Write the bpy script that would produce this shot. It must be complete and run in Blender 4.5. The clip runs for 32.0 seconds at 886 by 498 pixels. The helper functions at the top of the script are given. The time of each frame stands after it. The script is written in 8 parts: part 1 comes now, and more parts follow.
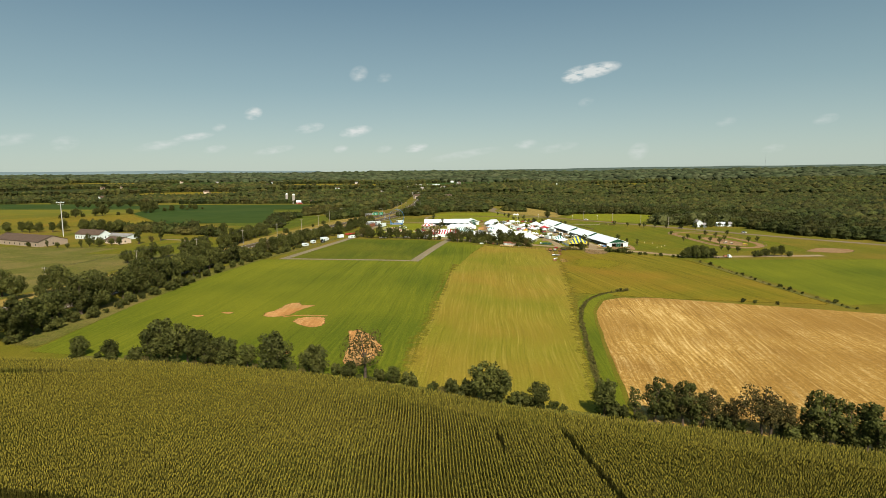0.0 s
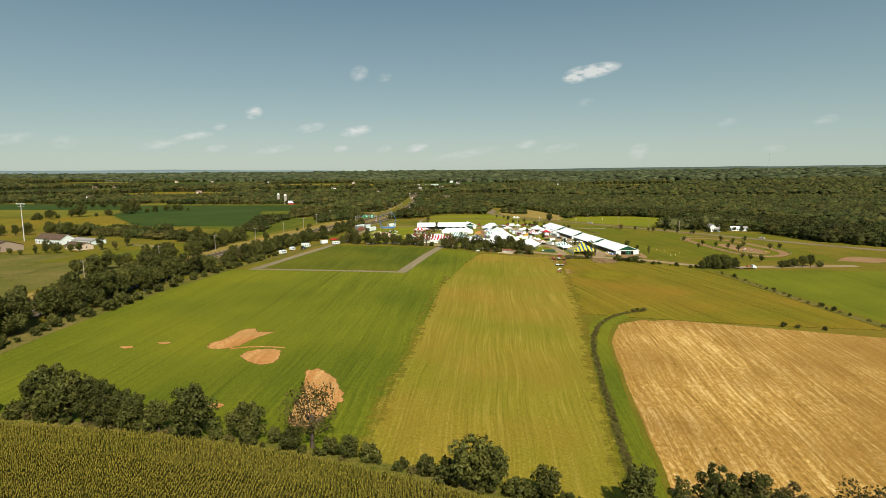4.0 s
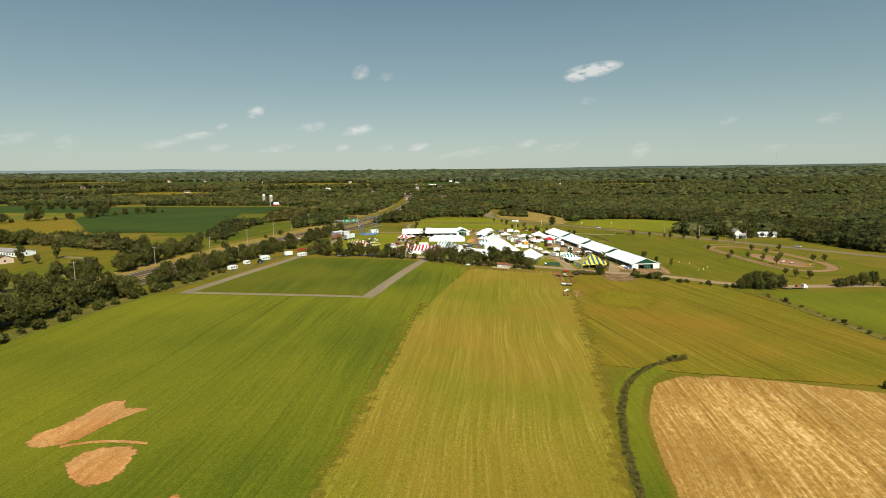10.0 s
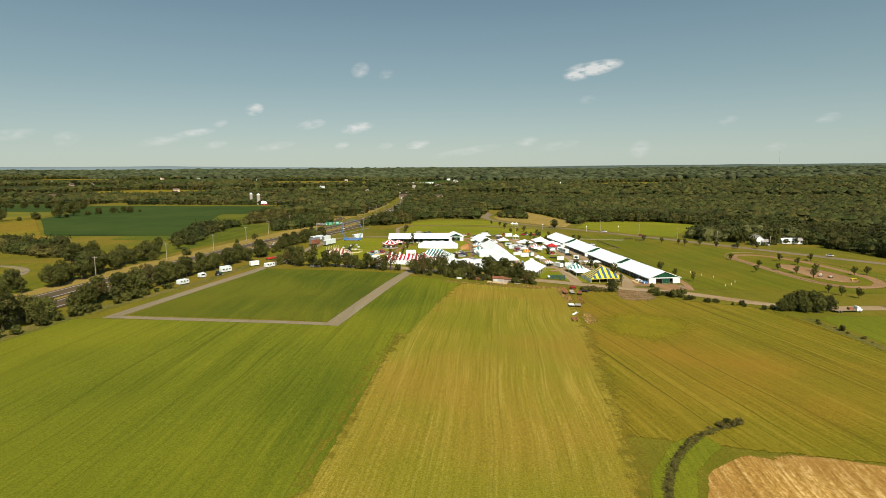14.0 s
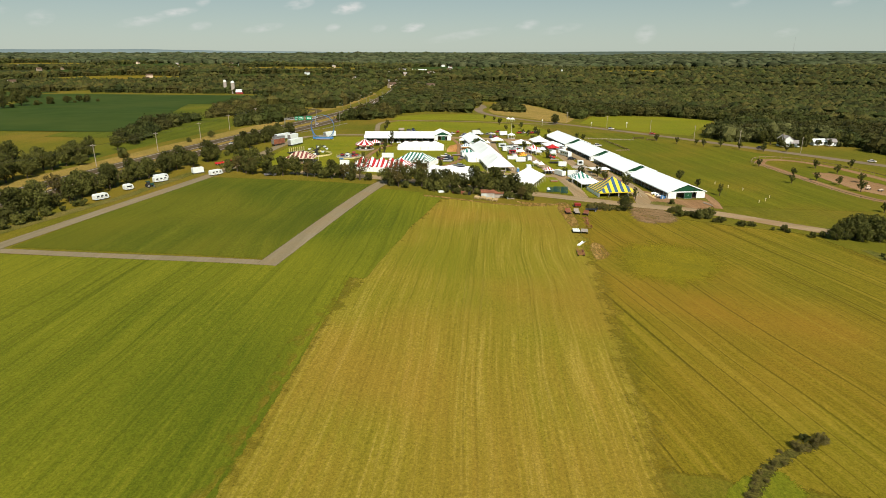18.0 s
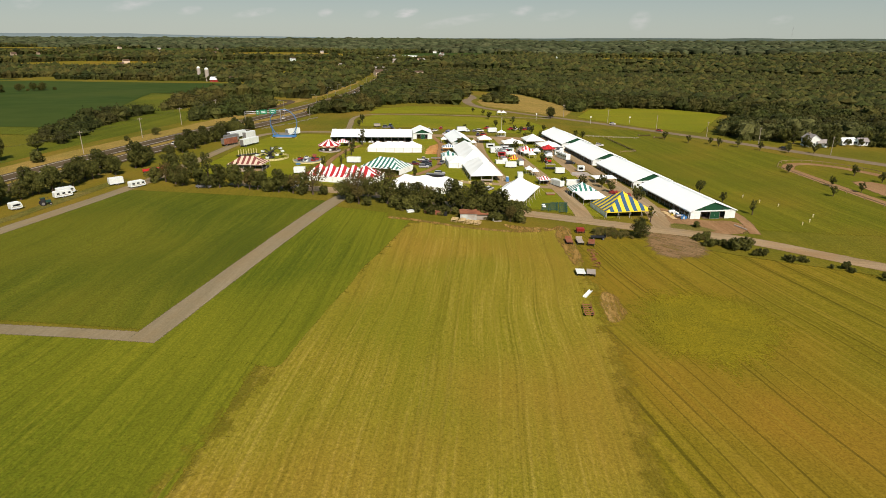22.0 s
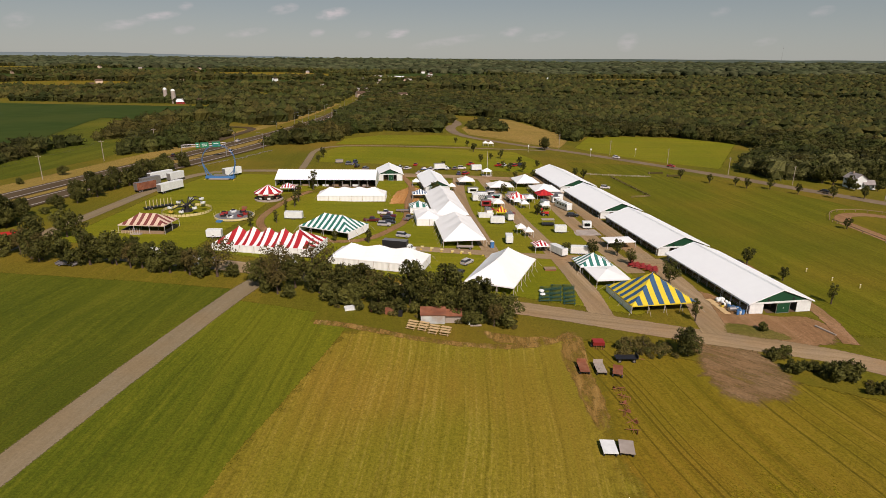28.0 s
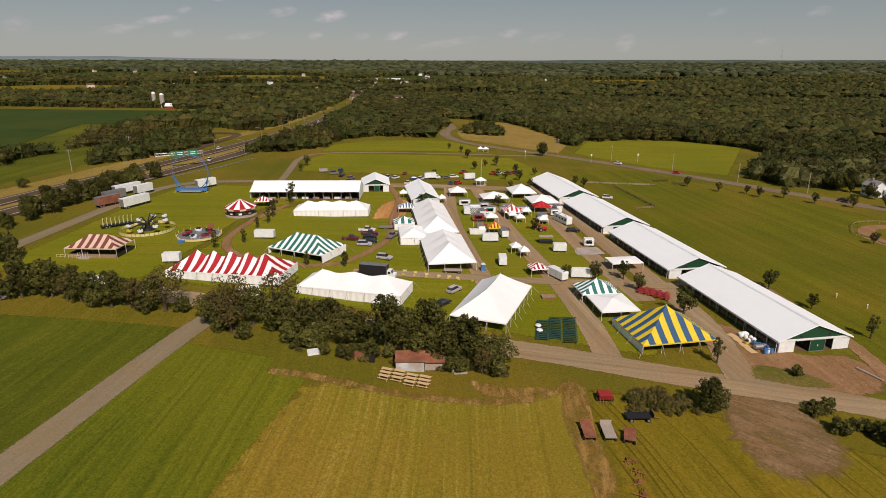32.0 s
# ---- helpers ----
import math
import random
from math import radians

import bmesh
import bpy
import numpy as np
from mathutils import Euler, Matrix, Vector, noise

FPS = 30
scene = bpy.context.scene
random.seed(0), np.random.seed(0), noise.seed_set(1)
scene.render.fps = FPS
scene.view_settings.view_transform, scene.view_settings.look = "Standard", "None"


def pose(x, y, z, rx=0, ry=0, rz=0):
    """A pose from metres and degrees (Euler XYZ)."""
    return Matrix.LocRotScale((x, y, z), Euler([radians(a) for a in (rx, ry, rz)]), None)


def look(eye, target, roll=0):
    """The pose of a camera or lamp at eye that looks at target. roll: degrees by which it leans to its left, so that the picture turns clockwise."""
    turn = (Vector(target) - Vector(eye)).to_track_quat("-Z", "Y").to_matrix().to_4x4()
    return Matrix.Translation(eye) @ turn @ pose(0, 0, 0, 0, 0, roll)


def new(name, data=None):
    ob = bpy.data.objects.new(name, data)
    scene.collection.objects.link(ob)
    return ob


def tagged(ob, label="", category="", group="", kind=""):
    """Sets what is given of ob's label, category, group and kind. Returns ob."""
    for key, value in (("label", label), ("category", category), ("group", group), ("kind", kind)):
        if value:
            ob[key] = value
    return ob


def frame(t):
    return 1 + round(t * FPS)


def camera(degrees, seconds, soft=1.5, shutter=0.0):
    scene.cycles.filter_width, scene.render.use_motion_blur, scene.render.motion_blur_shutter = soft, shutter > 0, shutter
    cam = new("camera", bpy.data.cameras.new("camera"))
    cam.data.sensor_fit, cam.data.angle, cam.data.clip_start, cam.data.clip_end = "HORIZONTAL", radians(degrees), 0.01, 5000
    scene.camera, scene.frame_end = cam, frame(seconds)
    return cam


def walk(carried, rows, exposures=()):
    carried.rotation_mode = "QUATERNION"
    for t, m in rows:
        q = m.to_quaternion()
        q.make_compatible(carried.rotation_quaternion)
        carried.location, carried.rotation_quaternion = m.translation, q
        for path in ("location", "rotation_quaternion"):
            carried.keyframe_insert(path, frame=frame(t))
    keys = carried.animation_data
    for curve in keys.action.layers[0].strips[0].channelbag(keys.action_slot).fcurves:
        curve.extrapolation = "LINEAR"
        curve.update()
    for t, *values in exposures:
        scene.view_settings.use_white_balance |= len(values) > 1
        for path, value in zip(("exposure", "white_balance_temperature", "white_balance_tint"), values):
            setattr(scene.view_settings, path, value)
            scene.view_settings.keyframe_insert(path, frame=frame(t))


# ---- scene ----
cam = camera(73.8, 32.0, soft=0.6)
EXPOSURES = [(0.0, 0.38, 6600, 14), (6.0, 0.32, 6700, 15), (13.0, 0.35, 6700, 16), (19.0, 0.27, 6750, 17), (21.0, 0.21, 6800, 20), (25.0, 0.03, 6900, 31), (28.0, -0.15, 6900, 33), (32.0, -0.24, 6900, 33)]
# seconds, x, y, z, heading to the left of north, pitch, roll
PATH = [
    (0.0, 1.55, 6.8, 60.66, 8.722, -7.615, -0.66), (0.5, 1.39, 11.97, 60.66, 8.737, -7.775, -0.64),
    (1.0, 1.23, 17.14, 60.65, 8.749, -7.769, -0.62), (1.5, 1.07, 22.32, 60.65, 8.761, -7.764, -0.6),
    (2.0, 0.93, 27.52, 60.64, 8.773, -7.758, -0.58), (2.5, 0.8, 32.74, 60.63, 8.784, -7.667, -0.56),
    (3.0, 0.68, 37.99, 60.62, 8.775, -7.661, -0.54), (3.5, 0.59, 43.28, 60.61, 8.723, -7.656, -0.52),
    (5.5, 0.48, 64.84, 60.5, 8.774, -7.552, -0.45), (6.0, 0.53, 70.37, 60.45, 8.766, -7.626, -0.43),
    (6.5, 0.63, 75.96, 60.41, 8.761, -7.707, -0.47), (7.0, 0.74, 81.61, 60.35, 8.794, -7.783, -0.5),
    (7.5, 0.86, 87.3, 60.3, 8.825, -7.778, -0.54), (8.0, 0.98, 93.01, 60.25, 8.836, -7.774, -0.57),
    (8.5, 1.06, 98.74, 60.2, 8.847, -7.769, -0.61), (9.0, 1.1, 104.48, 60.16, 8.862, -7.765, -0.64),
    (9.5, 1.09, 110.22, 60.14, 8.876, -7.697, -0.63), (10.0, 1.03, 115.96, 60.12, 8.896, -7.71, -0.61),
    (10.5, 0.93, 121.73, 60.11, 8.915, -7.722, -0.6), (11.0, 0.78, 127.54, 60.11, 8.934, -7.735, -0.58),
    (11.5, 0.61, 133.4, 60.12, 8.932, -7.747, -0.56), (12.0, 0.42, 139.33, 60.14, 8.909, -7.675, -0.55),
    (12.5, 0.22, 145.35, 60.16, 8.888, -7.688, -0.53), (13.0, 0.01, 151.46, 60.19, 8.859, -7.541, -0.52),
    (13.5, -0.19, 157.69, 60.22, 8.833, -7.436, -0.45), (15.5, -0.86, 183.28, 60.31, 8.696, -11.946, -0.19),
    (16.0, -0.96, 189.73, 60.3, 8.623, -13.184, -0.12), (16.5, -1.03, 196.16, 60.27, 8.562, -14.507, -0.09),
    (17.0, -1.06, 202.57, 60.23, 8.504, -15.817, -0.06), (17.5, -1.06, 208.98, 60.18, 8.448, -17.102, -0.03),
    (18.0, -1.04, 215.37, 60.11, 8.394, -18.444, 0.0), (18.5, -1.01, 221.78, 60.04, 8.33, -19.322, 0.03),
    (19.0, -0.96, 228.19, 59.97, 8.251, -19.473, 0.07), (19.5, -0.9, 234.62, 59.9, 8.167, -19.615, 0.1),
    (20.0, -0.83, 241.05, 59.83, 8.079, -19.681, 0.13), (20.5, -0.76, 247.47, 59.77, 7.993, -19.747, 0.17),
    (21.0, -0.69, 253.87, 59.72, 7.904, -19.742, 0.2), (21.5, -0.63, 260.23, 59.68, 7.813, -19.666, 0.23),
    (22.0, -0.57, 266.53, 59.65, 7.725, -19.661, 0.27), (22.5, -0.51, 272.77, 59.64, 7.635, -19.585, 0.3),
    (23.0, -0.47, 278.93, 59.65, 7.532, -19.433, 0.34), (23.5, -0.43, 285.0, 59.68, 7.428, -19.27, 0.37),
    (24.0, -0.42, 290.96, 59.73, 7.336, -19.255, 0.41), (24.5, -0.43, 296.82, 59.78, 7.24, -19.097, 0.44),
    (25.0, -0.47, 302.58, 59.83, 7.162, -19.005, 0.48), (25.5, -0.55, 308.21, 59.87, 7.106, -18.784, 0.48),
    (27.5, -0.89, 328.41, 59.96, 6.868, -18.041, 0.48), (28.0, -0.9, 332.57, 59.97, 6.827, -17.895, 0.48),
    (28.5, -0.85, 336.26, 59.96, 6.835, -17.833, 0.43), (29.0, -0.75, 339.54, 59.95, 6.842, -17.85, 0.39),
    (29.5, -0.6, 342.45, 59.94, 6.806, -17.793, 0.35), (30.0, -0.41, 345.07, 59.92, 6.755, -17.809, 0.31),
    (30.5, -0.19, 347.44, 59.9, 6.722, -17.753, 0.27), (31.0, 0.06, 349.64, 59.88, 6.729, -17.769, 0.23),
    (31.5, 0.32, 351.71, 59.85, 6.753, -17.708, 0.19), (32.0, 0.59, 353.72, 59.82, 6.779, -17.725, 0.15),
]
walk(cam, [(t, pose(x, y, z, 90 + p, 0, w) @ pose(0, 0, 0, 0, 0, r)) for t, x, y, z, w, p, r in PATH], EXPOSURES)

# ---- daylight: a high sun behind the camera and to its right, thin haze, small fair-weather clouds ----
SUN_FROM = Vector((0.43, -0.90, 0.98)).normalized()
sun_el = math.asin(SUN_FROM.z)
sun = new("sun", bpy.data.lights.new("sun", "SUN"))
sun.data.energy, sun.data.angle, sun.data.color = 4.8, radians(0.6), (1.0, 0.93, 0.80)
sun.matrix_world = look((0, 0, 300), Vector((0, 0, 300)) - SUN_FROM)

world = bpy.data.worlds.new("sky")
scene.world = world
world.use_nodes = True
wn, wl = world.node_tree.nodes, world.node_tree.links
sky = wn.new("ShaderNodeTexSky")
sky.sky_type, sky.sun_disc = "NISHITA", False
sky.sun_elevation, sky.sun_rotation = sun_el, math.atan2(SUN_FROM.x, SUN_FROM.y)
sky.altitude, sky.air_density, sky.dust_density, sky.ozone_density = 60, 1.0, 0.4, 2.0
SKY_STRENGTH = 0.072


def wmath(op, a, b=None):
    n = wn.new("ShaderNodeMath")
    n.operation = op
    for k, v in ((0, a), (1, b)):
        if v is None:
            continue
        if isinstance(v, (int, float)):
            n.inputs[k].default_value = v
        else:
            wl.new(v, n.inputs[k])
    return n.outputs[0]


coord = wn.new("ShaderNodeTexCoord").outputs["Generated"]
wisps = wn.new("ShaderNodeTexNoise")
wisps.inputs["Scale"].default_value, wisps.inputs["Detail"].default_value = 55, 6
stretch = wn.new("ShaderNodeMapping")
stretch.inputs["Scale"].default_value = (1, 1, 2.6)
wl.new(coord, stretch.inputs["Vector"])
wl.new(stretch.outputs[0], wisps.inputs["Vector"])
# heading (degrees left of north), elevation, half width, half height, weight
CLOUDS = [(-5.2, 8.75, 2.7, 0.7, 1.7), (-3.9, 8.5, 1.5, 0.8, 1.9), (16.42, 8.93, 0.93, 0.77, 0.55), (26.06, 5.28, 0.88, 0.6, 0.95),
          (21.1, 4.01, 1.43, 0.49, 0.7), (16.84, 3.71, 1.65, 0.55, 1), (31.21, 3.13, 1.87, 0.38, 0.8), (34.06, 2.38, 1.98, 0.44, 0.6),
          (11.15, 2.14, 1.21, 0.44, 0.9), (0.76, 2.32, 1.21, 0.49, 0.55), (-4.74, 6.05, 0.77, 0.44, 0.35), (-9.49, 1.5, 0.99, 0.88, 0.45),
          (29.02, 4.0, 0.66, 0.38, 0.5), (24.39, 2.0, 1.98, 0.38, 0.5), (18.32, 2.09, 0.77, 0.38, 0.55), (44.38, 2.74, 1.87, 0.49, 0.4),
          (40.88, 2.5, 1.1, 0.66, 0.5), (-23.87, 3.71, 0.99, 0.44, 0.4), (-20.27, 1.49, 0.99, 0.38, 0.4), (14.22, 2.06, 0.88, 0.38, 0.4),
          (6.67, 1.45, 3.84, 0.44, 0.35), (29.5, 2.11, 1.1, 0.38, 0.5), (14.06, 8.59, 0.77, 0.49, 0.3), (-2.14, 1.95, 2.2, 0.44, 0.3),
          (-16.6, 3.83, 0.88, 0.44, 0.25)]
cover = None
for head, el, hw, hh, weight in CLOUDS:
    a, e = radians(head), radians(el)
    axis = Vector((-math.sin(a) * math.cos(e), math.cos(a) * math.cos(e), math.sin(e)))
    side = Vector((math.cos(a), math.sin(a), 0))
    up = side.cross(axis)
    side, up = side / math.tan(radians(hw)), (up - side * 0.16) / math.tan(radians(hh))
    terms = []
    for vec in (side, up, axis):
        dot = wn.new("ShaderNodeVectorMath")
        dot.operation = "DOT_PRODUCT"
        wl.new(coord, dot.inputs[0])
        dot.inputs[1].default_value = vec
        terms.append(dot.outputs["Value"])
    r2 = wmath("ADD", wmath("POWER", wmath("ABSOLUTE", terms[0]), 2.0), wmath("POWER", wmath("ABSOLUTE", terms[1]), 2.0))
    blob = wmath("MAXIMUM", wmath("SUBTRACT", 1.0, r2), 0.0)
    blob = wmath("MULTIPLY", wmath("MULTIPLY", blob, weight * 0.55), wmath("GREATER_THAN", terms[2], 0.5))
    cover = blob if cover is None else wmath("MAXIMUM", cover, blob)
fluff = wmath("MULTIPLY", wmath("SUBTRACT", wisps.outputs["Fac"], 0.30), 5.0)
cover = wmath("MINIMUM", wmath("MAXIMUM", wmath("MULTIPLY", cover, fluff), 0.0), 0.9)
white = wn.new("ShaderNodeMixRGB")
white.inputs["Color2"].default_value = (7.6, 8.2, 7.9, 1)
wl.new(cover, white.inputs["Fac"])
haze = wn.new("ShaderNodeMixRGB")
haze.inputs["Fac"].default_value = 0.75
height = wn.new("ShaderNodeSeparateXYZ")
wl.new(coord, height.inputs[0])
air = wn.new("ShaderNodeValToRGB")
air.color_ramp.elements[0].position, air.color_ramp.elements[0].color = 0.0, (4.7, 6.2, 5.6, 1)
air.color_ramp.elements[1].position, air.color_ramp.elements[1].color = 0.30, (1.15, 2.3, 2.9, 1)
mid_air = air.color_ramp.elements.new(0.13)
mid_air.color = (2.7, 4.2, 4.2, 1)
wl.new(height.outputs["Z"], air.inputs["Fac"])
wl.new(air.outputs[0], haze.inputs["Color2"])
wl.new(sky.outputs[0], haze.inputs["Color1"])
wl.new(haze.outputs[0], white.inputs["Color1"])
wl.new(white.outputs[0], wn["Background"].inputs["Color"])
wn["Background"].inputs["Strength"].default_value = SKY_STRENGTH


# ---- materials ----
def mat(name, c1, c2=None, scale=1.0, rough=0.8, metal=0.0, bump=0.0, c3=None, scale3=0.1, stretch=(1, 1, 1), amount3=0.6,
        island=0.0, per_object=0.0, gloss=0.3, turn=0.0, fine=0.0, c4=None, scale4=0.02, amount4=0.5, distort=0.0, grain=0.0, grain_scale=2.5, rows=0.0, row_width=1.6, soft=0.0, bump_scale=0.0, bump_dist=0.1):
    """Principled paint in two or three tones: c1-c2 by a noise of that scale (cells a metre), c3 and c4 by broader ones."""
    m = bpy.data.materials.new(name)
    m.use_nodes = True
    nt, ln = m.node_tree.nodes, m.node_tree.links
    bsdf = nt["Principled BSDF"]
    bsdf.inputs["Roughness"].default_value, bsdf.inputs["Metallic"].default_value = rough, metal
    bsdf.inputs["Specular IOR Level"].default_value = gloss
    pos = nt.new("ShaderNodeNewGeometry")

    def noise_node(sc, st, detail=5.0, rot=0.0):
        tn = nt.new("ShaderNodeMapping")
        tn.inputs["Rotation"].default_value = (0, 0, radians(-rot))
        ln.new(pos.outputs["Position"], tn.inputs["Vector"])
        mp = nt.new("ShaderNodeMapping")
        mp.inputs["Scale"].default_value = st
        ln.new(tn.outputs[0], mp.inputs["Vector"])
        n = nt.new("ShaderNodeTexNoise")
        n.inputs["Scale"].default_value, n.inputs["Detail"].default_value = sc, detail
        n.inputs["Distortion"].default_value = distort
        ln.new(mp.outputs[0], n.inputs["Vector"])
        return n

    def ramp(fac, lo, hi):
        r = nt.new("ShaderNodeMapRange")
        r.inputs["From Min"].default_value, r.inputs["From Max"].default_value = lo, hi
        ln.new(fac, r.inputs["Value"])
        return r.outputs[0]

    def mix(fac, a, b, mode="MIX"):
        n = nt.new("ShaderNodeMixRGB")
        n.blend_type = mode
        for k, v in (("Fac", fac), ("Color1", a), ("Color2", b)):
            if isinstance(v, (int, float)):
                n.inputs[k].default_value = v
            elif isinstance(v, tuple):
                n.inputs[k].default_value = (*v, 1)
            else:
                ln.new(v, n.inputs[k])
        return n.outputs[0]

    n1 = noise_node(scale, stretch, rot=turn)
    col = mix(ramp(n1.outputs["Fac"], 0.32, 0.68), c1, c2 or tuple(v * 0.85 for v in c1))
    if c3:
        n3 = noise_node(scale3, stretch if fine else (1, 1, 1), 3.0, turn)
        f = ramp(n3.outputs["Fac"], 0.42, 0.66)
        mul = nt.new("ShaderNodeMath")
        mul.operation = "MULTIPLY"
        mul.inputs[1].default_value = amount3
        ln.new(f, mul.inputs[0])
        col = mix(mul.outputs[0], col, c3)
    if c4:
        n4 = noise_node(scale4, (1, 1, 1), 2.0)
        f = ramp(n4.outputs["Fac"], 0.45, 0.62)
        mul = nt.new("ShaderNodeMath")
        mul.operation = "MULTIPLY"
        mul.inputs[1].default_value = amount4
        ln.new(f, mul.inputs[0])
        col = mix(mul.outputs[0], col, c4)
    if grain:
        for sc, am in ((grain_scale, grain), (grain_scale * 0.3, grain * 0.4)):
            n5 = noise_node(sc, (1, 1, 1) if sc == grain_scale else (1.6, max(0.12, stretch[1] * 3), 1), 4.0, turn)
            r = nt.new("ShaderNodeMapRange")
            r.inputs["From Min"].default_value, r.inputs["From Max"].default_value = 0.3, 0.7
            r.inputs["To Min"].default_value, r.inputs["To Max"].default_value = 1 - am, 1 + am
            ln.new(n5.outputs["Fac"], r.inputs["Value"])
            col = mix(1.0, col, r.outputs[0], "MULTIPLY")
    if rows:
        mp = nt.new("ShaderNodeMapping")
        mp.inputs["Rotation"].default_value = (0, 0, radians(-turn))
        ln.new(pos.outputs["Position"], mp.inputs["Vector"])
        wv = nt.new("ShaderNodeTexWave")
        wv.bands_direction = "X"
        wv.inputs["Scale"].default_value = 0.314 / row_width
        wv.inputs["Distortion"].default_value, wv.inputs["Detail"].default_value, wv.inputs["Detail Scale"].default_value = 1.2, 3.0, 0.15
        ln.new(mp.outputs[0], wv.inputs["Vector"])
        r = nt.new("ShaderNodeMapRange")
        r.inputs["To Min"].default_value, r.inputs["To Max"].default_value = 1 - rows, 1 + rows
        ln.new(wv.outputs["Fac"], r.inputs["Value"])
        col = mix(1.0, col, r.outputs[0], "MULTIPLY")
    for amount, source in ((island, "island"), (per_object, "object")):
        if amount:
            rnd = pos.outputs["Random Per Island"] if source == "island" else nt.new("ShaderNodeObjectInfo").outputs["Random"]
            r = nt.new("ShaderNodeMapRange")
            r.inputs["To Min"].default_value, r.inputs["To Max"].default_value = 1 - amount, 1 + amount
            ln.new(rnd, r.inputs["Value"])
            col = mix(1.0, col, r.outputs[0], "MULTIPLY")
    ln.new(col, bsdf.inputs["Base Color"])
    if soft:
        # ragged, thinning edge: the mesh says how near its rim is, noise breaks the line
        rim = nt.new("ShaderNodeAttribute")
        rim.attribute_name = "rim"
        add = nt.new("ShaderNodeMath")
        add.operation = "MULTIPLY_ADD"
        add.inputs[1].default_value, add.inputs[2].default_value = 2.4, -1.2
        ln.new(noise_node(soft * 1.7, (1, 1, 1), 6.0).outputs["Fac"], add.inputs[0])
        plus = nt.new("ShaderNodeMath")
        plus.operation = "ADD"
        ln.new(rim.outputs["Fac"], plus.inputs[0])
        ln.new(add.outputs[0], plus.inputs[1])
        ln.new(ramp(plus.outputs[0], 0.42, 0.58), bsdf.inputs["Alpha"])
    if bump:
        b = nt.new("ShaderNodeBump")
        b.inputs["Strength"].default_value, b.inputs["Distance"].default_value = min(bump, 1.0), bump_dist
        ln.new((noise_node(bump_scale, (1, 1, 1), 4.0) if bump_scale else n1).outputs["Fac"], b.inputs["Height"])
        ln.new(b.outputs[0], bsdf.inputs["Normal"])
    return m


def crop_mat(name, dark, mid, light, turn=0.0, streak=0.5, band=0.3, clump=0.35, across=0.8, patches=(), line=0.0, warp=2.0, soft=0.0, clump_scale=1.1, wide=0.08, along=0.012, grain=0.3, bare=0.0):
    """Ground worked in rows: streaks along the rows, broad bands, clumps, lines left by wheels, and patches (cells a metre, colour, amount)."""
    m = bpy.data.materials.new(name)
    m.use_nodes = True
    nt, ln = m.node_tree.nodes, m.node_tree.links
    bsdf = nt["Principled BSDF"]
    bsdf.inputs["Roughness"].default_value, bsdf.inputs["Specular IOR Level"].default_value = 0.95, 0.1
    pos = nt.new("ShaderNodeNewGeometry").outputs["Position"]

    def calc(op, *vals):
        n = nt.new("ShaderNodeMath")
        n.operation = op
        for k, v in enumerate(vals):
            if isinstance(v, (int, float)):
                n.inputs[k].default_value = v
            else:
                ln.new(v, n.inputs[k])
        return n.outputs[0]

    def cells(vec, scale, detail=3.0, rough=0.6):
        n = nt.new("ShaderNodeTexNoise")
        n.inputs["Scale"].default_value, n.inputs["Detail"].default_value, n.inputs["Roughness"].default_value = scale, detail, rough
        ln.new(vec, n.inputs["Vector"])
        return n.outputs["Fac"]

    def span(v, lo, hi, a=0.0, b=1.0):
        n = nt.new("ShaderNodeMapRange")
        for k, x in enumerate((lo, hi, a, b)):
            n.inputs[k + 1].default_value = x
        ln.new(v, n.inputs[0])
        return n.outputs[0]

    rot = nt.new("ShaderNodeMapping")
    rot.inputs["Rotation"].default_value = (0, 0, radians(-turn))
    ln.new(pos, rot.inputs["Vector"])
    sep = nt.new("ShaderNodeSeparateXYZ")
    ln.new(rot.outputs[0], sep.inputs[0])
    u, v = sep.outputs[0], sep.outputs[1]
    u = calc("ADD", u, calc("MULTIPLY", calc("SUBTRACT", cells(pos, 0.02, 1.0), 0.5), warp * 2))

    def rows(a, b, detail=3.0, rough=0.6):
        c = nt.new("ShaderNodeCombineXYZ")
        ln.new(calc("MULTIPLY", u, a), c.inputs[0])
        ln.new(calc("MULTIPLY", v, b), c.inputs[1])
        return cells(c.outputs[0], 1.0, detail, rough)

    tone = calc("ADD", calc("MULTIPLY", calc("SUBTRACT", rows(across, along), 0.5), streak * 3.0), 0.5)
    tone = calc("ADD", tone, calc("MULTIPLY", calc("SUBTRACT", rows(0.16, 0.005, 1.0), 0.5), band * 3.0))
    tone = calc("ADD", tone, calc("MULTIPLY", calc("SUBTRACT", rows(clump_scale, clump_scale * 0.45, 6.0, 0.72), 0.5), clump * 3.0))
    r = nt.new("ShaderNodeValToRGB")
    e = r.color_ramp.elements
    e[0].position, e[0].color, e[1].position, e[1].color = 0.0, (*dark, 1), 1.0, (*light, 1)
    e.new(0.5).color = (*mid, 1)
    ln.new(tone, r.inputs["Fac"])
    col = r.outputs[0]

    def mix(fac, b, mode="MIX"):
        n = nt.new("ShaderNodeMixRGB")
        n.blend_type = mode
        ln.new(fac, n.inputs["Fac"])
        ln.new(col, n.inputs["Color1"])
        n.inputs["Color2"].default_value = (*b, 1)
        return n.outputs[0]

    for scale, colour, amount in patches:
        spot = calc("ADD", cells(pos, scale, 2.0, 0.5), calc("MULTIPLY", calc("SUBTRACT", rows(0.9, 0.015, 3.0), 0.5), 0.35))
        col = mix(span(spot, 0.42, 0.70, 0.0, amount), colour)
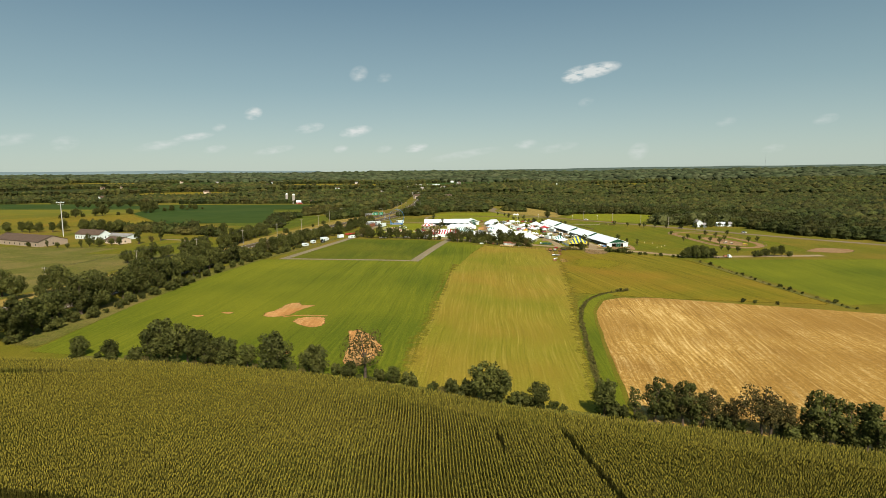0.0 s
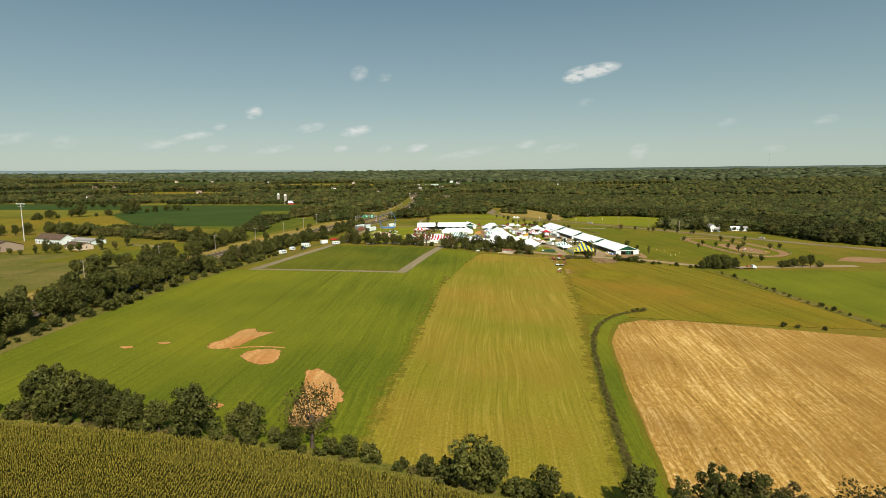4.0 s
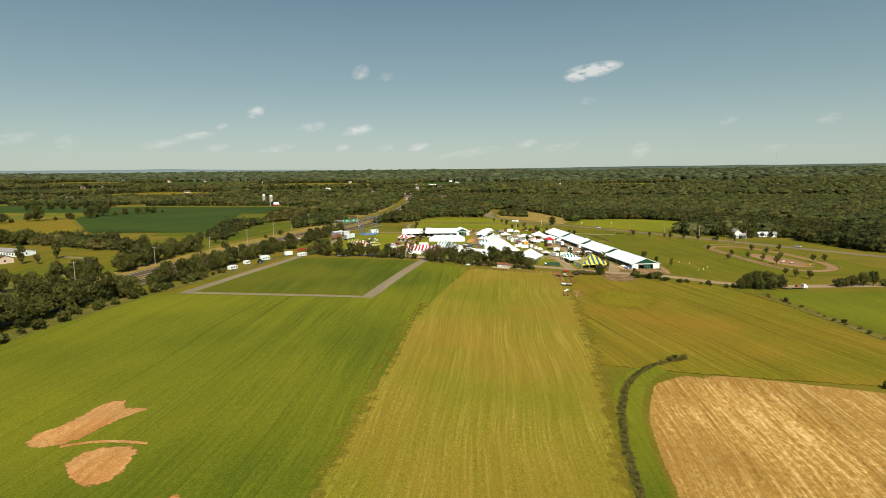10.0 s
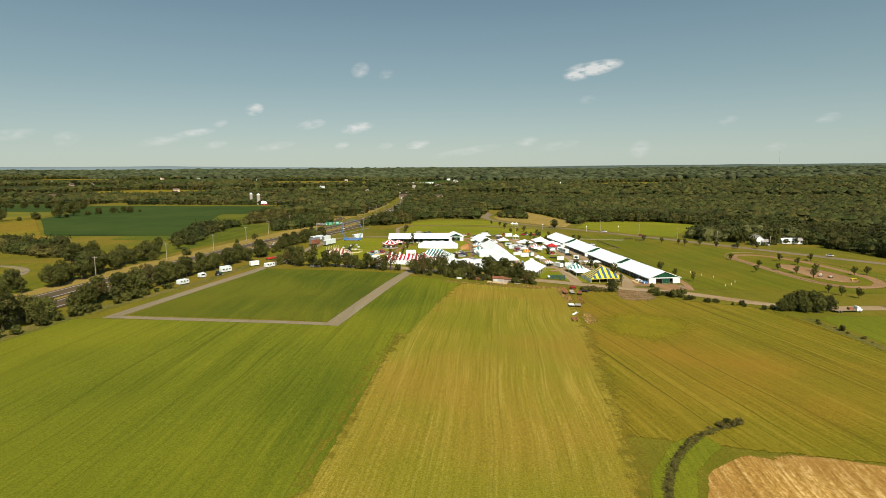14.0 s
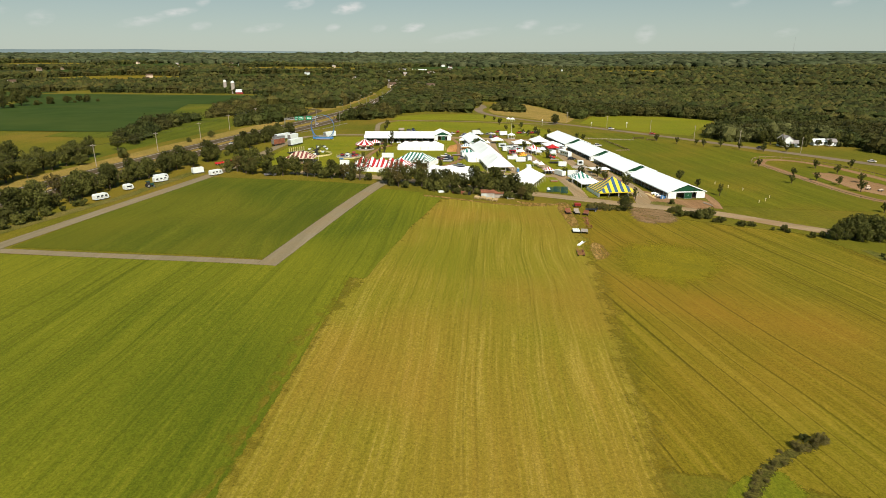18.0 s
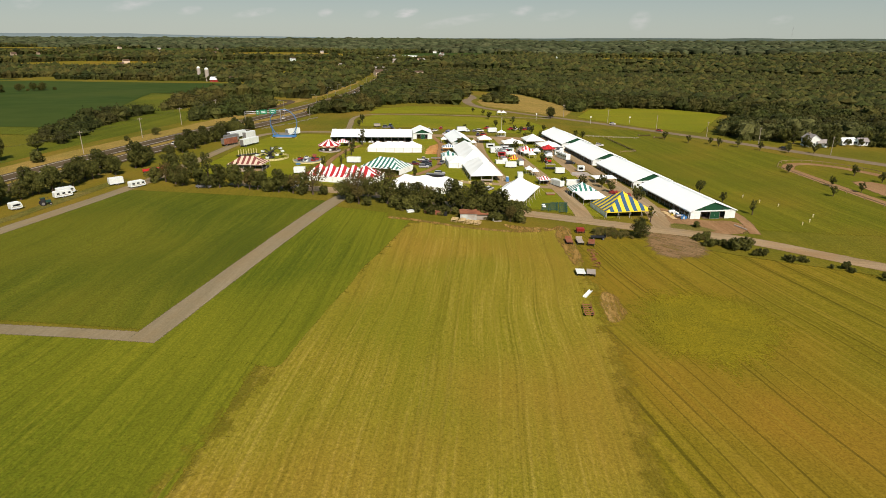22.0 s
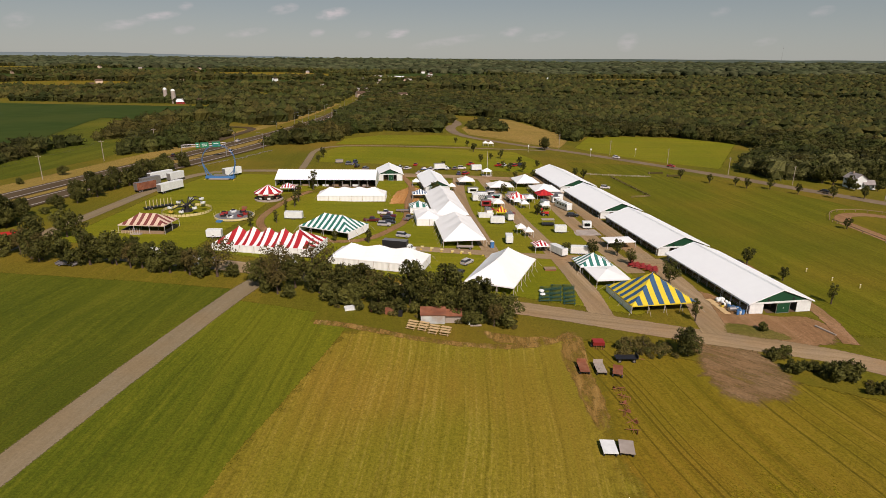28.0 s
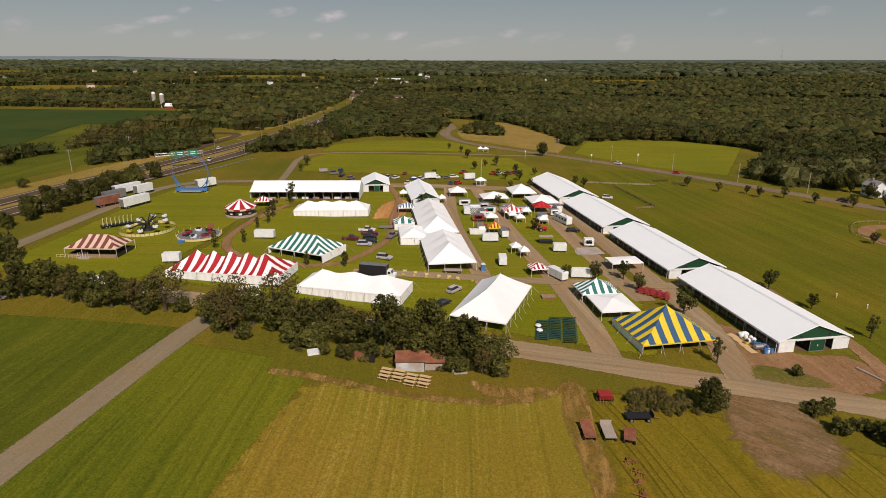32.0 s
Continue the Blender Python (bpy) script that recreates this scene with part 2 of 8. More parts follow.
    if line:
        col = mix(span(rows(0.95, 0.004, 1.0), 0.62, 0.66, 0.0, line), tuple(c * 0.45 for c in dark))
        col = mix(span(rows(0.7, 0.005, 1.0), 0.36, 0.32, 0.0, line * 0.7), light)
    speck = nt.new("ShaderNodeMixRGB")
    speck.blend_type, speck.inputs["Fac"].default_value = "MULTIPLY", 1.0
    ln.new(col, speck.inputs["Color1"])
    ln.new(span(cells(pos, 2.6, 5.0, 0.8), 0.36, 0.64, 1 - grain, 1 + grain), speck.inputs["Color2"])
    ln.new(speck.outputs[0], bsdf.inputs["Base Color"])
    if soft:
        rim = nt.new("ShaderNodeAttribute")
        rim.attribute_name = "rim"
        edge = calc("ADD", calc("MULTIPLY_ADD", rim.outputs["Fac"], 2.2, -0.6), calc("MULTIPLY_ADD", cells(pos, soft, 6.0), 2.4, -1.2))
        cover = span(edge, 0.5 - wide, 0.5 + wide)
        if bare:
            cover = calc("MULTIPLY", cover, span(rows(0.5, 0.14, 5.0, 0.7), 0.5 - bare, 0.58))
        ln.new(cover, bsdf.inputs["Alpha"])
    b = nt.new("ShaderNodeBump")
    b.inputs["Strength"].default_value, b.inputs["Distance"].default_value = 0.5, 0.12
    ln.new(tone, b.inputs["Height"])
    ln.new(b.outputs[0], bsdf.inputs["Normal"])
    return m


GRASS = crop_mat("mown grass", (0.086, 0.090, 0.005), (0.130, 0.120, 0.008), (0.190, 0.158, 0.017), 12, 0.25, 0.2, 0.5, 0.8, ((0.014, (0.205, 0.132, 0.018), 0.7), (0.03, (0.082, 0.096, 0.006), 0.55)))
LUSH = crop_mat("lush turf", (0.050, 0.070, 0.004), (0.082, 0.102, 0.006), (0.128, 0.136, 0.010), 5, 0.34, 0.30, 0.38, 0.8, ((0.02, (0.042, 0.066, 0.004), 0.7), (0.016, (0.135, 0.128, 0.009), 0.7)), warp=6.0, soft=2.2, along=0.03)
MEADOW = crop_mat("green field", (0.056, 0.079, 0.004), (0.100, 0.122, 0.006), (0.178, 0.182, 0.012), 5, 0.42, 0.18, 0.36, 1.2, ((0.013, (0.050, 0.080, 0.004), 0.65), (0.011, (0.186, 0.184, 0.010), 0.7)), line=0.2, soft=2.4, along=0.03)
HAYSTRIP = crop_mat("cut hay field", (0.128, 0.114, 0.008), (0.208, 0.176, 0.015), (0.385, 0.300, 0.058), 4, 0.40, 0.14, 0.38, 1.5, ((0.018, (0.150, 0.154, 0.009), 0.8), (0.022, (0.272, 0.160, 0.024), 0.5)), line=0.18, soft=0.35, wide=0.45, clump_scale=1.8, along=0.03, grain=0.32)
OLIVE = crop_mat("mown olive field", (0.085, 0.076, 0.004), (0.162, 0.134, 0.007), (0.256, 0.192, 0.020), 20, 0.48, 0.26, 0.36, 0.9, ((0.016, (0.225, 0.135, 0.013), 0.9), (0.03, (0.118, 0.120, 0.006), 0.5)), line=0.5, soft=0.5, wide=0.35)
YELLOW = mat("yellowing weeds", (0.158, 0.135, 0.005), (0.194, 0.160, 0.008), 0.6, 0.95, bump=0.4, c3=(0.117, 0.113, 0.007), scale3=0.06, gloss=0.1, grain=0.45, soft=1.2, grain_scale=4.0)
STUBBLE = crop_mat("straw stubble", (0.160, 0.084, 0.015), (0.390, 0.230, 0.052), (0.760, 0.560, 0.230), 1, 0.46, 0.12, 0.58, 1.0, ((0.03, (0.225, 0.118, 0.023), 0.75), (0.012, (0.270, 0.150, 0.030), 0.75)), line=0.1, warp=2.5, soft=2.0, clump_scale=1.2, along=0.045)
RANK = mat("rank verge grass", (0.077, 0.088, 0.011), (0.135, 0.122, 0.023), 0.8, 0.95, bump=0.8, c3=(0.180, 0.140, 0.041), scale3=0.06, amount3=0.7, gloss=0.1, grain=0.5, soft=1.6, grain_scale=4.0)
TANVERGE = mat("dry verge", (0.310, 0.215, 0.060), (0.240, 0.175, 0.042), 0.3, 0.95, bump=0.4, c3=(0.190, 0.155, 0.030), scale3=0.04, amount3=0.5, gloss=0.05, soft=1.2, grain=0.4)
SOIL = crop_mat("bare red soil", (0.300, 0.140, 0.038), (0.440, 0.215, 0.065), (0.600, 0.370, 0.150), 8, 0.45, 0.3, 0.4, 0.5, ((0.09, (0.350, 0.215, 0.080), 0.5),), soft=0.5, wide=0.22, along=0.05)
PATHEARTH = crop_mat("trodden earth", (0.180, 0.100, 0.044), (0.265, 0.155, 0.072), (0.345, 0.220, 0.120), 12, 0.3, 0.3, 0.4, 0.6, ((0.08, (0.225, 0.160, 0.065), 0.5),), warp=3.0, soft=0.6, wide=0.3)
GRAVEL = crop_mat("grey gravel road", (0.165, 0.138, 0.076), (0.215, 0.182, 0.108), (0.272, 0.232, 0.146), 2, 0.3, 0.25, 0.25, 0.8, ((0.10, (0.240, 0.175, 0.085), 0.45),), soft=3.5, wide=0.35, grain=0.12)
DIRTLOT = crop_mat("trodden gravel lot", (0.165, 0.104, 0.046), (0.225, 0.150, 0.072), (0.290, 0.205, 0.108), 60, 0.3, 0.35, 0.4, 0.4, ((0.08, (0.250, 0.150, 0.066), 0.5),), soft=0.25, wide=0.45, bare=0.3)
DIRTROAD = crop_mat("dusty gravel street", (0.205, 0.150, 0.076), (0.300, 0.226, 0.122), (0.400, 0.315, 0.190), 15, 0.42, 0.45, 0.18, 0.9, ((0.05, (0.310, 0.190, 0.088), 0.55), (0.15, (0.260, 0.212, 0.138), 0.45)), warp=3.0, soft=0.7, wide=0.25, grain=0.14)
DIRTCROSS = crop_mat("dusty gravel crossing", (0.205, 0.150, 0.076), (0.300, 0.226, 0.122), (0.400, 0.315, 0.190), 85, 0.42, 0.45, 0.18, 0.9, ((0.05, (0.310, 0.190, 0.088), 0.55), (0.15, (0.260, 0.212, 0.138), 0.45)), warp=3.0, soft=0.7, wide=0.25, grain=0.14)
ASPHALT = mat("worn asphalt", (0.092, 0.070, 0.040), (0.116, 0.090, 0.054), 0.5, 0.95, c3=(0.074, 0.056, 0.033), scale3=0.04, stretch=(1, 0.1, 1), gloss=0.02)
COUNTYROAD = mat("sun-bleached asphalt", (0.190, 0.150, 0.095), (0.230, 0.185, 0.120), 0.4, 0.95, c3=(0.150, 0.120, 0.075), scale3=0.05, gloss=0.02)
LINEPAINT = mat("road paint", (0.34, 0.32, 0.27), (0.26, 0.25, 0.21), 2.0, 0.8)
PALECUT = mat("pale bare cutting", (0.42, 0.35, 0.25), (0.34, 0.28, 0.19), 0.2, 0.95, gloss=0.1, soft=0.3)
WORN = crop_mat("worn hay ground", (0.180, 0.110, 0.024), (0.275, 0.170, 0.045), (0.410, 0.275, 0.095), 2, 0.5, 0.3, 0.5, 0.9, soft=0.4, wide=0.4, bare=0.16)
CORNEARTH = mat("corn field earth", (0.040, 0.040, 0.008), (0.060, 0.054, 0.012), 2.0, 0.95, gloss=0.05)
CORN = mat("ripening corn", (0.064, 0.069, 0.008), (0.106, 0.099, 0.014), 0.5, 0.7, island=0.5, c3=(0.135, 0.112, 0.022), scale3=0.05, amount3=0.55, gloss=0.15)
TASSEL = mat("corn tassels", (0.185, 0.155, 0.020), (0.140, 0.122, 0.016), 0.8, 0.9, island=0.35, gloss=0.1)
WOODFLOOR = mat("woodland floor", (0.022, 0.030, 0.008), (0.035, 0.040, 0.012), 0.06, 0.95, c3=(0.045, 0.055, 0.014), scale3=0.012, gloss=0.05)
LEAF = mat("broad leaves", (0.050, 0.058, 0.011), (0.086, 0.088, 0.018), 0.35, 0.7, island=0.34, per_object=0.28, gloss=0.15)
LEAFDARK = mat("dark leaves", (0.042, 0.050, 0.010), (0.070, 0.074, 0.016), 0.4, 0.7, island=0.36, per_object=0.28, gloss=0.12)
WEEDS = mat("tangled weeds", (0.050, 0.052, 0.010), (0.092, 0.080, 0.018), 0.9, 0.95, bump=0.6, gloss=0.05, grain=0.5, grain_scale=3.0, soft=1.2)
LEAFWEED = mat("browning weed leaves", (0.085, 0.080, 0.018), (0.135, 0.112, 0.032), 0.5, 0.75, island=0.3, per_object=0.2, gloss=0.15)
LEAFRUST = mat("browning leaves", (0.058, 0.054, 0.013), (0.090, 0.070, 0.020), 0.4, 0.75, island=0.3, per_object=0.2, gloss=0.15)
FOREST = mat("woodland canopy", (0.027, 0.040, 0.008), (0.052, 0.058, 0.013), 0.085, 0.75, island=0.45, c3=(0.074, 0.060, 0.015), scale3=0.03, amount3=0.75, c4=(0.022, 0.030, 0.008), scale4=0.006, amount4=0.5, gloss=0.1, grain=0.5, grain_scale=1.1, bump=0.5, bump_scale=1.0, bump_dist=1.0)
SILVERLEAF = mat("pale grove leaves", (0.062, 0.070, 0.020), (0.100, 0.104, 0.034), 0.12, 0.7, island=0.35, c3=(0.040, 0.048, 0.012), scale3=0.05, amount3=0.6, gloss=0.1, grain=0.4, grain_scale=1.1)
# aerial haze is mixed into the base colours of the next three
HAZYWOOD = mat("far woods with haze tint", (0.038, 0.054, 0.024), (0.060, 0.074, 0.034), 0.03, 0.85, island=0.40, c3=(0.082, 0.086, 0.042), scale3=0.006, gloss=0.02, grain=0.3, grain_scale=0.25, bump=0.6, bump_scale=0.2, bump_dist=3.0)
HAZYRIDGE = mat("far ridge in haze blue", (0.17, 0.235, 0.245), (0.19, 0.255, 0.265), 0.004, 0.95, gloss=0.0)
HAZYRIDGENEAR = mat("wooded ridge with haze tint", (0.075, 0.105, 0.085), (0.095, 0.125, 0.10), 0.02, 0.95, gloss=0.0)
BARK = mat("bark", (0.10, 0.075, 0.05), (0.06, 0.045, 0.03), 3.0, 0.9, bump=0.4)


# ---- the lie of the land ----
def ss(a, b, v):
    v = min(max((v - a) / (b - a), 0.0), 1.0)
    return v * v * (3 - 2 * v)


def land(x, y):
    """Height of the ground."""
    z = 2.9 - 3.8 * math.tanh((x + 10) / 70)
    if y > 600:
        z -= 8.0 * ss(650, 1200, y)
    r = math.hypot(x, y - 300)
    if r > 900:
        z += 40 * ss(1500, 4600, r)
        z += 4 * ss(900, 2600, r) * ss(-100, 1100, x) * ss(0, 900, y)
        z += 5 * noise.noise((x / 700, y / 700, 0.3)) * ss(900, 2000, r)
    return z


def mesh_of(name, verts, faces):
    me = bpy.data.meshes.new(name)
    me.from_pydata(verts, [], faces)
    me.update()
    return me


def setting(name, verts, faces, material, label="", category="", smooth=False, kind="structure", rim=None):
    me = mesh_of(name, verts, faces)
    me.materials.append(material)
    me.attributes.new("rim", "FLOAT", "POINT").data.foreach_set("value", rim or [1.0] * len(verts))
    if smooth:
        me.polygons.foreach_set("use_smooth", [True] * len(me.polygons))
    return tagged(new(name, me), label, category, kind=kind)


def axis_steps(lo, hi, near_lo, near_hi, step):
    out, v, s = [], near_lo, step
    while v > lo:
        s *= 1.16
        v -= s
        out.append(max(v, lo))
    out = out[::-1]
    v = near_lo
    while v < near_hi:
        out.append(v)
        v += step
    s = step
    while v < hi:
        out.append(v)
        s *= 1.16
        v += s
    return out + [hi]


gx, gy = axis_steps(-4950, 4950, -320, 320, 10), axis_steps(-4950, 4950, -60, 940, 10)
setting("ground", [(x, y, land(x, y)) for y in gy for x in gx],
        [(j * len(gx) + i, j * len(gx) + i + 1, (j + 1) * len(gx) + i + 1, (j + 1) * len(gx) + i)
         for j in range(len(gy) - 1) for i in range(len(gx) - 1)],
        GRASS, "gently sloping mown grass reaching to the horizon", "ground", smooth=True)


def along(points, step):
    """Points at even steps along a line of corners, rounded at the corners."""
    pts = [Vector(p) for p in points]
    for _ in range(2):
        if len(pts) > 2:
            cut = [pts[0]]
            for a, b in zip(pts, pts[1:]):
                cut += [a.lerp(b, 0.25), a.lerp(b, 0.75)]
            pts = cut + [pts[-1]]
    out = [pts[0]]
    for a, b in zip(pts, pts[1:]):
        n = max(1, int((b - a).length / step))
        out += [a.lerp(b, (k + 1) / n) for k in range(n)]
    return out


def thin(lift):
    """Surfaces near the camera lie a few centimetres over one another."""
    return 0.03 + 0.25 * lift if lift < 0.25 else lift


def ribbon(name, points, width, lift, material, label, category="road", step=5.0, wobble=0.3, cols=3, fade=0.9):
    line, lift = along(points, step), thin(lift)
    verts, faces, rim = [], [], []
    us = [-1, -1 + 2 * fade / width, 0, 1 - 2 * fade / width, 1] if cols > 1 and width > 2.5 * fade else [-1, 0, 1] if cols > 1 else [-1, 1]
    n = len(us)
    for k, p in enumerate(line):
        d = (line[min(k + 1, len(line) - 1)] - line[max(k - 1, 0)]).normalized()
        nrm = Vector((-d.y, d.x))
        for c, u in enumerate(us):
            off = u * (width / 2 + 0.35 * fade)
            if c in (0, n - 1):
                off += wobble * (noise.noise((p.x * 0.13, p.y * 0.13, c)) + 0.6 * noise.noise((p.x * 0.5, p.y * 0.5, c)))
            q = p + nrm * off
            verts.append((q.x, q.y, land(q.x, q.y) + lift))
            rim.append(0.0 if cols > 1 and c in (0, n - 1) else 1.0)
    for k in range(len(line) - 1):
        for c in range(n - 1):
            a = k * n + c
            faces.append((a, a + n, a + n + 1, a + 1))
    return setting(name, verts, faces, material, label, category, rim=rim)


def field(name, left, right, lift, material, label, category="field", n=40, m=16, wobble=1.0, fade=1.4):
    """A strip of land between two edges."""
    def sample(pts, k):
        pts = [Vector(p) for p in pts]
        lens = [(b - a).length for a, b in zip(pts, pts[1:])]
        s = k * sum(lens)
        for a, b, l in zip(pts, pts[1:], lens):
            if s <= l + 1e-6:
                return a.lerp(b, s / l)
            s -= l
        return pts[-1]
    verts, faces, rim, lift = [], [], [], thin(lift)
    for j in range(n + 1):
        a, b = sample(left, j / n), sample(right, j / n)
        w = min(0.3, fade / max(0.1, (b - a).length))
        for i in range(m + 1):
            u = i / m if i in (0, m) else w + (1 - 2 * w) * (i - 1) / (m - 2)
            p = a.lerp(b, u)
            rim.append(0.0 if i in (0, m) or j in (0, n) else 1.0)
            if i in (0, m) or j in (0, n):
                p = p + Vector((noise.noise((p.x * 0.07, p.y * 0.07, 1.0)), noise.noise((p.x * 0.07, p.y * 0.07, 5.0)))) * wobble
            verts.append((p.x, p.y, land(p.x, p.y) + lift))
    for j in range(n):
        for i in range(m):
            k = j * (m + 1) + i
            faces.append((k, k + 1, k + m + 2, k + m + 1))
    return setting(name, verts, faces, material, label, category, rim=rim)


def patch(name, corners, lift, material, label, category="ground", rough=1.0, seed=0, fade=0.0):
    """A patch with a ragged edge round its corners."""
    size = max(max(p[0] for p in corners) - min(p[0] for p in corners), max(p[1] for p in corners) - min(p[1] for p in corners))
    ring = along([*corners, corners[0]], max(0.7, size / 70))[:-1]
    c = sum(ring, Vector((0, 0))) / len(ring)
    verts, faces, n, rings, rim, lift = [], [], len(ring), 5, [], thin(lift)
    reach = sum((p - c).length for p in ring) / n
    inner = 1 - min(0.45, max(0.12, max(fade, 1.8 * max(rough, 0.6)) / reach))
    for k in range(1, rings + 1):
        for i, p in enumerate(ring):
            rim.append(0.0 if k == rings else 1.0)
            q = c.lerp(p, 1.04 if k == rings else inner * k / (rings - 1))
            if k == rings:
                q += (p - c).normalized() * rough * (noise.noise((p.x * 0.35, p.y * 0.35, seed)) + 0.6 * noise.noise((p.x * 1.1, p.y * 1.1, seed + 9)) + 0.4 * noise.noise((p.x * 2.6, p.y * 2.6, seed + 4)))
            verts.append((q.x, q.y, land(q.x, q.y) + lift))
    verts.append((c.x, c.y, land(c.x, c.y) + lift))
    for k in range(rings - 1):
        for i in range(n):
            j = (i + 1) % n
            faces.append((k * n + i, (k + 1) * n + i, (k + 1) * n + j, k * n + j))
    faces += [(len(verts) - 1, i, (i + 1) % n) for i in range(n)]
    return setting(name, verts, faces, material, label, category, rim=rim + [1.0])


# fields, from the corn to the fair
field("meadow", [(-152, 160), (-163, 225), (-168, 300), (-166, 352)], [(-32, 150), (-36, 224), (-43, 328), (-46, 362)], 0.05, MEADOW, "bright green mown field with faint wheel lines", n=50, m=30)
field("meadow_strip", [(-69, 352), (-68, 400), (-67, 456)], [(-41, 352), (-39, 400), (-36, 430), (-34, 452)], 0.07, MEADOW, "green strip of grass beside the gravel lane", m=6)
field("turf_plot", [(-149, 356), (-148, 400), (-144, 462)], [(-71, 360), (-70, 400), (-66, 462)], 0.06, LUSH, "deep green rectangular plot of turf inside gravel lanes", m=20, wobble=0.4)
field("hay_strip", [(-39, 140), (-43, 224), (-50, 328), (-47, 400), (-44, 424), (-42, 446)], [(24, 140), (24, 230), (26, 300), (25, 380), (23, 420), (19, 455)], 0.08, HAYSTRIP, "broad strip of cut hay, yellow and tan in rows", n=60, m=20, fade=11.0)
field("olive_field", [(15, 290), (15, 340), (12, 390), (11, 436), (14, 457)], [(136, 285), (130, 313), (118, 364), (106, 412), (100, 430)], 0.06, OLIVE, "olive mown field with sweeping mower lines", n=40, m=30, fade=5.0)
field("green_swath", [(17, 130), (18, 200), (19, 250), (22, 276), (30, 292), (40, 297)], [(26, 130), (26, 200), (27, 253), (32, 278), (38, 287), (42, 291)], 0.10, MEADOW, "rank green swath along a field track", m=6)
field("stubble_field", [(26, 132), (26, 200), (27, 253), (33, 279), (44, 289)], [(190, 120), (190, 180), (190, 230), (190, 255), (190, 266)], 0.09, STUBBLE, "golden straw stubble field with curving combine lines", n=50, m=40)
patch("stubble_headland", [(44, 286), (52, 292), (78, 287), (116, 279), (160, 268), (185, 262), (120, 262), (60, 270)], 0.11, STUBBLE, "golden straw headland", "field", 0.8)
patch("weed_patch", [(26, 372), (22, 395), (36, 412), (56, 412), (64, 395), (52, 372), (38, 366)], 0.11, YELLOW, "patch of bright yellow flowering weeds", "weeds", 7.0)
field("east_field", [(140, 285), (122, 364), (112, 412), (118, 420)], [(330, 330), (330, 400), (330, 430), (330, 440)], 0.06, MEADOW, "green pasture beyond a weedy ditch", m=20)
ribbon("weed_strip", [(20, 150), (20, 190), (20.5, 235), (21.5, 252), (24, 268), (28, 281), (33, 291), (40, 299), (46, 303)], 2.4, 0.14, WEEDS, "strip of tangled weeds along the field's edge", "weeds", step=2.0, wobble=0.8)
ribbon("ditch_weeds", [(108, 414), (118, 364), (129, 313), (139, 279)], 4.0, 0.13, RANK, "weedy brown ditch between two fields", "verge", wobble=1.2)
patch("bare_soil", [(-101, 214), (-102, 218.5), (-99, 223), (-100, 237), (-95, 239), (-92.5, 234), (-85, 236), (-89, 229), (-90.5, 215), (-97, 211)], 0.12, SOIL, "bare orange soil worn through the field", "soil", 1.2)
patch("bare_soil", [(-87, 210), (-85.5, 216.5), (-76, 218), (-73.5, 211), (-72, 203), (-77, 200), (-86, 207)], 0.12, SOIL, "bare orange soil worn through the field", "soil", 1.2, 3)
patch("bare_soil", [(-63, 202), (-59, 205), (-49, 193), (-45, 185), (-44.5, 175), (-46, 166), (-52, 162), (-55, 172), (-57, 186)], 0.12, SOIL, "bare orange soil worn through the field", "soil", 1.6, 5)
for x, y, a, b in ((-124.7, 210.5, 3.2, 2.2), (-116, 216.5, 3.6, 2.0), (-73.5, 172.5, 3.5, 2.2)):
    patch("bare_soil", [(x - a, y), (x, y + b), (x + a, y + 0.4 * b), (x + 0.3 * a, y - b)], 0.12, SOIL, "small bare scrape in the grass", "soil", 0.8, 8)
ribbon("soil_streak", [(-92, 214), (-88, 217), (-82, 218.5), (-76, 218.5)], 1.6, 0.125, SOIL, "thin streak of scraped soil", "soil", step=1.5, wobble=0.4)
field("verge", [(-172, 168), (-176, 230), (-178, 300), (-172, 360), (-160, 420), (-160, 480)], [(-152, 162), (-161, 225), (-166, 300), (-164, 352), (-154, 420), (-153, 480)], 0.10, RANK, "rough unmown grass beside the trees", m=6)

MOWN_CURVE = [(-43, 447), (-37, 447.2), (-29, 445.9), (-20, 444.3), (-12, 443.8), (-4, 444.4), (2, 445.8), (7, 448.3), (13.5, 454.5)]
patch("mown_band", [*MOWN_CURVE, (12, 460), (-5, 459), (-25, 460), (-43, 460)], 0.10, GRASS, "mown green band along the trees", "grass", 0.5)
ribbon("cut_straw", MOWN_CURVE, 2.6, 0.14, WORN, "worn dry ground along the mown edge", "straw", step=1.5, wobble=0.4)

LAWN = crop_mat("striped mown lawn", (0.070, 0.086, 0.003), (0.112, 0.119, 0.005), (0.170, 0.158, 0.010), 15, 0.34, 0.34, 0.42, 0.6, ((0.022, (0.188, 0.130, 0.012), 0.55), (0.016, (0.076, 0.096, 0.004), 0.6)), line=0.25, soft=2.0)
BRIGHTLAWN = crop_mat("bright yellow-green mown lawn", (0.112, 0.134, 0.004), (0.166, 0.178, 0.006), (0.240, 0.226, 0.014), 100, 0.32, 0.28, 0.42, 0.6, ((0.03, (0.215, 0.176, 0.014), 0.5), (0.02, (0.118, 0.146, 0.005), 0.6)), line=0.15, soft=1.4, wide=0.2)
field("show_lawn", [(78, 464), (66, 520), (52, 575), (34, 640), (28, 700)], [(205, 464), (200, 520), (180, 560), (136, 628), (70, 700)], 0.05, LAWN, "broad mown lawn with mower stripes", "lawn", m=24, fade=3.0)
field("fair_lawn", [(-140, 486), (-142, 520), (-146, 560), (-146, 600)], [(-92, 484), (-92, 520), (-94, 560), (-60, 606)], 0.05, BRIGHTLAWN, "mown lawn under the rides", "lawn", m=16, fade=3.0)
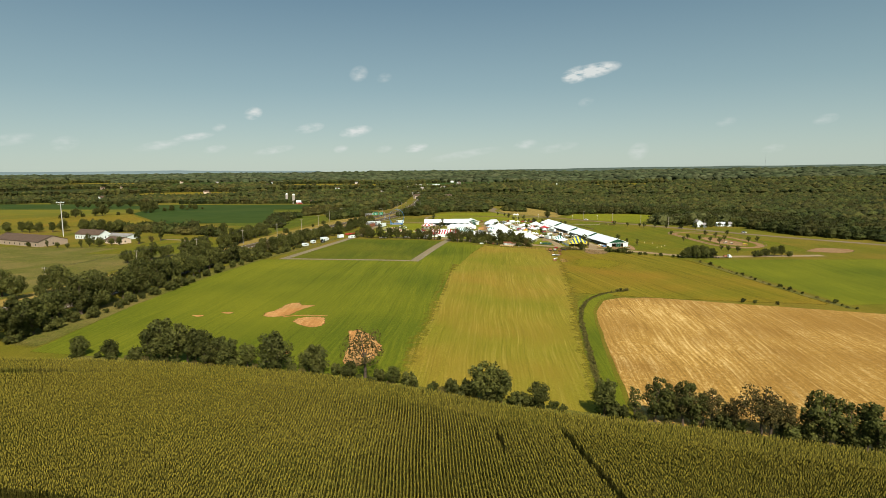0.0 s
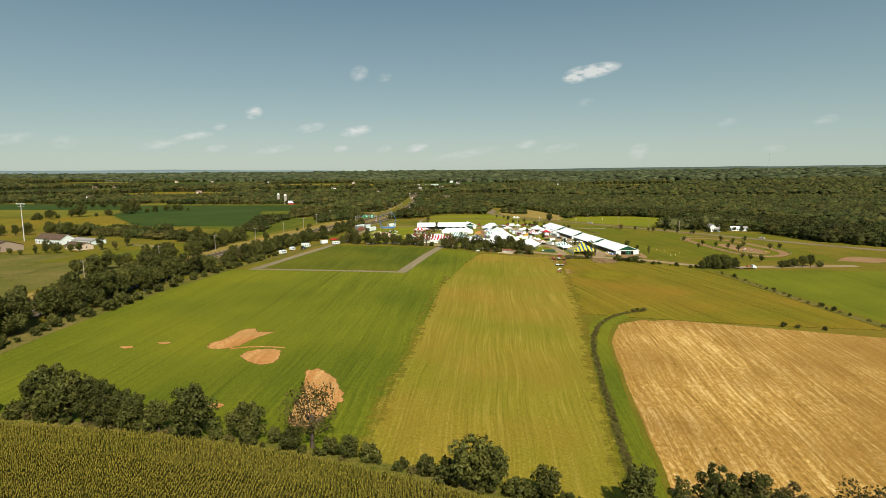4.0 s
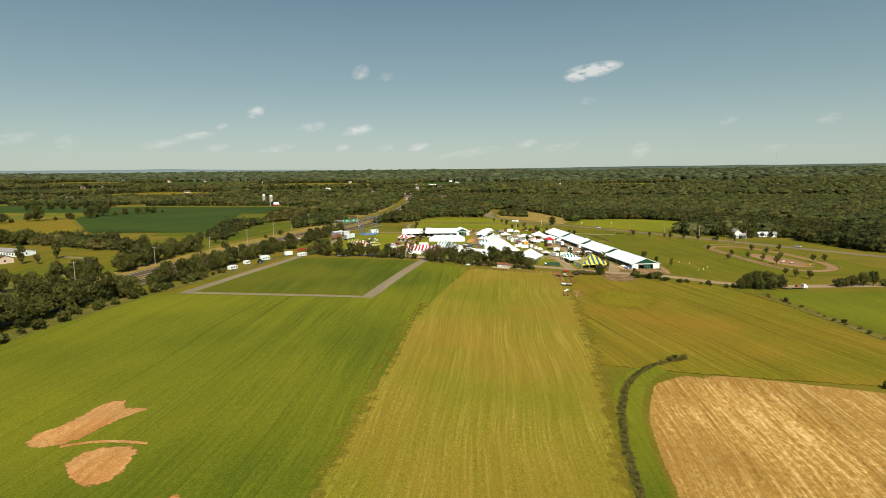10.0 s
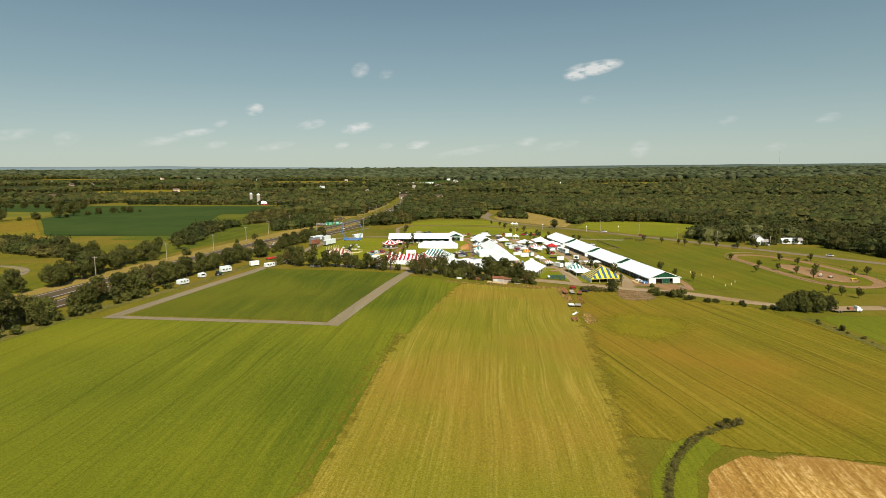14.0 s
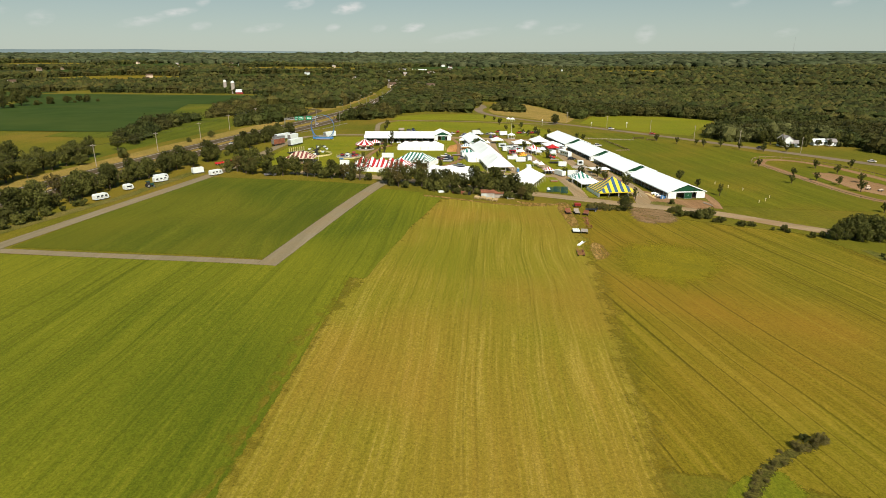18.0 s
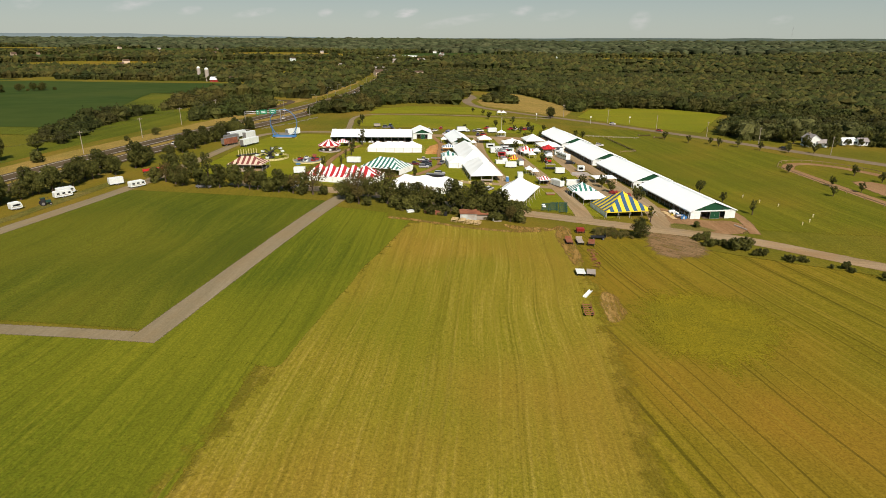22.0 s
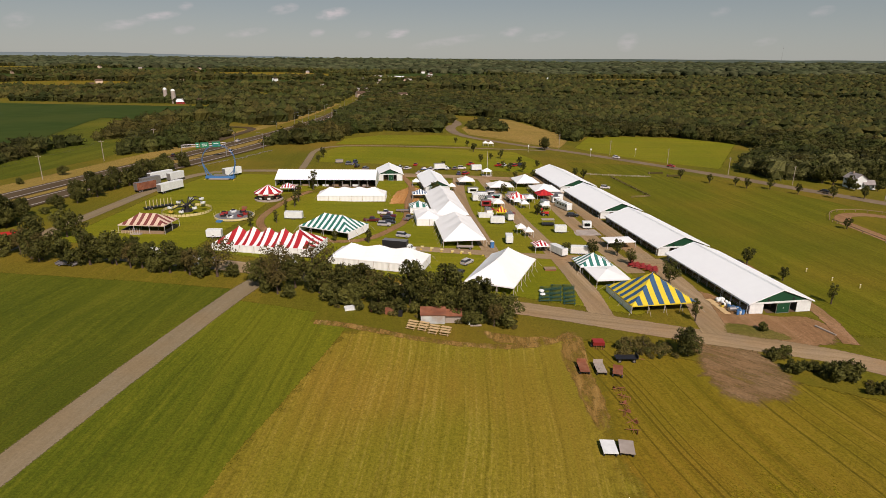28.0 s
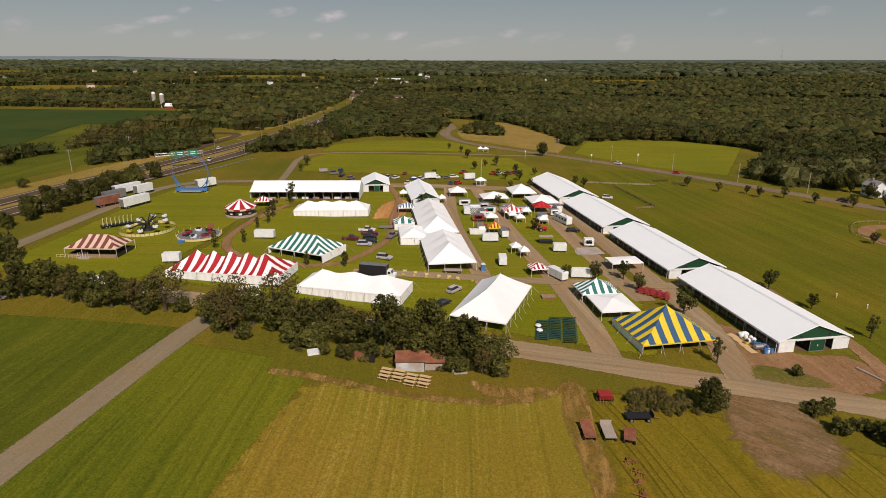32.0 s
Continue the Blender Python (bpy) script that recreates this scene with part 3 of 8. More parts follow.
field("tent_lawn", [(-92, 484), (-92, 520), (-90, 560), (-58, 606), (-20, 616)], [(34, 466), (36, 500), (30, 540), (22, 580), (8, 618)], 0.052, BRIGHTLAWN, "trodden lawn between the tents", "lawn", n=30, m=24, fade=3.0)
field("back_lawn", [(-108, 640), (-116, 680), (-112, 700)], [(20, 648), (16, 690), (0, 722)], 0.05, BRIGHTLAWN, "mown lawn behind the fair", "lawn", m=20, fade=3.0)

# roads
LEFT_LANE = [(-153, 352), (-150, 400), (-146, 450), (-145, 480), (-148, 520), (-151, 563), (-152, 592), (-140, 606), (-118, 611), (-104, 612)]
ribbon("lane_west", LEFT_LANE, 6.0, 0.16, GRAVEL, "grey gravel lane along the trees")
ribbon("lane_south", [(-154, 354), (-116, 355), (-82, 357.8), (-67.5, 358.5)], 4.2, 0.17, GRAVEL, "grey gravel lane across the field")
ribbon("lane_east", [(-70.2, 357.5), (-69, 400), (-67.4, 440), (-65.3, 467), (-60, 477)], 6.0, 0.18, GRAVEL, "grey gravel lane leading into the fair")
MAIN_STREET = [(-112, 478), (-70, 476), (-40, 471), (-5, 467), (14, 465), (36, 461), (58, 458), (72, 455), (96, 440), (112, 431), (145, 436), (200, 445)]
ribbon("main_street", MAIN_STREET, 8.0, 0.20, DIRTCROSS, "dusty brown gravel street in front of the fair")
ribbon("street_one", [(22, 464), (20, 483), (14, 510), (6, 535), (-4, 572), (-16, 622)], 6.5, 0.19, DIRTROAD, "dusty fairground street")
ribbon("street_two", [(36, 500), (30, 520), (21, 555), (10, 612), (4, 640)], 6.5, 0.19, DIRTROAD, "dusty fairground street")
ribbon("street_three", [(-2, 488), (-6, 505), (-17, 546), (-24, 580), (-28, 622)], 6.0, 0.19, DIRTROAD, "dusty fairground street")
ribbon("barn_street", [(47, 462), (48, 490), (41, 516), (31, 556), (21, 600), (12, 640)], 7.0, 0.21, DIRTROAD, "dusty street beside the long barns")
ribbon("cross_street", [(-42, 502), (-20, 505), (0, 507), (23, 510), (52, 514)], 5.0, 0.22, DIRTCROSS, "dusty lane across the fairground")
ribbon("fair_track", [(-56, 616), (-45, 590), (-43, 562), (-38, 536), (-41, 522), (-46, 508), (-56, 503), (-68, 506), (-79, 508), (-87, 518), (-90, 535), (-89, 557), (-86, 570)], 3.2, 0.23, PATHEARTH, "worn earth track round the rides", wobble=0.5)
ribbon("back_street", [(-60, 615), (-30, 622), (0, 628), (30, 640)], 9.0, 0.18, DIRTCROSS, "gravel street behind the fair")
patch("earth_yard", [(-50, 555), (-52, 580), (-46, 595), (-38, 585), (-38, 560)], 0.20, SOIL, "bare red earth yard", "soil", 1.5)
patch("gravel_lot", [(39, 460), (37.5, 446), (36, 437), (40, 431), (48, 429.5), (57, 437), (58, 449), (54, 460)], 0.16, DIRTLOT, "brown gravel lot fading into the field", "ground", 2.6, fade=9.0)
patch("barn_apron", [(44, 463), (46, 492), (54, 488), (62, 474), (76, 478), (76, 462), (60, 457)], 0.17, PATHEARTH, "reddish trodden earth before the barn", "soil", 1.0)
patch("barn_grass", [(49, 463), (50, 470), (60, 468), (66, 462), (58, 461)], 0.215, RANK, "small island of grass on the earth", "grass", 0.6)
patch("worn_soil", [(11, 457), (16, 457), (16, 441), (18, 425), (17, 416), (14, 419), (12, 434), (10, 444)], 0.13, WORN, "bare worn soil among the hay", "soil", 1.6, 2)
patch("worn_soil", [(19.5, 385), (18.5, 396), (20, 407), (23.5, 404), (25.5, 395), (24, 386)], 0.13, WORN, "bare worn soil among the weeds", "soil", 1.8, 6)
patch("worn_soil", [(-8, 452), (3, 450.5), (10, 453), (12, 450), (4, 446), (-6, 446)], 0.135, WORN, "bare worn soil along the mown edge", "soil", 1.4, 7)
ribbon("barn_side_lane", [(76, 462), (78, 480), (74, 500), (70, 520)], 4.0, 0.2, PATHEARTH, "earth lane on the far side of the barn")
ribbon("back_lane", [(-106, 612), (-112, 640), (-122, 680), (-116, 702), (-78, 712), (-18, 728), (20, 742)], 4.0, 0.15, GRAVEL, "pale lane across the back field", wobble=0.5)
COUNTY = [(-90, 1000), (-52, 900), (-60, 850), (-44, 790), (-2, 762), (36, 744), (67, 718), (92, 694), (117, 670), (135, 649), (163, 619), (215, 560), (300, 480), (420, 380)]
ribbon("county_road", COUNTY, 8.0, 0.2, COUNTYROAD, "pale two-lane county road")
ribbon("race_track", [(130, 576), (137, 534), (145, 494), (156, 482), (172, 484), (182, 506), (175, 545), (166, 574), (150, 592), (136, 590), (130, 577)], 6.0, 0.18, PATHEARTH, "brown earth riding track behind rails")
patch("infield", [(150, 508), (160, 492), (172, 496), (172, 520), (160, 552), (150, 556), (144, 546)], 0.17, PATHEARTH, "bare brown infield of the riding track", "soil", 2.0)
patch("pale_cut", [(-176, 930), (-172, 990), (-186, 1020), (-200, 1030), (-192, 960)], 0.28, PALECUT, "pale bare cutting beside the highway", "soil", 3.0)
patch("brown_ground", [(196, 466), (215, 490), (240, 480), (222, 455)], 0.15, PATHEARTH, "patch of brown tilled soil", "soil", 1.5)
NEAR_LANES = [(-215, -60), (-198, 100), (-191, 200), (-190, 330), (-188, 450), (-181, 555), (-166, 640), (-160, 700), (-162, 780), (-171, 870), (-184, 990), (-206, 1150), (-236, 1350), (-330, 1900)]
FAR_LANES = [(-232, -60), (-214, 100), (-207, 200), (-206, 330), (-204, 450), (-198, 555), (-187, 640), (-180, 700), (-179, 790), (-188, 905), (-203, 1000), (-224, 1150), (-254, 1350), (-352, 1900)]
ribbon("highway_near", NEAR_LANES, 12.5, 0.3, ASPHALT, "worn grey asphalt carriageway of the highway", step=8)
ribbon("highway_far", FAR_LANES, 11.5, 0.3, ASPHALT, "worn grey asphalt carriageway of the highway", step=8)
for lanes, sides in ((NEAR_LANES, (-4.3, 4.3)), (FAR_LANES, (-4.1, 4.1))):
    for off in sides:
        ribbon("edge_line", [(x + off, y) for x, y in lanes], 0.18, 0.33, LINEPAINT, "faded white edge line", "road marking", step=8, wobble=0, cols=1)
ribbon("dry_verge", [(-222, 150), (-218, 300), (-216, 400), (-214, 520), (-206, 610), (-202, 690)], 15.0, 0.13, TANVERGE, "dry tan verge beside the highway", "verge", wobble=2.0)
ribbon("dry_verge", [(-204, 700), (-206, 780), (-212, 900), (-228, 1000), (-250, 1150)], 12.0, 0.13, TANVERGE, "dry tan verge beside the highway", "verge", wobble=1.5)
ribbon("median", [((a[0] + b[0]) / 2, (a[1] + b[1]) / 2) for a, b in zip(NEAR_LANES[1:-2], FAR_LANES[1:-2])], 9.0, 0.16, TANVERGE, "dry tan grass between the carriageways", "verge", step=8, wobble=0.3)
ribbon("off_ramp", [(-196, 690), (-202, 740), (-206, 790), (-232, 800), (-262, 770), (-300, 770)], 6.0, 0.32, ASPHALT, "curving asphalt slip road")
# farther farmland
field("rough_meadow", [(-420, 190), (-430, 300), (-420, 400)], [(-228, 190), (-230, 300), (-232, 400)], 0.1, RANK, "rough olive meadow beyond the highway", n=20)
field("school_lawn", [(-302, 360), (-300, 380), (-296, 408), (-300, 460)], [(-224, 368), (-222, 385), (-222, 412), (-268, 468)], 0.14, LAWN, "mown lawn before the low buildings", "lawn", n=16)
patch("kitchen_garden", [(-285, 403), (-283, 420), (-272, 430), (-256, 424), (-253, 408), (-266, 400)], 0.17, LUSH, "dark planted garden beside a curving drive", "garden", 0.8)
ribbon("school_drive", [(-228, 380), (-246, 390), (-253, 402), (-258, 418), (-265, 434), (-279, 446), (-300, 450)], 5.0, 0.18, GRAVEL, "pale drive curving up to the low buildings")
field("roadside_crop", [(-252, 480), (-264, 560), (-264, 640), (-258, 705)], [(-228, 470), (-228, 560), (-224, 630), (-232, 700)], 0.16, LUSH, "dark green strip of crop beside the highway", n=20, m=8)
field("west_green_field", [(-320, 560), (-350, 690), (-420, 800), (-470, 900)], [(-235, 560), (-262, 700), (-300, 800), (-330, 900)], 0.2, LUSH, "dark green crop field", n=20)
FARGREEN = mat("dark crop", (0.027, 0.054, 0.009), (0.041, 0.070, 0.013), 0.05, 0.95, c3=(0.054, 0.077, 0.014), scale3=0.01, gloss=0.05)
FARGOLD = mat("golden crop", (0.180, 0.153, 0.016), (0.135, 0.131, 0.014), 0.03, 0.95, c3=(0.090, 0.108, 0.014), scale3=0.01, gloss=0.05)
field("far_crop_field", [(-395, 588), (-540, 740), (-620, 905)], [(-262, 600), (-328, 722), (-395, 870)], 0.3, FARGREEN, "dark green crop field", n=14)
field("olive_pasture", [(-760, 560), (-700, 600), (-610, 668)], [(-330, 545), (-400, 590), (-545, 738)], 0.33, OLIVE, "dull olive pasture among hedges", n=14)
field("far_crop_field", [(-900, 860), (-820, 960), (-700, 1040)], [(-345, 850), (-345, 960), (-330, 1050)], 0.35, FARGREEN, "dark green crop field", n=14)
field("gold_field", [(-1000, 720), (-950, 800), (-860, 945)], [(-568, 690), (-560, 760), (-625, 905)], 0.32, FARGOLD, "golden ripening field", n=14)
field("far_crop_field", [(-1300, 900), (-1200, 1050), (-1150, 1100)], [(-760, 880), (-760, 1000), (-740, 1080)], 0.36, FARGREEN, "dark green crop field", n=14)
field("hill_meadow", [(40, 766), (53, 748), (84, 717), (121, 694)], [(58, 846), (99, 864), (137, 864), (174, 826)], 0.12, BRIGHTLAWN, "smooth green meadow against the woods", n=30)
field("hill_meadow", [(-118, 706), (-120, 740), (-100, 770)], [(-12, 738), (-20, 760), (-50, 790)], 0.12, BRIGHTLAWN, "smooth green meadow behind the fair", n=16)
field("tan_meadow", [(-38, 800), (-48, 850), (-44, 900), (-24, 1000)], [(30, 754), (40, 805), (42, 850), (-6, 985)], 0.14, TANVERGE, "dry tan meadow by the county road", n=24)

# backdrop ridges on the skyline, with aerial haze painted into their colour
for nm, rad, base, rise, ma, seed, lab in (("backdrop_ridge", 4880, 15, 0.9, HAZYRIDGE, 3.0, "far ridge on the skyline, tinted blue for haze"), ("backdrop_woods", 4700, 15, 0.35, HAZYRIDGENEAR, 8.0, "distant wooded ridge on the skyline, tinted for haze")):
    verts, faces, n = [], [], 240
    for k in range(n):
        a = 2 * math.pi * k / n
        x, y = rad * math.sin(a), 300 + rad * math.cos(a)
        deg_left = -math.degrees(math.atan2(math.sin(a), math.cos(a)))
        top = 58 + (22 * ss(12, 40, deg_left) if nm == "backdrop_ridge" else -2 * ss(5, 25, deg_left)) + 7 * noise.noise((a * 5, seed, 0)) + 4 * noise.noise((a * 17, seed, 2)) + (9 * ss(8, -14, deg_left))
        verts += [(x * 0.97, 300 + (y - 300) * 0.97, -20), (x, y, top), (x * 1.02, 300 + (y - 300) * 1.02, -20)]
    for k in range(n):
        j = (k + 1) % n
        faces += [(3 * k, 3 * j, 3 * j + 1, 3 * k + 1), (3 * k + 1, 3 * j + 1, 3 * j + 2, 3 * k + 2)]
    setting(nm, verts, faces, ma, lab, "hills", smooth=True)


# ---- plants ----
rng = np.random.default_rng(4)


def fast_mesh(name, verts, quads, material, smooth=None):
    me = bpy.data.meshes.new(name)
    verts, quads = np.asarray(verts, np.float32), np.asarray(quads, np.int32)
    k = quads.shape[1]
    me.vertices.add(len(verts))
    me.vertices.foreach_set("co", verts.ravel())
    me.loops.add(quads.size)
    me.loops.foreach_set("vertex_index", quads.ravel())
    me.polygons.add(len(quads))
    me.polygons.foreach_set("loop_start", np.arange(0, quads.size, k, dtype=np.int32))
    if smooth is not None:
        me.polygons.foreach_set("use_smooth", np.asarray(smooth, bool))
    me.update(calc_edges=True)
    me.materials.append(material)
    return me


def leaf_quads(g, n, lobes, size, droop=0.25, jitter=0.5):
    """Quads of foliage over the upper and outer sides of round lobes (x, y, z, radius)."""
    lobes = np.array(lobes)
    pick = g.choice(len(lobes), n, p=lobes[:, 3] ** 2 / (lobes[:, 3] ** 2).sum())
    d = g.normal(size=(n, 3))
    d[:, 2] = np.where(d[:, 2] < 0, d[:, 2] * (0.35 + droop), d[:, 2])
    d /= np.linalg.norm(d, axis=1)[:, None]
    c = lobes[pick, :3] + d * lobes[pick, 3:4] * g.uniform(0.35, 1.0, (n, 1)) ** 0.45 * g.uniform(0.85, 1.18, (n, 1))
    nrm = d + g.normal(size=(n, 3)) * jitter
    nrm /= np.linalg.norm(nrm, axis=1)[:, None]
    a = np.cross(nrm, g.normal(size=(n, 3)))
    a /= np.linalg.norm(a, axis=1)[:, None]
    b = np.cross(nrm, a)
    s = (size * g.uniform(0.55, 1.35, (n, 1))) / 2
    return np.stack([c - a * s - b * s * 0.8, c + a * s * 0.8 - b * s, c + a * s + b * s * 0.7, c - a * s * 0.7 + b * s], 1)


def crown_lobes(g, w, top, bottom, n):
    """Lobes of many sizes filling an uneven crown of width w between two heights."""
    out, mid, hh = [], (top + bottom) / 2, (top - bottom) / 2
    lean = g.normal(size=2) * w * 0.05
    for k in range(n):
        u = k / max(1, n - 1) * 2 - 1
        rad = math.sqrt(max(0.0, 1 - (u * 0.9) ** 2)) * w / 2 * g.uniform(0.82, 1.12)
        ang, r = k * 2.4 + g.uniform(-0.6, 0.6), rad * g.uniform(0.3, 0.86)
        out.append((r * math.cos(ang) + lean[0] * (u + 1), r * math.sin(ang) + lean[1] * (u + 1), mid + u * hh * 0.80, max(w * 0.10, rad * g.uniform(0.26, 0.48))))
    return out


def limb(verts, faces, p, q, r0, r1, n=6):
    p, q = Vector(p), Vector(q)
    d = (q - p).normalized()
    a = d.orthogonal().normalized()
    b = d.cross(a)
    base = len(verts)
    for c, r in ((p, r0), (q, r1)):
        for k in range(n):
            t = 2 * math.pi * k / n
            verts.append(tuple(c + a * math.cos(t) * r + b * math.sin(t) * r))
    faces += [(base + k, base + (k + 1) % n, base + n + (k + 1) % n, base + n + k) for k in range(n)]
    faces.append(tuple(base + n + k for k in range(n)))


TREES = {}


def tree_kind(key, seed, height, width, clear, leaves, size, material, lobes=11):
    """Meshes of one kind of tree: its trunk with limbs, and its crown."""
    g = np.random.default_rng(seed)
    ls = crown_lobes(g, width, height, clear, int(lobes * 1.9))
    tris = leaf_quads(g, int(leaves * 2.1), ls, size * 0.85, jitter=0.42)[:, :3].reshape(-1, 3)
    crown = fast_mesh("crown", tris, np.arange(len(tris)).reshape(-1, 3), material)
    verts, faces = [], []
    r = 0.028 * height + 0.05
    fork = (0.1 * g.normal(), 0.1 * g.normal(), clear + 0.35 * (height - clear))
    limb(verts, faces, (0, 0, -0.3), (0, 0, 0.4), r * 1.5, r, 8)
    limb(verts, faces, (0, 0, 0.4), fork, r, r * 0.6, 8)
    for x, y, z, rad in ls[1::3]:
        limb(verts, faces, (fork[0] * 0.7, fork[1] * 0.7, fork[2] * 0.75), (x, y, z), r * 0.45, r * 0.12, 5)
    trunk = mesh_of("trunk", verts, faces)
    trunk.materials.append(BARK)
    TREES[key] = (trunk, crown)


tree_kind("oak", 1, 10.0, 8.5, 1.6, 1150, 0.70, LEAF, 13)
tree_kind("oak_wide", 2, 9.0, 9.5, 1.2, 1200, 0.70, LEAF, 13)
tree_kind("tall", 3, 12.5, 7.0, 0.6, 1150, 0.68, LEAFDARK, 14)
tree_kind("round", 4, 9.0, 8.0, 0.3, 1500, 0.62, LEAFDARK, 16)
tree_kind("bare", 5, 11.0, 10.5, 2.6, 620, 0.52, LEAFRUST, 9)
tree_kind("rusty", 6, 10.0, 7.0, 2.2, 900, 0.55, LEAFRUST, 10)
tree_kind("bush", 7, 3.0, 4.2, 0.0, 480, 0.5, LEAF, 9)
tree_kind("shrub", 8, 2.0, 2.6, 0.0, 380, 0.34, LEAFDARK, 7)
tree_kind("sapling", 9, 6.0, 3.8, 1.2, 520, 0.42, LEAFDARK, 8)
tree_kind("conifer", 10, 7.0, 3.0, 0.6, 700, 0.42, LEAFDARK, 12)
tree_kind("oak_b", 11, 11.0, 8.0, 1.4, 1150, 0.70, LEAFDARK, 14)
tree_kind("slim", 12, 7.5, 3.4, 1.5, 420, 0.42, LEAF, 8)
tree_kind("weed", 13, 1.5, 2.6, 0.0, 260, 0.30, LEAFWEED, 7)
tree_kind("oak_c", 14, 11.5, 10.0, 1.0, 1500, 0.72, LEAF, 17)
tree_kind("tall_b", 15, 12.0, 6.0, 1.0, 1100, 0.66, LEAF, 15)
LABELS = {"weed": "clump of tall browning weeds", "oak_c": "large spreading deciduous tree with a lumpy crown", "tall_b": "tall narrow deciduous tree in leaf", "oak": "broad green deciduous tree with a lumpy crown", "oak_wide": "low wide deciduous tree with spreading limbs", "tall": "tall dark deciduous tree",
          "round": "dense round dark green tree with foliage to the ground", "bare": "thin half-bare tree with browning leaves", "rusty": "deciduous tree with brownish leaves",
          "bush": "rounded leafy green bush", "shrub": "low dark leafy shrub", "sapling": "young planted tree on a short trunk", "conifer": "narrow dark conical tree",
          "oak_b": "dense dark deciduous tree", "slim": "slender young tree with thin foliage"}


# belts too far off to be told apart tree by tree
BELTS = {"trees west of the highway": [], "trees round the low buildings": [], "hedge between the far fields": [], "undergrowth in front of the fair": []}


def grow_belt(name, label, places):
    """All the trees of one belt in one mesh: their crowns with their trunks."""
    mats, verts, faces, slots = [], [], [], []
    for key, m in places:
        m = np.array(m)
        for me in TREES[key]:
            if me.materials[0] not in mats:
                mats.append(me.materials[0])
            co = np.empty(len(me.vertices) * 3, np.float32)
            me.vertices.foreach_get("co", co)
            base = len(verts)
            verts.extend((co.reshape(-1, 3) @ m[:3, :3].T + m[:3, 3]).tolist())
            faces.extend(tuple(base + v for v in p.vertices) for p in me.polygons)
            slots.extend([mats.index(me.materials[0])] * len(me.polygons))
    me = mesh_of(name, verts, faces)
    for ma in mats:
        me.materials.append(ma)
    me.polygons.foreach_set("material_index", slots)
    return tagged(new(name, me), label, "trees", kind="stuff")


def tree(key, x, y, scale=1.0, tall=1.0, group="", sink=0.0, extra=""):
    trunk, crown = TREES[key]
    if group in BELTS:
        s = scale * random.uniform(0.92, 1.08)
        BELTS[group].append((key, Matrix.LocRotScale((x, y, land(x, y) - sink), Euler((0, 0, random.uniform(0, 6.28))), (s, s, s * tall))))
        return None
    name = "weed_clump" if key == "weed" else "bush" if key in ("bush", "shrub") else "tree"
    root = new(name)
    s = scale * random.uniform(0.92, 1.08)
    root.matrix_world = Matrix.LocRotScale((x, y, land(x, y) - sink), Euler((0, 0, random.uniform(0, 6.28))), (s, s, s * tall))
    tagged(root, LABELS[key] + extra, name.replace("_", " "), group)
    for nm, me in (("trunk", trunk), ("crown", crown)):
        new(nm, me).parent = root
    return root


# the ragged row of trees between the corn and the fields
for key, x, y, s in [("round", -133, 159, 0.55), ("round", -122, 159, 0.55), ("bush", -113, 158, 1.1), ("oak_b", -109, 159, 0.7), ("oak", -103, 157.5, 0.8), ("oak_b", -92, 159, 0.7), ("oak_wide", -85, 157, 0.6), ("oak_b", -105, 159, 0.95), ("oak", -100, 158, 0.9),
                     ("oak_b", -94, 157, 0.75), ("oak", -89, 156, 0.68), ("oak_b", -83, 156, 0.62), ("shrub", -79, 156, 1.3), ("oak", -78, 157, 0.6), ("round", -69, 156, 0.98),
                     ("shrub", -64, 156, 1.0), ("oak_wide", -57.5, 158, 0.75), ("bush", -52, 157, 0.8), ("round", -47.5, 155, 0.45), ("bare", -43.5, 156.5, 0.95),
                     ("bush", -39, 155, 1.0), ("round", -35, 154.5, 0.42), ("shrub", -29, 153, 1.0), ("shrub", -24, 152, 0.9), ("bush", -19, 151, 1.0), ("bush", -14, 149.5, 1.2), ("oak", -9.5, 148, 0.92),
                     ("oak_b", -6, 148, 0.65), ("bush", -1, 147, 1.1), ("oak", 3.5, 147, 0.55), ("shrub", 9, 146, 0.7),
                     ("oak_b", 19, 146, 0.66), ("bush", 23, 146, 0.9), ("slim", 26, 146, 0.9), ("tall", 30.5, 145, 0.72), ("tall", 34, 145, 0.62), ("tall", 39, 144.5, 0.75),
                     ("rusty", 43, 144, 0.75), ("bush", 45, 143, 1.1), ("rusty", 47, 143.5, 0.6), ("bare", 53, 142, 0.85), ("rusty", 55, 142, 0.82), ("bush", 59, 141, 1.2), ("bush", 62, 140, 1.0), ("tall", 66, 139.5, 0.8), ("tall", 70, 139, 0.7),
                     ("tall", 75, 138, 0.78), ("rusty", 79, 137, 0.8), ("oak_b", 84, 136, 0.9), ("tall", 90, 135, 0.8), ("oak", 97, 134, 0.9), ("oak_b", 106, 132, 0.9), ("oak", 116, 131, 0.9)]:
    tree(key, x, y + 0.8, s * 1.22, group="trees along the corn")
random.seed(17)
belt_line = along([(-134, 158.5), (-95, 157.5), (-45, 156), (-22, 152)], 3.2) + along([(-18, 151), (8, 147.5)], 2.6) + along([(19, 146.5), (55, 142.5), (118, 132)], 2.6)
for p in belt_line:
    tree(random.choice(("bush", "bush", "shrub", "weed")), p.x + random.uniform(-1.5, 1.5), p.y + random.uniform(-1.2, 1.2), random.uniform(0.55, 1.15), group="undergrowth along the corn")
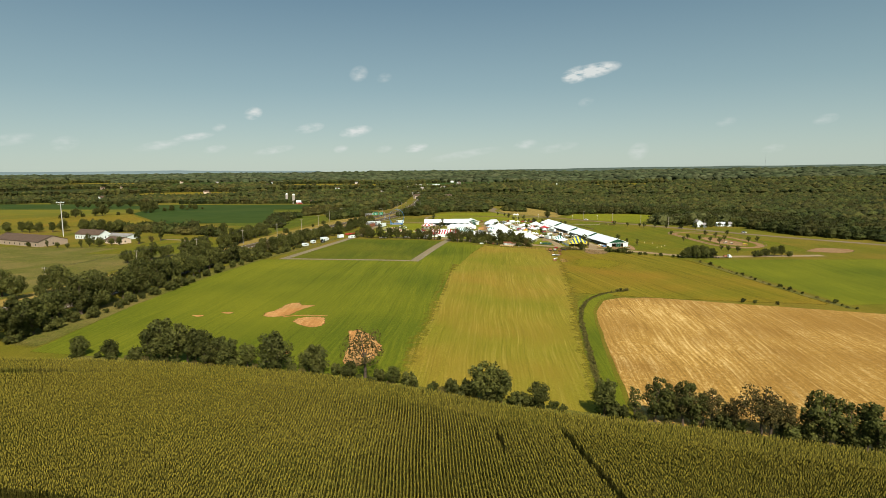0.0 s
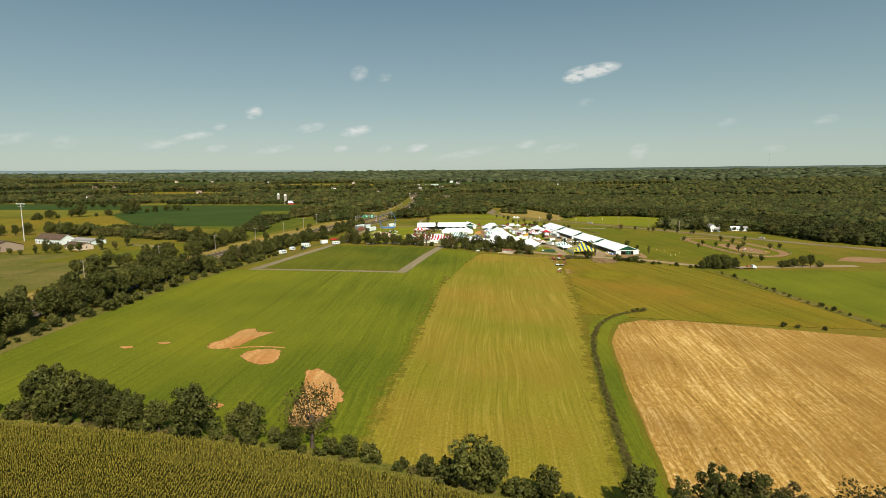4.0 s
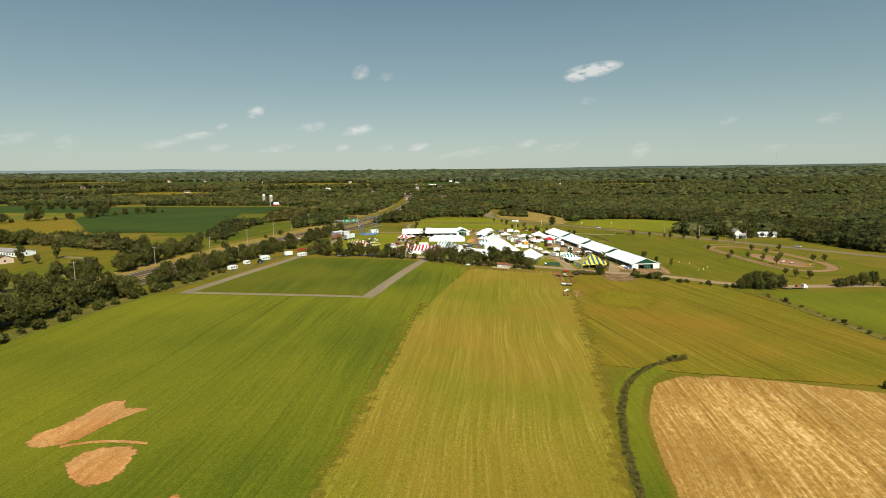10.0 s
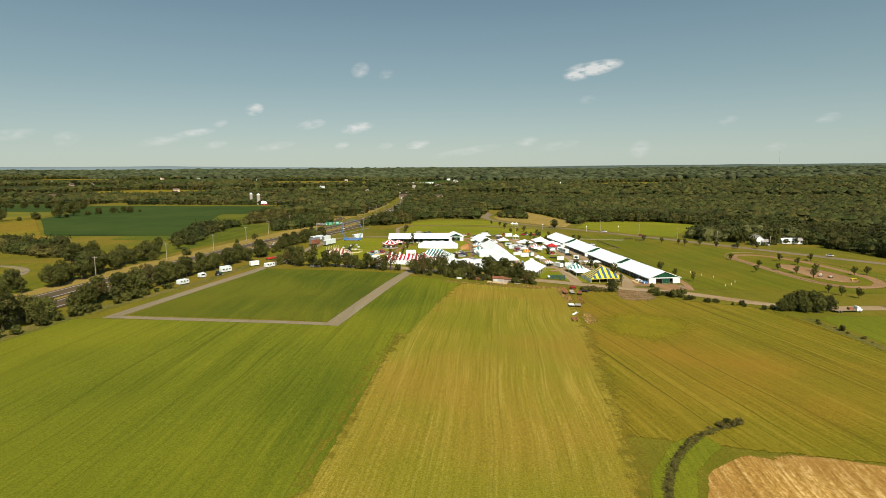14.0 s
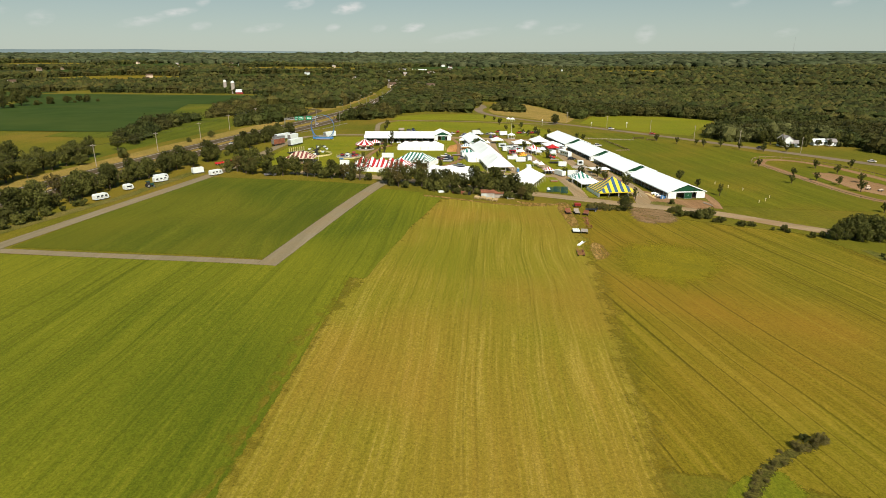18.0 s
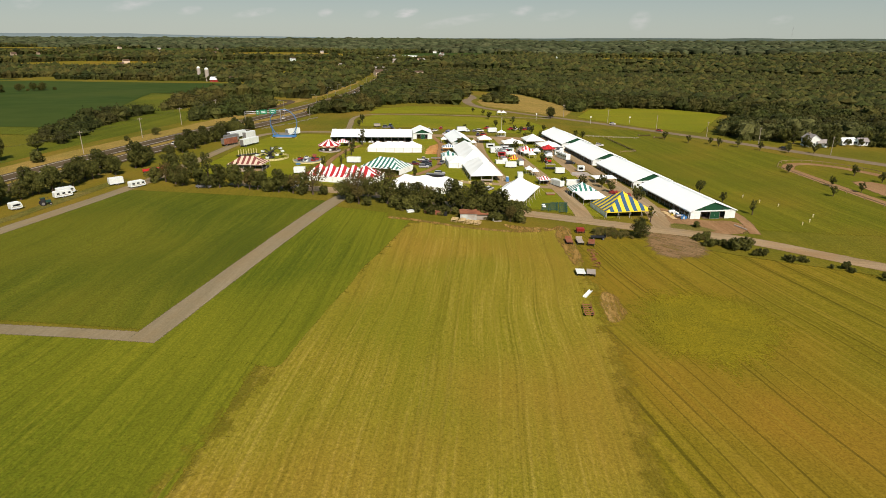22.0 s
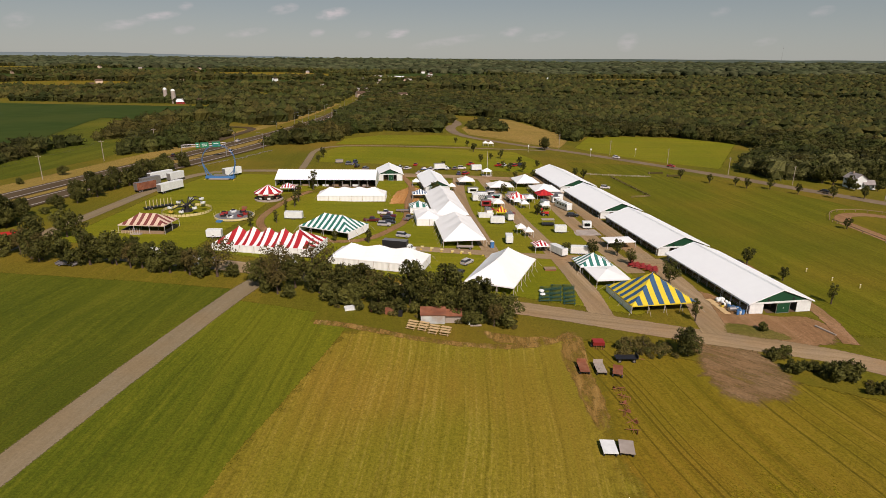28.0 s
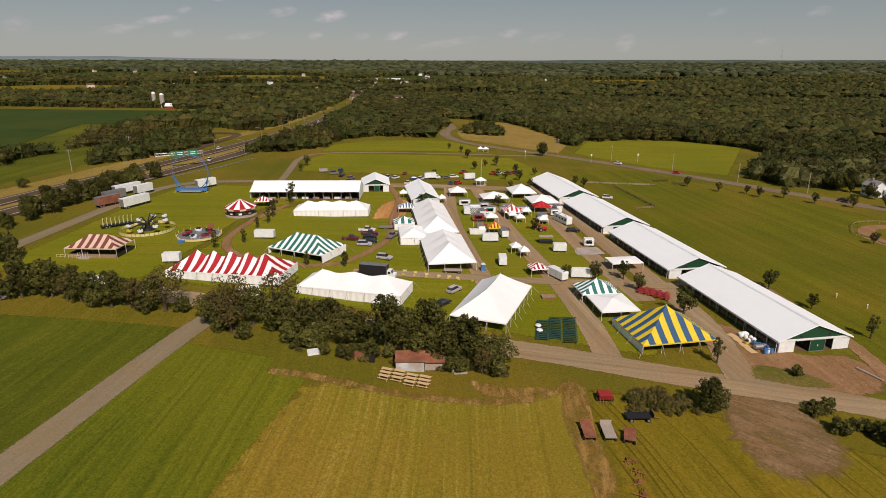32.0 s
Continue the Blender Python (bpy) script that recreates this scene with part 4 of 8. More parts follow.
for key, x, y, s in [("rusty", 36.5, 145, 0.8), ("slim", 41, 145, 1.1), ("tall_b", 62, 141, 0.7), ("rusty", 58, 142, 0.8), ("tall_b", 73, 139, 0.75), ("tall", 81, 138, 0.85), ("oak_b", 88, 137, 0.8), ("tall_b", 33, 146, 0.65), ("oak_wide", -60, 158.5, 0.6), ("slim", -97, 159, 1.1), ("oak_b", -86, 158, 0.7)]:
    tree(key, x, y, s * 1.15, group="trees along the corn")
ribbon("hedge_bottom", [(-136, 158), (-95, 157), (-45, 155), (0, 147), (55, 141), (120, 130)], 5.0, 0.15, RANK, "rank grass under the row of trees", "verge", wobble=1.0)

# trees between the highway and the fields
for key, x, y, s in [("oak", -171, 176, 0.9), ("oak_b", -166, 172, 0.7), ("tall", -176, 186, 0.8), ("oak", -178, 200, 0.9), ("oak_wide", -173, 214, 0.8), ("oak_b", -178, 226, 0.85), ("bush", -170, 232, 1.2),
                     ("oak", -176, 244, 0.95), ("oak_wide", -174, 258, 0.8), ("bush", -170, 268, 1.4), ("oak_b", -178, 272, 1.0), ("oak", -181, 284, 1.05), ("oak_b", -175, 290, 0.9), ("oak_wide", -179, 302, 0.95), ("bush", -173, 312, 1.3),
                     ("oak", -178, 318, 0.8), ("oak_wide", -180, 332, 0.85), ("bush", -174, 342, 1.5), ("oak", -178, 352, 0.7), ("oak_wide", -176, 368, 0.75), ("bush", -172, 380, 1.6), ("oak_b", -178, 392, 0.7),
                     ("bush", -172, 402, 1.4), ("rusty", -178, 412, 0.95), ("oak", -175, 420, 0.9), ("oak_b", -172, 432, 0.85), ("oak", -178, 440, 0.9), ("oak_wide", -171, 450, 0.85), ("oak_b", -167, 462, 0.8),
                     ("oak", -173, 474, 0.75), ("oak_wide", -169, 486, 0.7), ("oak_b", -164, 482, 0.7), ("bush", -166, 500, 1.8), ("oak", -170, 512, 0.6), ("oak_wide", -166, 524, 0.55), ("bush", -169, 540, 2.0),
                     ("oak_wide", -168, 556, 0.55), ("bush", -166, 566, 1.9), ("oak", -170, 580, 0.6), ("bush", -164, 592, 1.8), ("oak_wide", -171, 604, 0.55), ("bush", -166, 612, 1.5), ("oak", -163, 498, 0.6)]:
    tree(key, x, y, s * 1.12, group="trees beside the highway")


def belt(line, width, gap, keys, lo, hi, group):
    for p in along(line, gap):
        q = (p.x + random.uniform(-0.5, 0.5) * width, p.y + random.uniform(-0.5, 0.5) * gap)
        tree(random.choice(keys), *q, random.uniform(lo, hi), group=group)


random.seed(21)
belt([(-170, 168), (-178, 230), (-181, 300), (-178, 345)], 11, 4.0, ("oak", "oak_b", "oak_c", "oak_wide", "tall"), 0.95, 1.35, "trees beside the highway")
belt([(-177, 345), (-176, 410), (-172, 470), (-168, 500)], 9, 4.2, ("oak", "oak_b", "oak_c", "oak_wide", "rusty"), 0.65, 1.0, "trees beside the highway")
belt([(-167, 500), (-167, 560), (-171, 612)], 8, 3.8, ("oak", "oak_wide", "oak_b", "bush", "oak_b"), 0.6, 0.85, "trees beside the highway")
belt([(-166, 166), (-164, 225), (-169, 300), (-170, 350), (-163, 405)], 4, 5.0, ("bush", "bush", "shrub"), 0.9, 1.5, "bushes beside the highway")
belt([(-205, 150), (-212, 210), (-214, 260)], 12, 6.0, ("bush", "oak_b", "oak", "bush"), 0.5, 0.75, "trees west of the highway")
belt([(-222, 400), (-224, 440), (-228, 475), (-240, 500)], 10, 5.0, ("oak", "oak_b", "tall", "oak_c"), 0.7, 1.0, "trees west of the highway")
belt([(-240, 330), (-232, 350), (-226, 380)], 8, 6.0, ("oak", "tall", "oak_b"), 0.7, 1.05, "trees west of the highway")
for key, x, y, s in [("oak_c", -214, 243, 1.25), ("oak_b", -205, 255, 0.95), ("oak", -222, 229, 1.1), ("oak_c", -233, 233, 1.2), ("oak_c", -227, 322, 1.05), ("bush", -258, 347, 1.4), ("oak", -240, 224, 1.0), ("bush", -228, 250, 1.4)]:
    tree(key, x, y, s, group="trees west of the highway")
belt([(-500, 490), (-440, 504), (-408, 516), (-380, 498)], 22, 7.0, ("oak_c", "oak_b", "oak"), 0.8, 1.15, "trees round the low buildings")
for key, x, y, s in [("conifer", -300, 420, 2.0), ("conifer", -296, 441, 1.9), ("oak_b", -231, 390, 0.9), ("tall", -222, 386, 0.95), ("rusty", -289, 420, 0.65), ("oak_wide", -376, 398, 0.4), ("conifer", -360, 398, 0.8), ("oak", -348, 394, 0.45), ("conifer", -330, 396, 1.0),
                     ("oak_b", -328, 402, 0.6), ("oak_wide", -320, 402, 0.75), ("oak", -315, 409, 0.55), ("oak_b", -310, 411, 0.6), ("oak", -338, 392, 0.4), ("tall", -345, 420, 0.7), ("conifer", -336, 416, 1.0)]:
    tree(key, x, y, s, group="trees round the low buildings")
belt([(-568, 658), (-556, 700), (-534, 740), (-541, 822)], 14, 13, ("bush", "bush", "oak_wide"), 0.9, 1.8, "hedge between the far fields")
belt([(-541, 822), (-528, 850), (-519, 877)], 14, 7, ("oak", "oak_wide", "bush"), 0.8, 1.1, "hedge between the far fields")
belt([(-774, 916), (-730, 930), (-686, 942), (-640, 930)], 14, 9, ("oak", "oak_wide", "oak_b"), 0.8, 1.2, "hedge between the far fields")
for key, x, y, s in [("tall", 164, 657, 0.95), ("oak_b", 181, 657, 0.9), ("oak", 187, 655, 0.8), ("tall_b", 191, 664, 1.0), ("oak", 209, 664, 0.9), ("tall", 166, 646, 0.6), ("oak", 160, 660, 0.9), ("oak_c", 212, 655, 0.8), ("bush", 184, 650, 1.2), ("oak", 167, 642, 0.45), ("oak_b", 178, 643, 0.5), ("bush", 173, 643, 1.0), ("oak", 193, 653, 0.5), ("oak_b", 200, 652, 0.5), ("bush", 206, 652, 1.2)]:
    tree(key, x, y, s, group="trees round the houses")
# trees west of the highway
for key, x, y, s in [("oak_b", -218, 240, 0.9), ("oak", -220, 206, 0.8), ("tall", -236, 343, 1.05), ("oak", -218, 372, 0.9), ("tall", -228, 380, 0.9), ("oak_b", -240, 452, 0.9), ("oak", -232, 460, 0.8),
                     ("oak_b", -221, 428, 1.0), ("tall", -222, 412, 0.95), ("oak", -222, 445, 0.85), ("oak_b", -226, 464, 0.8), ("oak_wide", -222, 478, 0.7), ("oak", -226, 434, 0.9), ("bush", -215, 500, 1.6),
                     ("oak_wide", -210, 582, 0.55), ("bush", -213, 560, 1.0), ("oak", -236, 525, 0.9), ("oak_b", -262, 480, 1.0), ("tall", -270, 470, 0.9)] :
    tree(key, x, y, s, group="trees west of the highway")
# screen of trees in front of the fair
for key, x, y, s in [("bare", -57, 462, 0.9), ("oak", -54, 465, 0.85), ("bare", -50, 467, 1.0), ("oak", -47, 463, 0.8), ("bare", -59, 467, 0.9), ("bush", -60, 461, 1.1), ("bush", -53, 459, 1.0), ("bush", -44, 459, 1.0), ("bush", -38, 458, 1.2),
                     ("oak", -40, 462, 0.8), ("oak_b", -36, 463, 0.72), ("oak_wide", -32, 461, 0.7), ("tall", -28, 461, 0.6), ("oak_b", -24, 461, 0.82), ("oak", -20, 460, 0.85), ("oak_b", -15, 460, 0.85), ("oak_wide", -11, 459, 0.8),
                     ("oak_b", -7, 458.5, 0.75), ("oak", -4, 457, 0.62), ("bush", -1, 455, 1.1), ("bush", -12, 455, 0.8), ("shrub", -17, 453.5, 1.0), ("bush", -26, 456, 0.9),
                     ("oak_b", -113, 470, 0.62), ("oak", -108, 472, 0.66), ("tall", -121, 471, 0.62), ("oak_wide", -128, 470, 0.6), ("oak_b", -102, 472, 0.62), ("oak", -98, 470, 0.58), ("oak_b", -89, 468, 0.6), ("oak", -86, 470, 0.52),
                     ("bare", -76, 468, 0.78), ("bush", -80, 467, 1.0), ("bush", -72, 469, 0.9), ("bush", -93, 468, 1.0), ("bush", -117, 469, 1.2), ("oak_b", -132, 472, 0.6), ("slim", -124, 482, 1.2), ("oak_b", -138, 480, 0.7), ("oak", -137, 492, 0.65)]:
    tree(key, x, y, s * (1.05 if -62 < x < -44 else 1.32 if x < -84 else 1.2), group="trees in front of the fair")
random.seed(41)
for p in along([(-62, 462), (-48, 463), (-30, 461), (-12, 459), (-2, 456)], 2.6):
    tree(random.choice(("bush", "bush", "slim", "oak_wide", "rusty")), p.x + random.uniform(-1, 1), p.y + random.uniform(-3, 2.5), random.uniform(0.5, 0.85), group="undergrowth in front of the fair")
for p in along([(-142, 474), (-120, 471), (-98, 471), (-80, 469)], 3.0):
    tree(random.choice(("bush", "oak_wide", "oak_b", "rusty")), p.x, p.y + random.uniform(-2, 2), random.uniform(0.5, 0.8), group="undergrowth in front of the fair")
# trees standing about the fairground
for key, x, y, s in [("sapling", 16.3, 511.3, 0.85), ("sapling", 24.6, 512.4, 1.0), ("sapling", 32.8, 515.3, 1.05), ("sapling", 35.5, 507.2, 0.95), ("sapling", 43.2, 491.9, 1.35), ("sapling", 9.1, 559.7, 0.8), ("sapling", -4.8, 591.2, 0.9),
                     ("slim", -85.8, 572.6, 1.1), ("slim", -83.1, 543.1, 0.8), ("slim", -84.5, 551, 0.85), ("slim", -84, 536, 0.6), ("slim", -81, 520, 0.6), ("conifer", -55.4, 504.1, 0.65), ("conifer", -45.2, 505.5, 0.7), ("slim", -87, 513, 0.7),
                     ("sapling", -33.4, 576, 1.2), ("slim", 43.9, 468.5, 0.8), ("round", 37.3, 449.8, 0.70), ("weed", 25, 449, 1.0), ("weed", 31, 449, 1.0), ("weed", 34, 452, 1.0), ("weed", 29, 450, 1.1), ("weed", 24, 452, 0.9), ("bush", 58.2, 465.9, 0.75), ("sapling", 72.1, 515.6, 0.95), ("sapling", 77.5, 502.6, 0.75), ("slim", 83, 486.4, 0.75),
                     ("weed", 23, 450, 1.1), ("weed", 26, 451, 1.2), ("weed", 29, 452, 1.2), ("weed", 32, 451, 1.1), ("weed", 27, 448, 1.0), ("weed", 23, 447, 1.2), ("round", 103.5, 425, 0.62), ("round", 107, 426, 0.85), ("round", 111, 428, 0.95), ("round", 111.5, 424, 0.7), ("round", 115.5, 427.5, 1.0), ("round", 119.5, 428, 0.92), ("round", 117, 424.5, 0.75), ("round", 123, 428, 0.75),
                     ("oak_wide", 160, 438, 0.6), ("oak", 166, 439, 0.7), ("bush", 153, 436, 1.3), ("bush", 156, 437, 1.4), ("oak_b", 171, 440, 0.75), ("bush", 176, 440, 1.2)]:
    tree(key, x, y, s, group="trees about the fairground")
random.seed(33)
for x0, y0, n, spread, lo, hi in [(55, 452, 7, 3.0, 0.5, 0.9), (60, 448, 9, 3.2, 0.6, 1.1), (65, 446, 8, 3.0, 0.7, 1.25), (71, 442, 5, 3.0, 0.5, 0.8), (78, 438, 5, 3.5, 0.4, 0.7), (88, 432, 6, 3.5, 0.4, 0.75), (98, 428, 5, 3.0, 0.4, 0.7)]:
    for _ in range(n):
        tree(random.choice(("bush", "bush", "shrub", "weed")), x0 + random.uniform(-1, 1) * spread, y0 + random.uniform(-0.6, 0.6) * spread, random.uniform(lo, hi), group="hedge at the field's edge")
for x, y in [(100, 649), (112, 646), (115, 639), (126, 639), (135, 629), (148, 623), (126, 566), (88, 659), (126, 521), (155, 565), (160, 551), (175, 569), (141, 530), (160, 527), (151, 631), (162, 624), (134, 540), (147, 520), (150, 506), (140, 467), (143, 461), (148, 456), (176, 518), (183, 519),
             (31.4, 648.7), (35.4, 644.5), (-20, 672), (-15, 684), (-7, 658), (-3, 650), (0, 629), (4, 650), (9, 636), (-42, 745), (-33, 734), (-27, 709), (-9, 690), (2, 672), (12, 668), (-108, 655), (-106, 640), (-38, 640)]:
    tree("sapling", x, y, random.uniform(0.7, 1.0), group="young trees on the grass")
for _ in range(22):
    tree(random.choice(("weed", "weed", "shrub")), random.uniform(23, 34.5), random.uniform(446.5, 453), random.uniform(0.45, 0.85), group="weeds by the old implements")
for _ in range(34):
    x = random.uniform(-44, 2)
    tree(random.choice(("bush", "shrub", "weed", "bush")), x, 456.5 - 0.04 * (x + 44) + random.uniform(-1.2, 1.5), random.uniform(0.5, 0.95), group="low bushes in front of the fair")
tree("oak", 19.3, 742, 0.95)
for x, y, k, s in [(48, 305, "weed", 0.9), (45, 304, "shrub", 0.7), (46.5, 303.5, "weed", 1.0), (43, 302, "weed", 1.0), (113, 396, "bush", 0.7), (120, 360, "shrub", 0.9), (128, 318, "shrub", 1.0), (127, 326, "bush", 0.6), (136, 290, "shrub", 1.0), (96, 287, "shrub", 1.0), (101, 286, "shrub", 0.8), (110, 284, "shrub", 0.8)] + [
        (x + random.uniform(-0.7, 0.7), y + random.uniform(-0.7, 0.7), "weed", random.uniform(0.30, 0.46)) for x, y in [(p.x, p.y) for p in along([(20, 150), (20, 190), (20.5, 235), (21.5, 252), (24, 268), (28, 281), (33, 291), (40, 299), (46, 303)], 1.15)]] + [
        (p.x + random.uniform(-1.2, 1.2), p.y, random.choice(("weed", "weed", "shrub")), random.uniform(0.4, 0.75)) for p in along([(110, 408), (118, 364), (129, 313), (139, 279)], 5.0)]:
    tree(k, x, y, s, group="scrub along the field edge")

# ---- corn: rows of tufts, as far as they can be told apart ----
CORN_EDGE = [(-400, 146), (-149, 150), (-107, 153), (-75, 153), (-45, 151), (-21, 147), (-4, 143), (16, 142), (39, 140.5), (60, 137.5), (72, 135.5), (120, 128.5), (400, 113)]


def corn_edge(x):
    for (a, ya), (b, yb) in zip(CORN_EDGE, CORN_EDGE[1:]):
        if a <= x <= b:
            return ya + (yb - ya) * (x - a) / (b - a)
    return 100


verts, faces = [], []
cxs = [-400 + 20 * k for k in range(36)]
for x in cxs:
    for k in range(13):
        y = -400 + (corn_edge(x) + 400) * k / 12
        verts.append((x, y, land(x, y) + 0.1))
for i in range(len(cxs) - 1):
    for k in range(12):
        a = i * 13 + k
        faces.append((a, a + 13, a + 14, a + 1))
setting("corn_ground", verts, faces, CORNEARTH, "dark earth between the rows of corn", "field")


def corn_tufts(cx, cy, along_x, along_y):
    """Four drooping leaves and a stalk for each place."""
    n = len(cx)
    cz = np.array([land(x, y) for x, y in zip(cx, cy)])
    hgt = rng.uniform(2.0, 2.5, n)
    out = []
    for k in range(4):
        ang = rng.uniform(0, 6.28, n)
        ux, uy = np.cos(ang), np.sin(ang)
        r, w, z0 = rng.uniform(0.20, 0.36, n), 0.065, hgt * rng.uniform(0.62, 0.95, n)
        px, py = -uy * w, ux * w
        out.append(np.stack([np.stack([cx + px, cy + py, cz + z0 - 0.5], 1), np.stack([cx - px, cy - py, cz + z0 - 0.5], 1),
                             np.stack([cx + ux * r - px * 1.4, cy + uy * r - py * 1.4, cz + z0], 1), np.stack([cx + ux * r + px * 1.4, cy + uy * r + py * 1.4, cz + z0 - 0.05], 1)], 1))
    lx, ly = along_x * 0.15, along_y * 0.15
    out.append(np.stack([np.stack([cx - lx, cy - ly, cz], 1), np.stack([cx + lx, cy + ly, cz], 1),
                         np.stack([cx + lx * 0.9, cy + ly * 0.9, cz + hgt * 0.9], 1), np.stack([cx - lx * 0.9, cy - ly * 0.9, cz + hgt * 0.9], 1)], 1))
    tass = np.stack([np.stack([cx - 0.04, cy, cz + hgt - 0.2], 1), np.stack([cx + 0.04, cy, cz + hgt - 0.2], 1),
                     np.stack([cx + 0.09, cy + 0.05, cz + hgt + 0.3], 1), np.stack([cx - 0.08, cy - 0.05, cz + hgt + 0.28], 1)], 1)
    return np.concatenate(out).reshape(-1, 3), tass.reshape(-1, 3)


row_dir = Vector((-math.sin(radians(11)), math.cos(radians(11))))
row_side = Vector((row_dir.y, -row_dir.x))
px, py = [], []
for i in range(-330, 330):
    for j in range(0, 165):
        s, t = i * 0.62, 84 + j * 0.47
        p = row_side * s + row_dir * t
        jit = noise.noise((p.x * 0.05, p.y * 0.05, 4.0)) * 0.5
        x, y = p.x + jit + random.uniform(-0.08, 0.08), p.y + random.uniform(-0.1, 0.1)
        e = corn_edge(x)
        if y > e - 9 or y < 88 or x < -165 or x > 125:
            continue
        track = abs((x - 7.2) + (y - 135.1) * 0.36)
        if track < 0.75 and y < 135 or (abs(x + 4.8 + (y - 124) * 0.3) < 0.5 and 119 < y < 128):
            continue
        px.append(x)
        py.append(y)
a, b = corn_tufts(np.array(px), np.array(py), row_dir.x, row_dir.y)
tagged(new("corn_rows", fast_mesh("corn_rows", a, np.arange(len(a)).reshape(-1, 4), CORN)), "tall ripening corn standing in straight rows", "corn", kind="stuff")
tagged(new("corn_tassels", fast_mesh("corn_tassels", b, np.arange(len(b)).reshape(-1, 4), TASSEL)), "tan tassels on top of the corn", "corn", kind="stuff")
px, py = [], []
for i in range(0, 620):
    x = -165 + i * 0.48
    if x > 125:
        break
    e = corn_edge(x)
    for j in range(12):
        px.append(x + random.uniform(-0.2, 0.2))
        py.append(e - 0.4 - j * 0.76 + random.uniform(-0.12, 0.12))
a, b = corn_tufts(np.array(px), np.array(py), 1.0, 0.0)
tagged(new("corn_headland", fast_mesh("corn_headland", a, np.arange(len(a)).reshape(-1, 4), CORN)), "headland of tall corn along the field's edge", "corn", kind="stuff")
tagged(new("corn_tassels", fast_mesh("corn_tassels", b, np.arange(len(b)).reshape(-1, 4), TASSEL)), "tan tassels on top of the corn", "corn", kind="stuff")


# ---- woods ----
def inside(p, poly):
    x, y, hit = p[0], p[1], False
    for (ax, ay), (bx, by) in zip(poly, poly[1:] + poly[:1]):
        if (ay > y) != (by > y) and x < (bx - ax) * (y - ay) / (by - ay) + ax:
            hit = not hit
    return hit


def dome(g, rings, seg, squash):
    """A lumpy crown, a unit wide, as triangles."""
    seed, rows = g.uniform(0, 90), []
    tall = squash * g.uniform(0.36, 0.62)
    for k in range(rings + 1):
        el = math.pi / 2 - (math.pi / 2 + 0.75) * k / rings
        ring = []
        for i in range(seg):
            az = 2 * math.pi * (i + 0.5 * (k % 2)) / seg + g.uniform(-0.12, 0.12)
            d = Vector((math.cos(el) * math.cos(az), math.cos(el) * math.sin(az), math.sin(el)))
            r = 1 + 0.36 * noise.noise(d * 1.9 + Vector((seed, 0, 0))) + 0.34 * noise.noise(d * 4.6 + Vector((0, seed, 0)))
            ring.append((0.52 * d.x * r, 0.52 * d.y * r, tall * 0.9 + tall * d.z * r))
        rows.append(ring)
    top = tuple(np.mean(rows[0], axis=0))
    tris = [(top, rows[1][i], rows[1][(i + 1) % seg]) for i in range(seg)]
    for k in range(1, rings):
        for i in range(seg):
            a, b, c, d = rows[k][i], rows[k + 1][i], rows[k + 1][(i + 1) % seg], rows[k][(i + 1) % seg]
            tris += [(a, b, c), (a, c, d)] if k % 2 == 0 else [(a, b, d), (b, c, d)]
    return np.array(tris)


def crowd(name, spots, sizes, detail, leaves, size, material, label, seed, squash=1.0):
    """Many trees in one mesh: each a lumpy crown with sprays of leaves standing out of it."""
    g = np.random.default_rng(seed)
    shells, sprays = [], []
    for _ in range(10):
        t = dome(g, *detail, squash)
        flat = t.reshape(-1, 3)
        keys, index = np.unique(flat.round(5), axis=0, return_inverse=True)
        shells.append((keys * ((0.88, 0.88, 0.94) if leaves > 100 else (1, 1, 1)), index.reshape(-1, 3)))
        lobes = [(x, y, z * 0.96, 0.13) for x, y, z in keys[keys[:, 2] > 0.06 * squash]]
        sprays.append(leaf_quads(g, leaves, lobes, size, -0.1, 0.45)[:, :3].reshape(-1, 3) if leaves else np.zeros((0, 3)))
    spots, sizes = np.array(spots), np.array(sizes)
    out, tri, smooth, base = [], [], [], 0
    pick, turn = g.integers(0, 10, len(spots)), g.uniform(0, 6.28, len(spots))
    wide = g.uniform(0.8, 1.3, len(spots))
    for k in range(10):
        sel = np.where(pick == k)[0]
        if not len(sel):
            continue
        c, s = np.cos(turn[sel]), np.sin(turn[sel])
        keys, index = shells[k]
        q = np.concatenate([keys, sprays[k]])
        x = (q[None, :, 0] * c[:, None] - q[None, :, 1] * s[:, None]) * wide[sel][:, None]
        y = (q[None, :, 0] * s[:, None] + q[None, :, 1] * c[:, None]) * wide[sel][:, None]
        z = np.broadcast_to(q[None, :, 2], x.shape)
        out.append((np.stack([x, y, z], 2) * sizes[sel][:, None, None] + spots[sel][:, None, :]).reshape(-1, 3))
        one = np.concatenate([index, len(keys) + np.arange(len(sprays[k])).reshape(-1, 3)])
        tri.append((one[None] + (base + np.arange(len(sel)) * len(q))[:, None, None]).reshape(-1, 3))
        smooth.append(np.tile((np.arange(len(one)) < len(index)) & (squash < 1), len(sel)))
        base += len(sel) * len(q)
    me = fast_mesh(name, np.concatenate(out), np.concatenate(tri), material, np.concatenate(smooth))
    return tagged(new(name, me), label, "woods", kind="stuff")


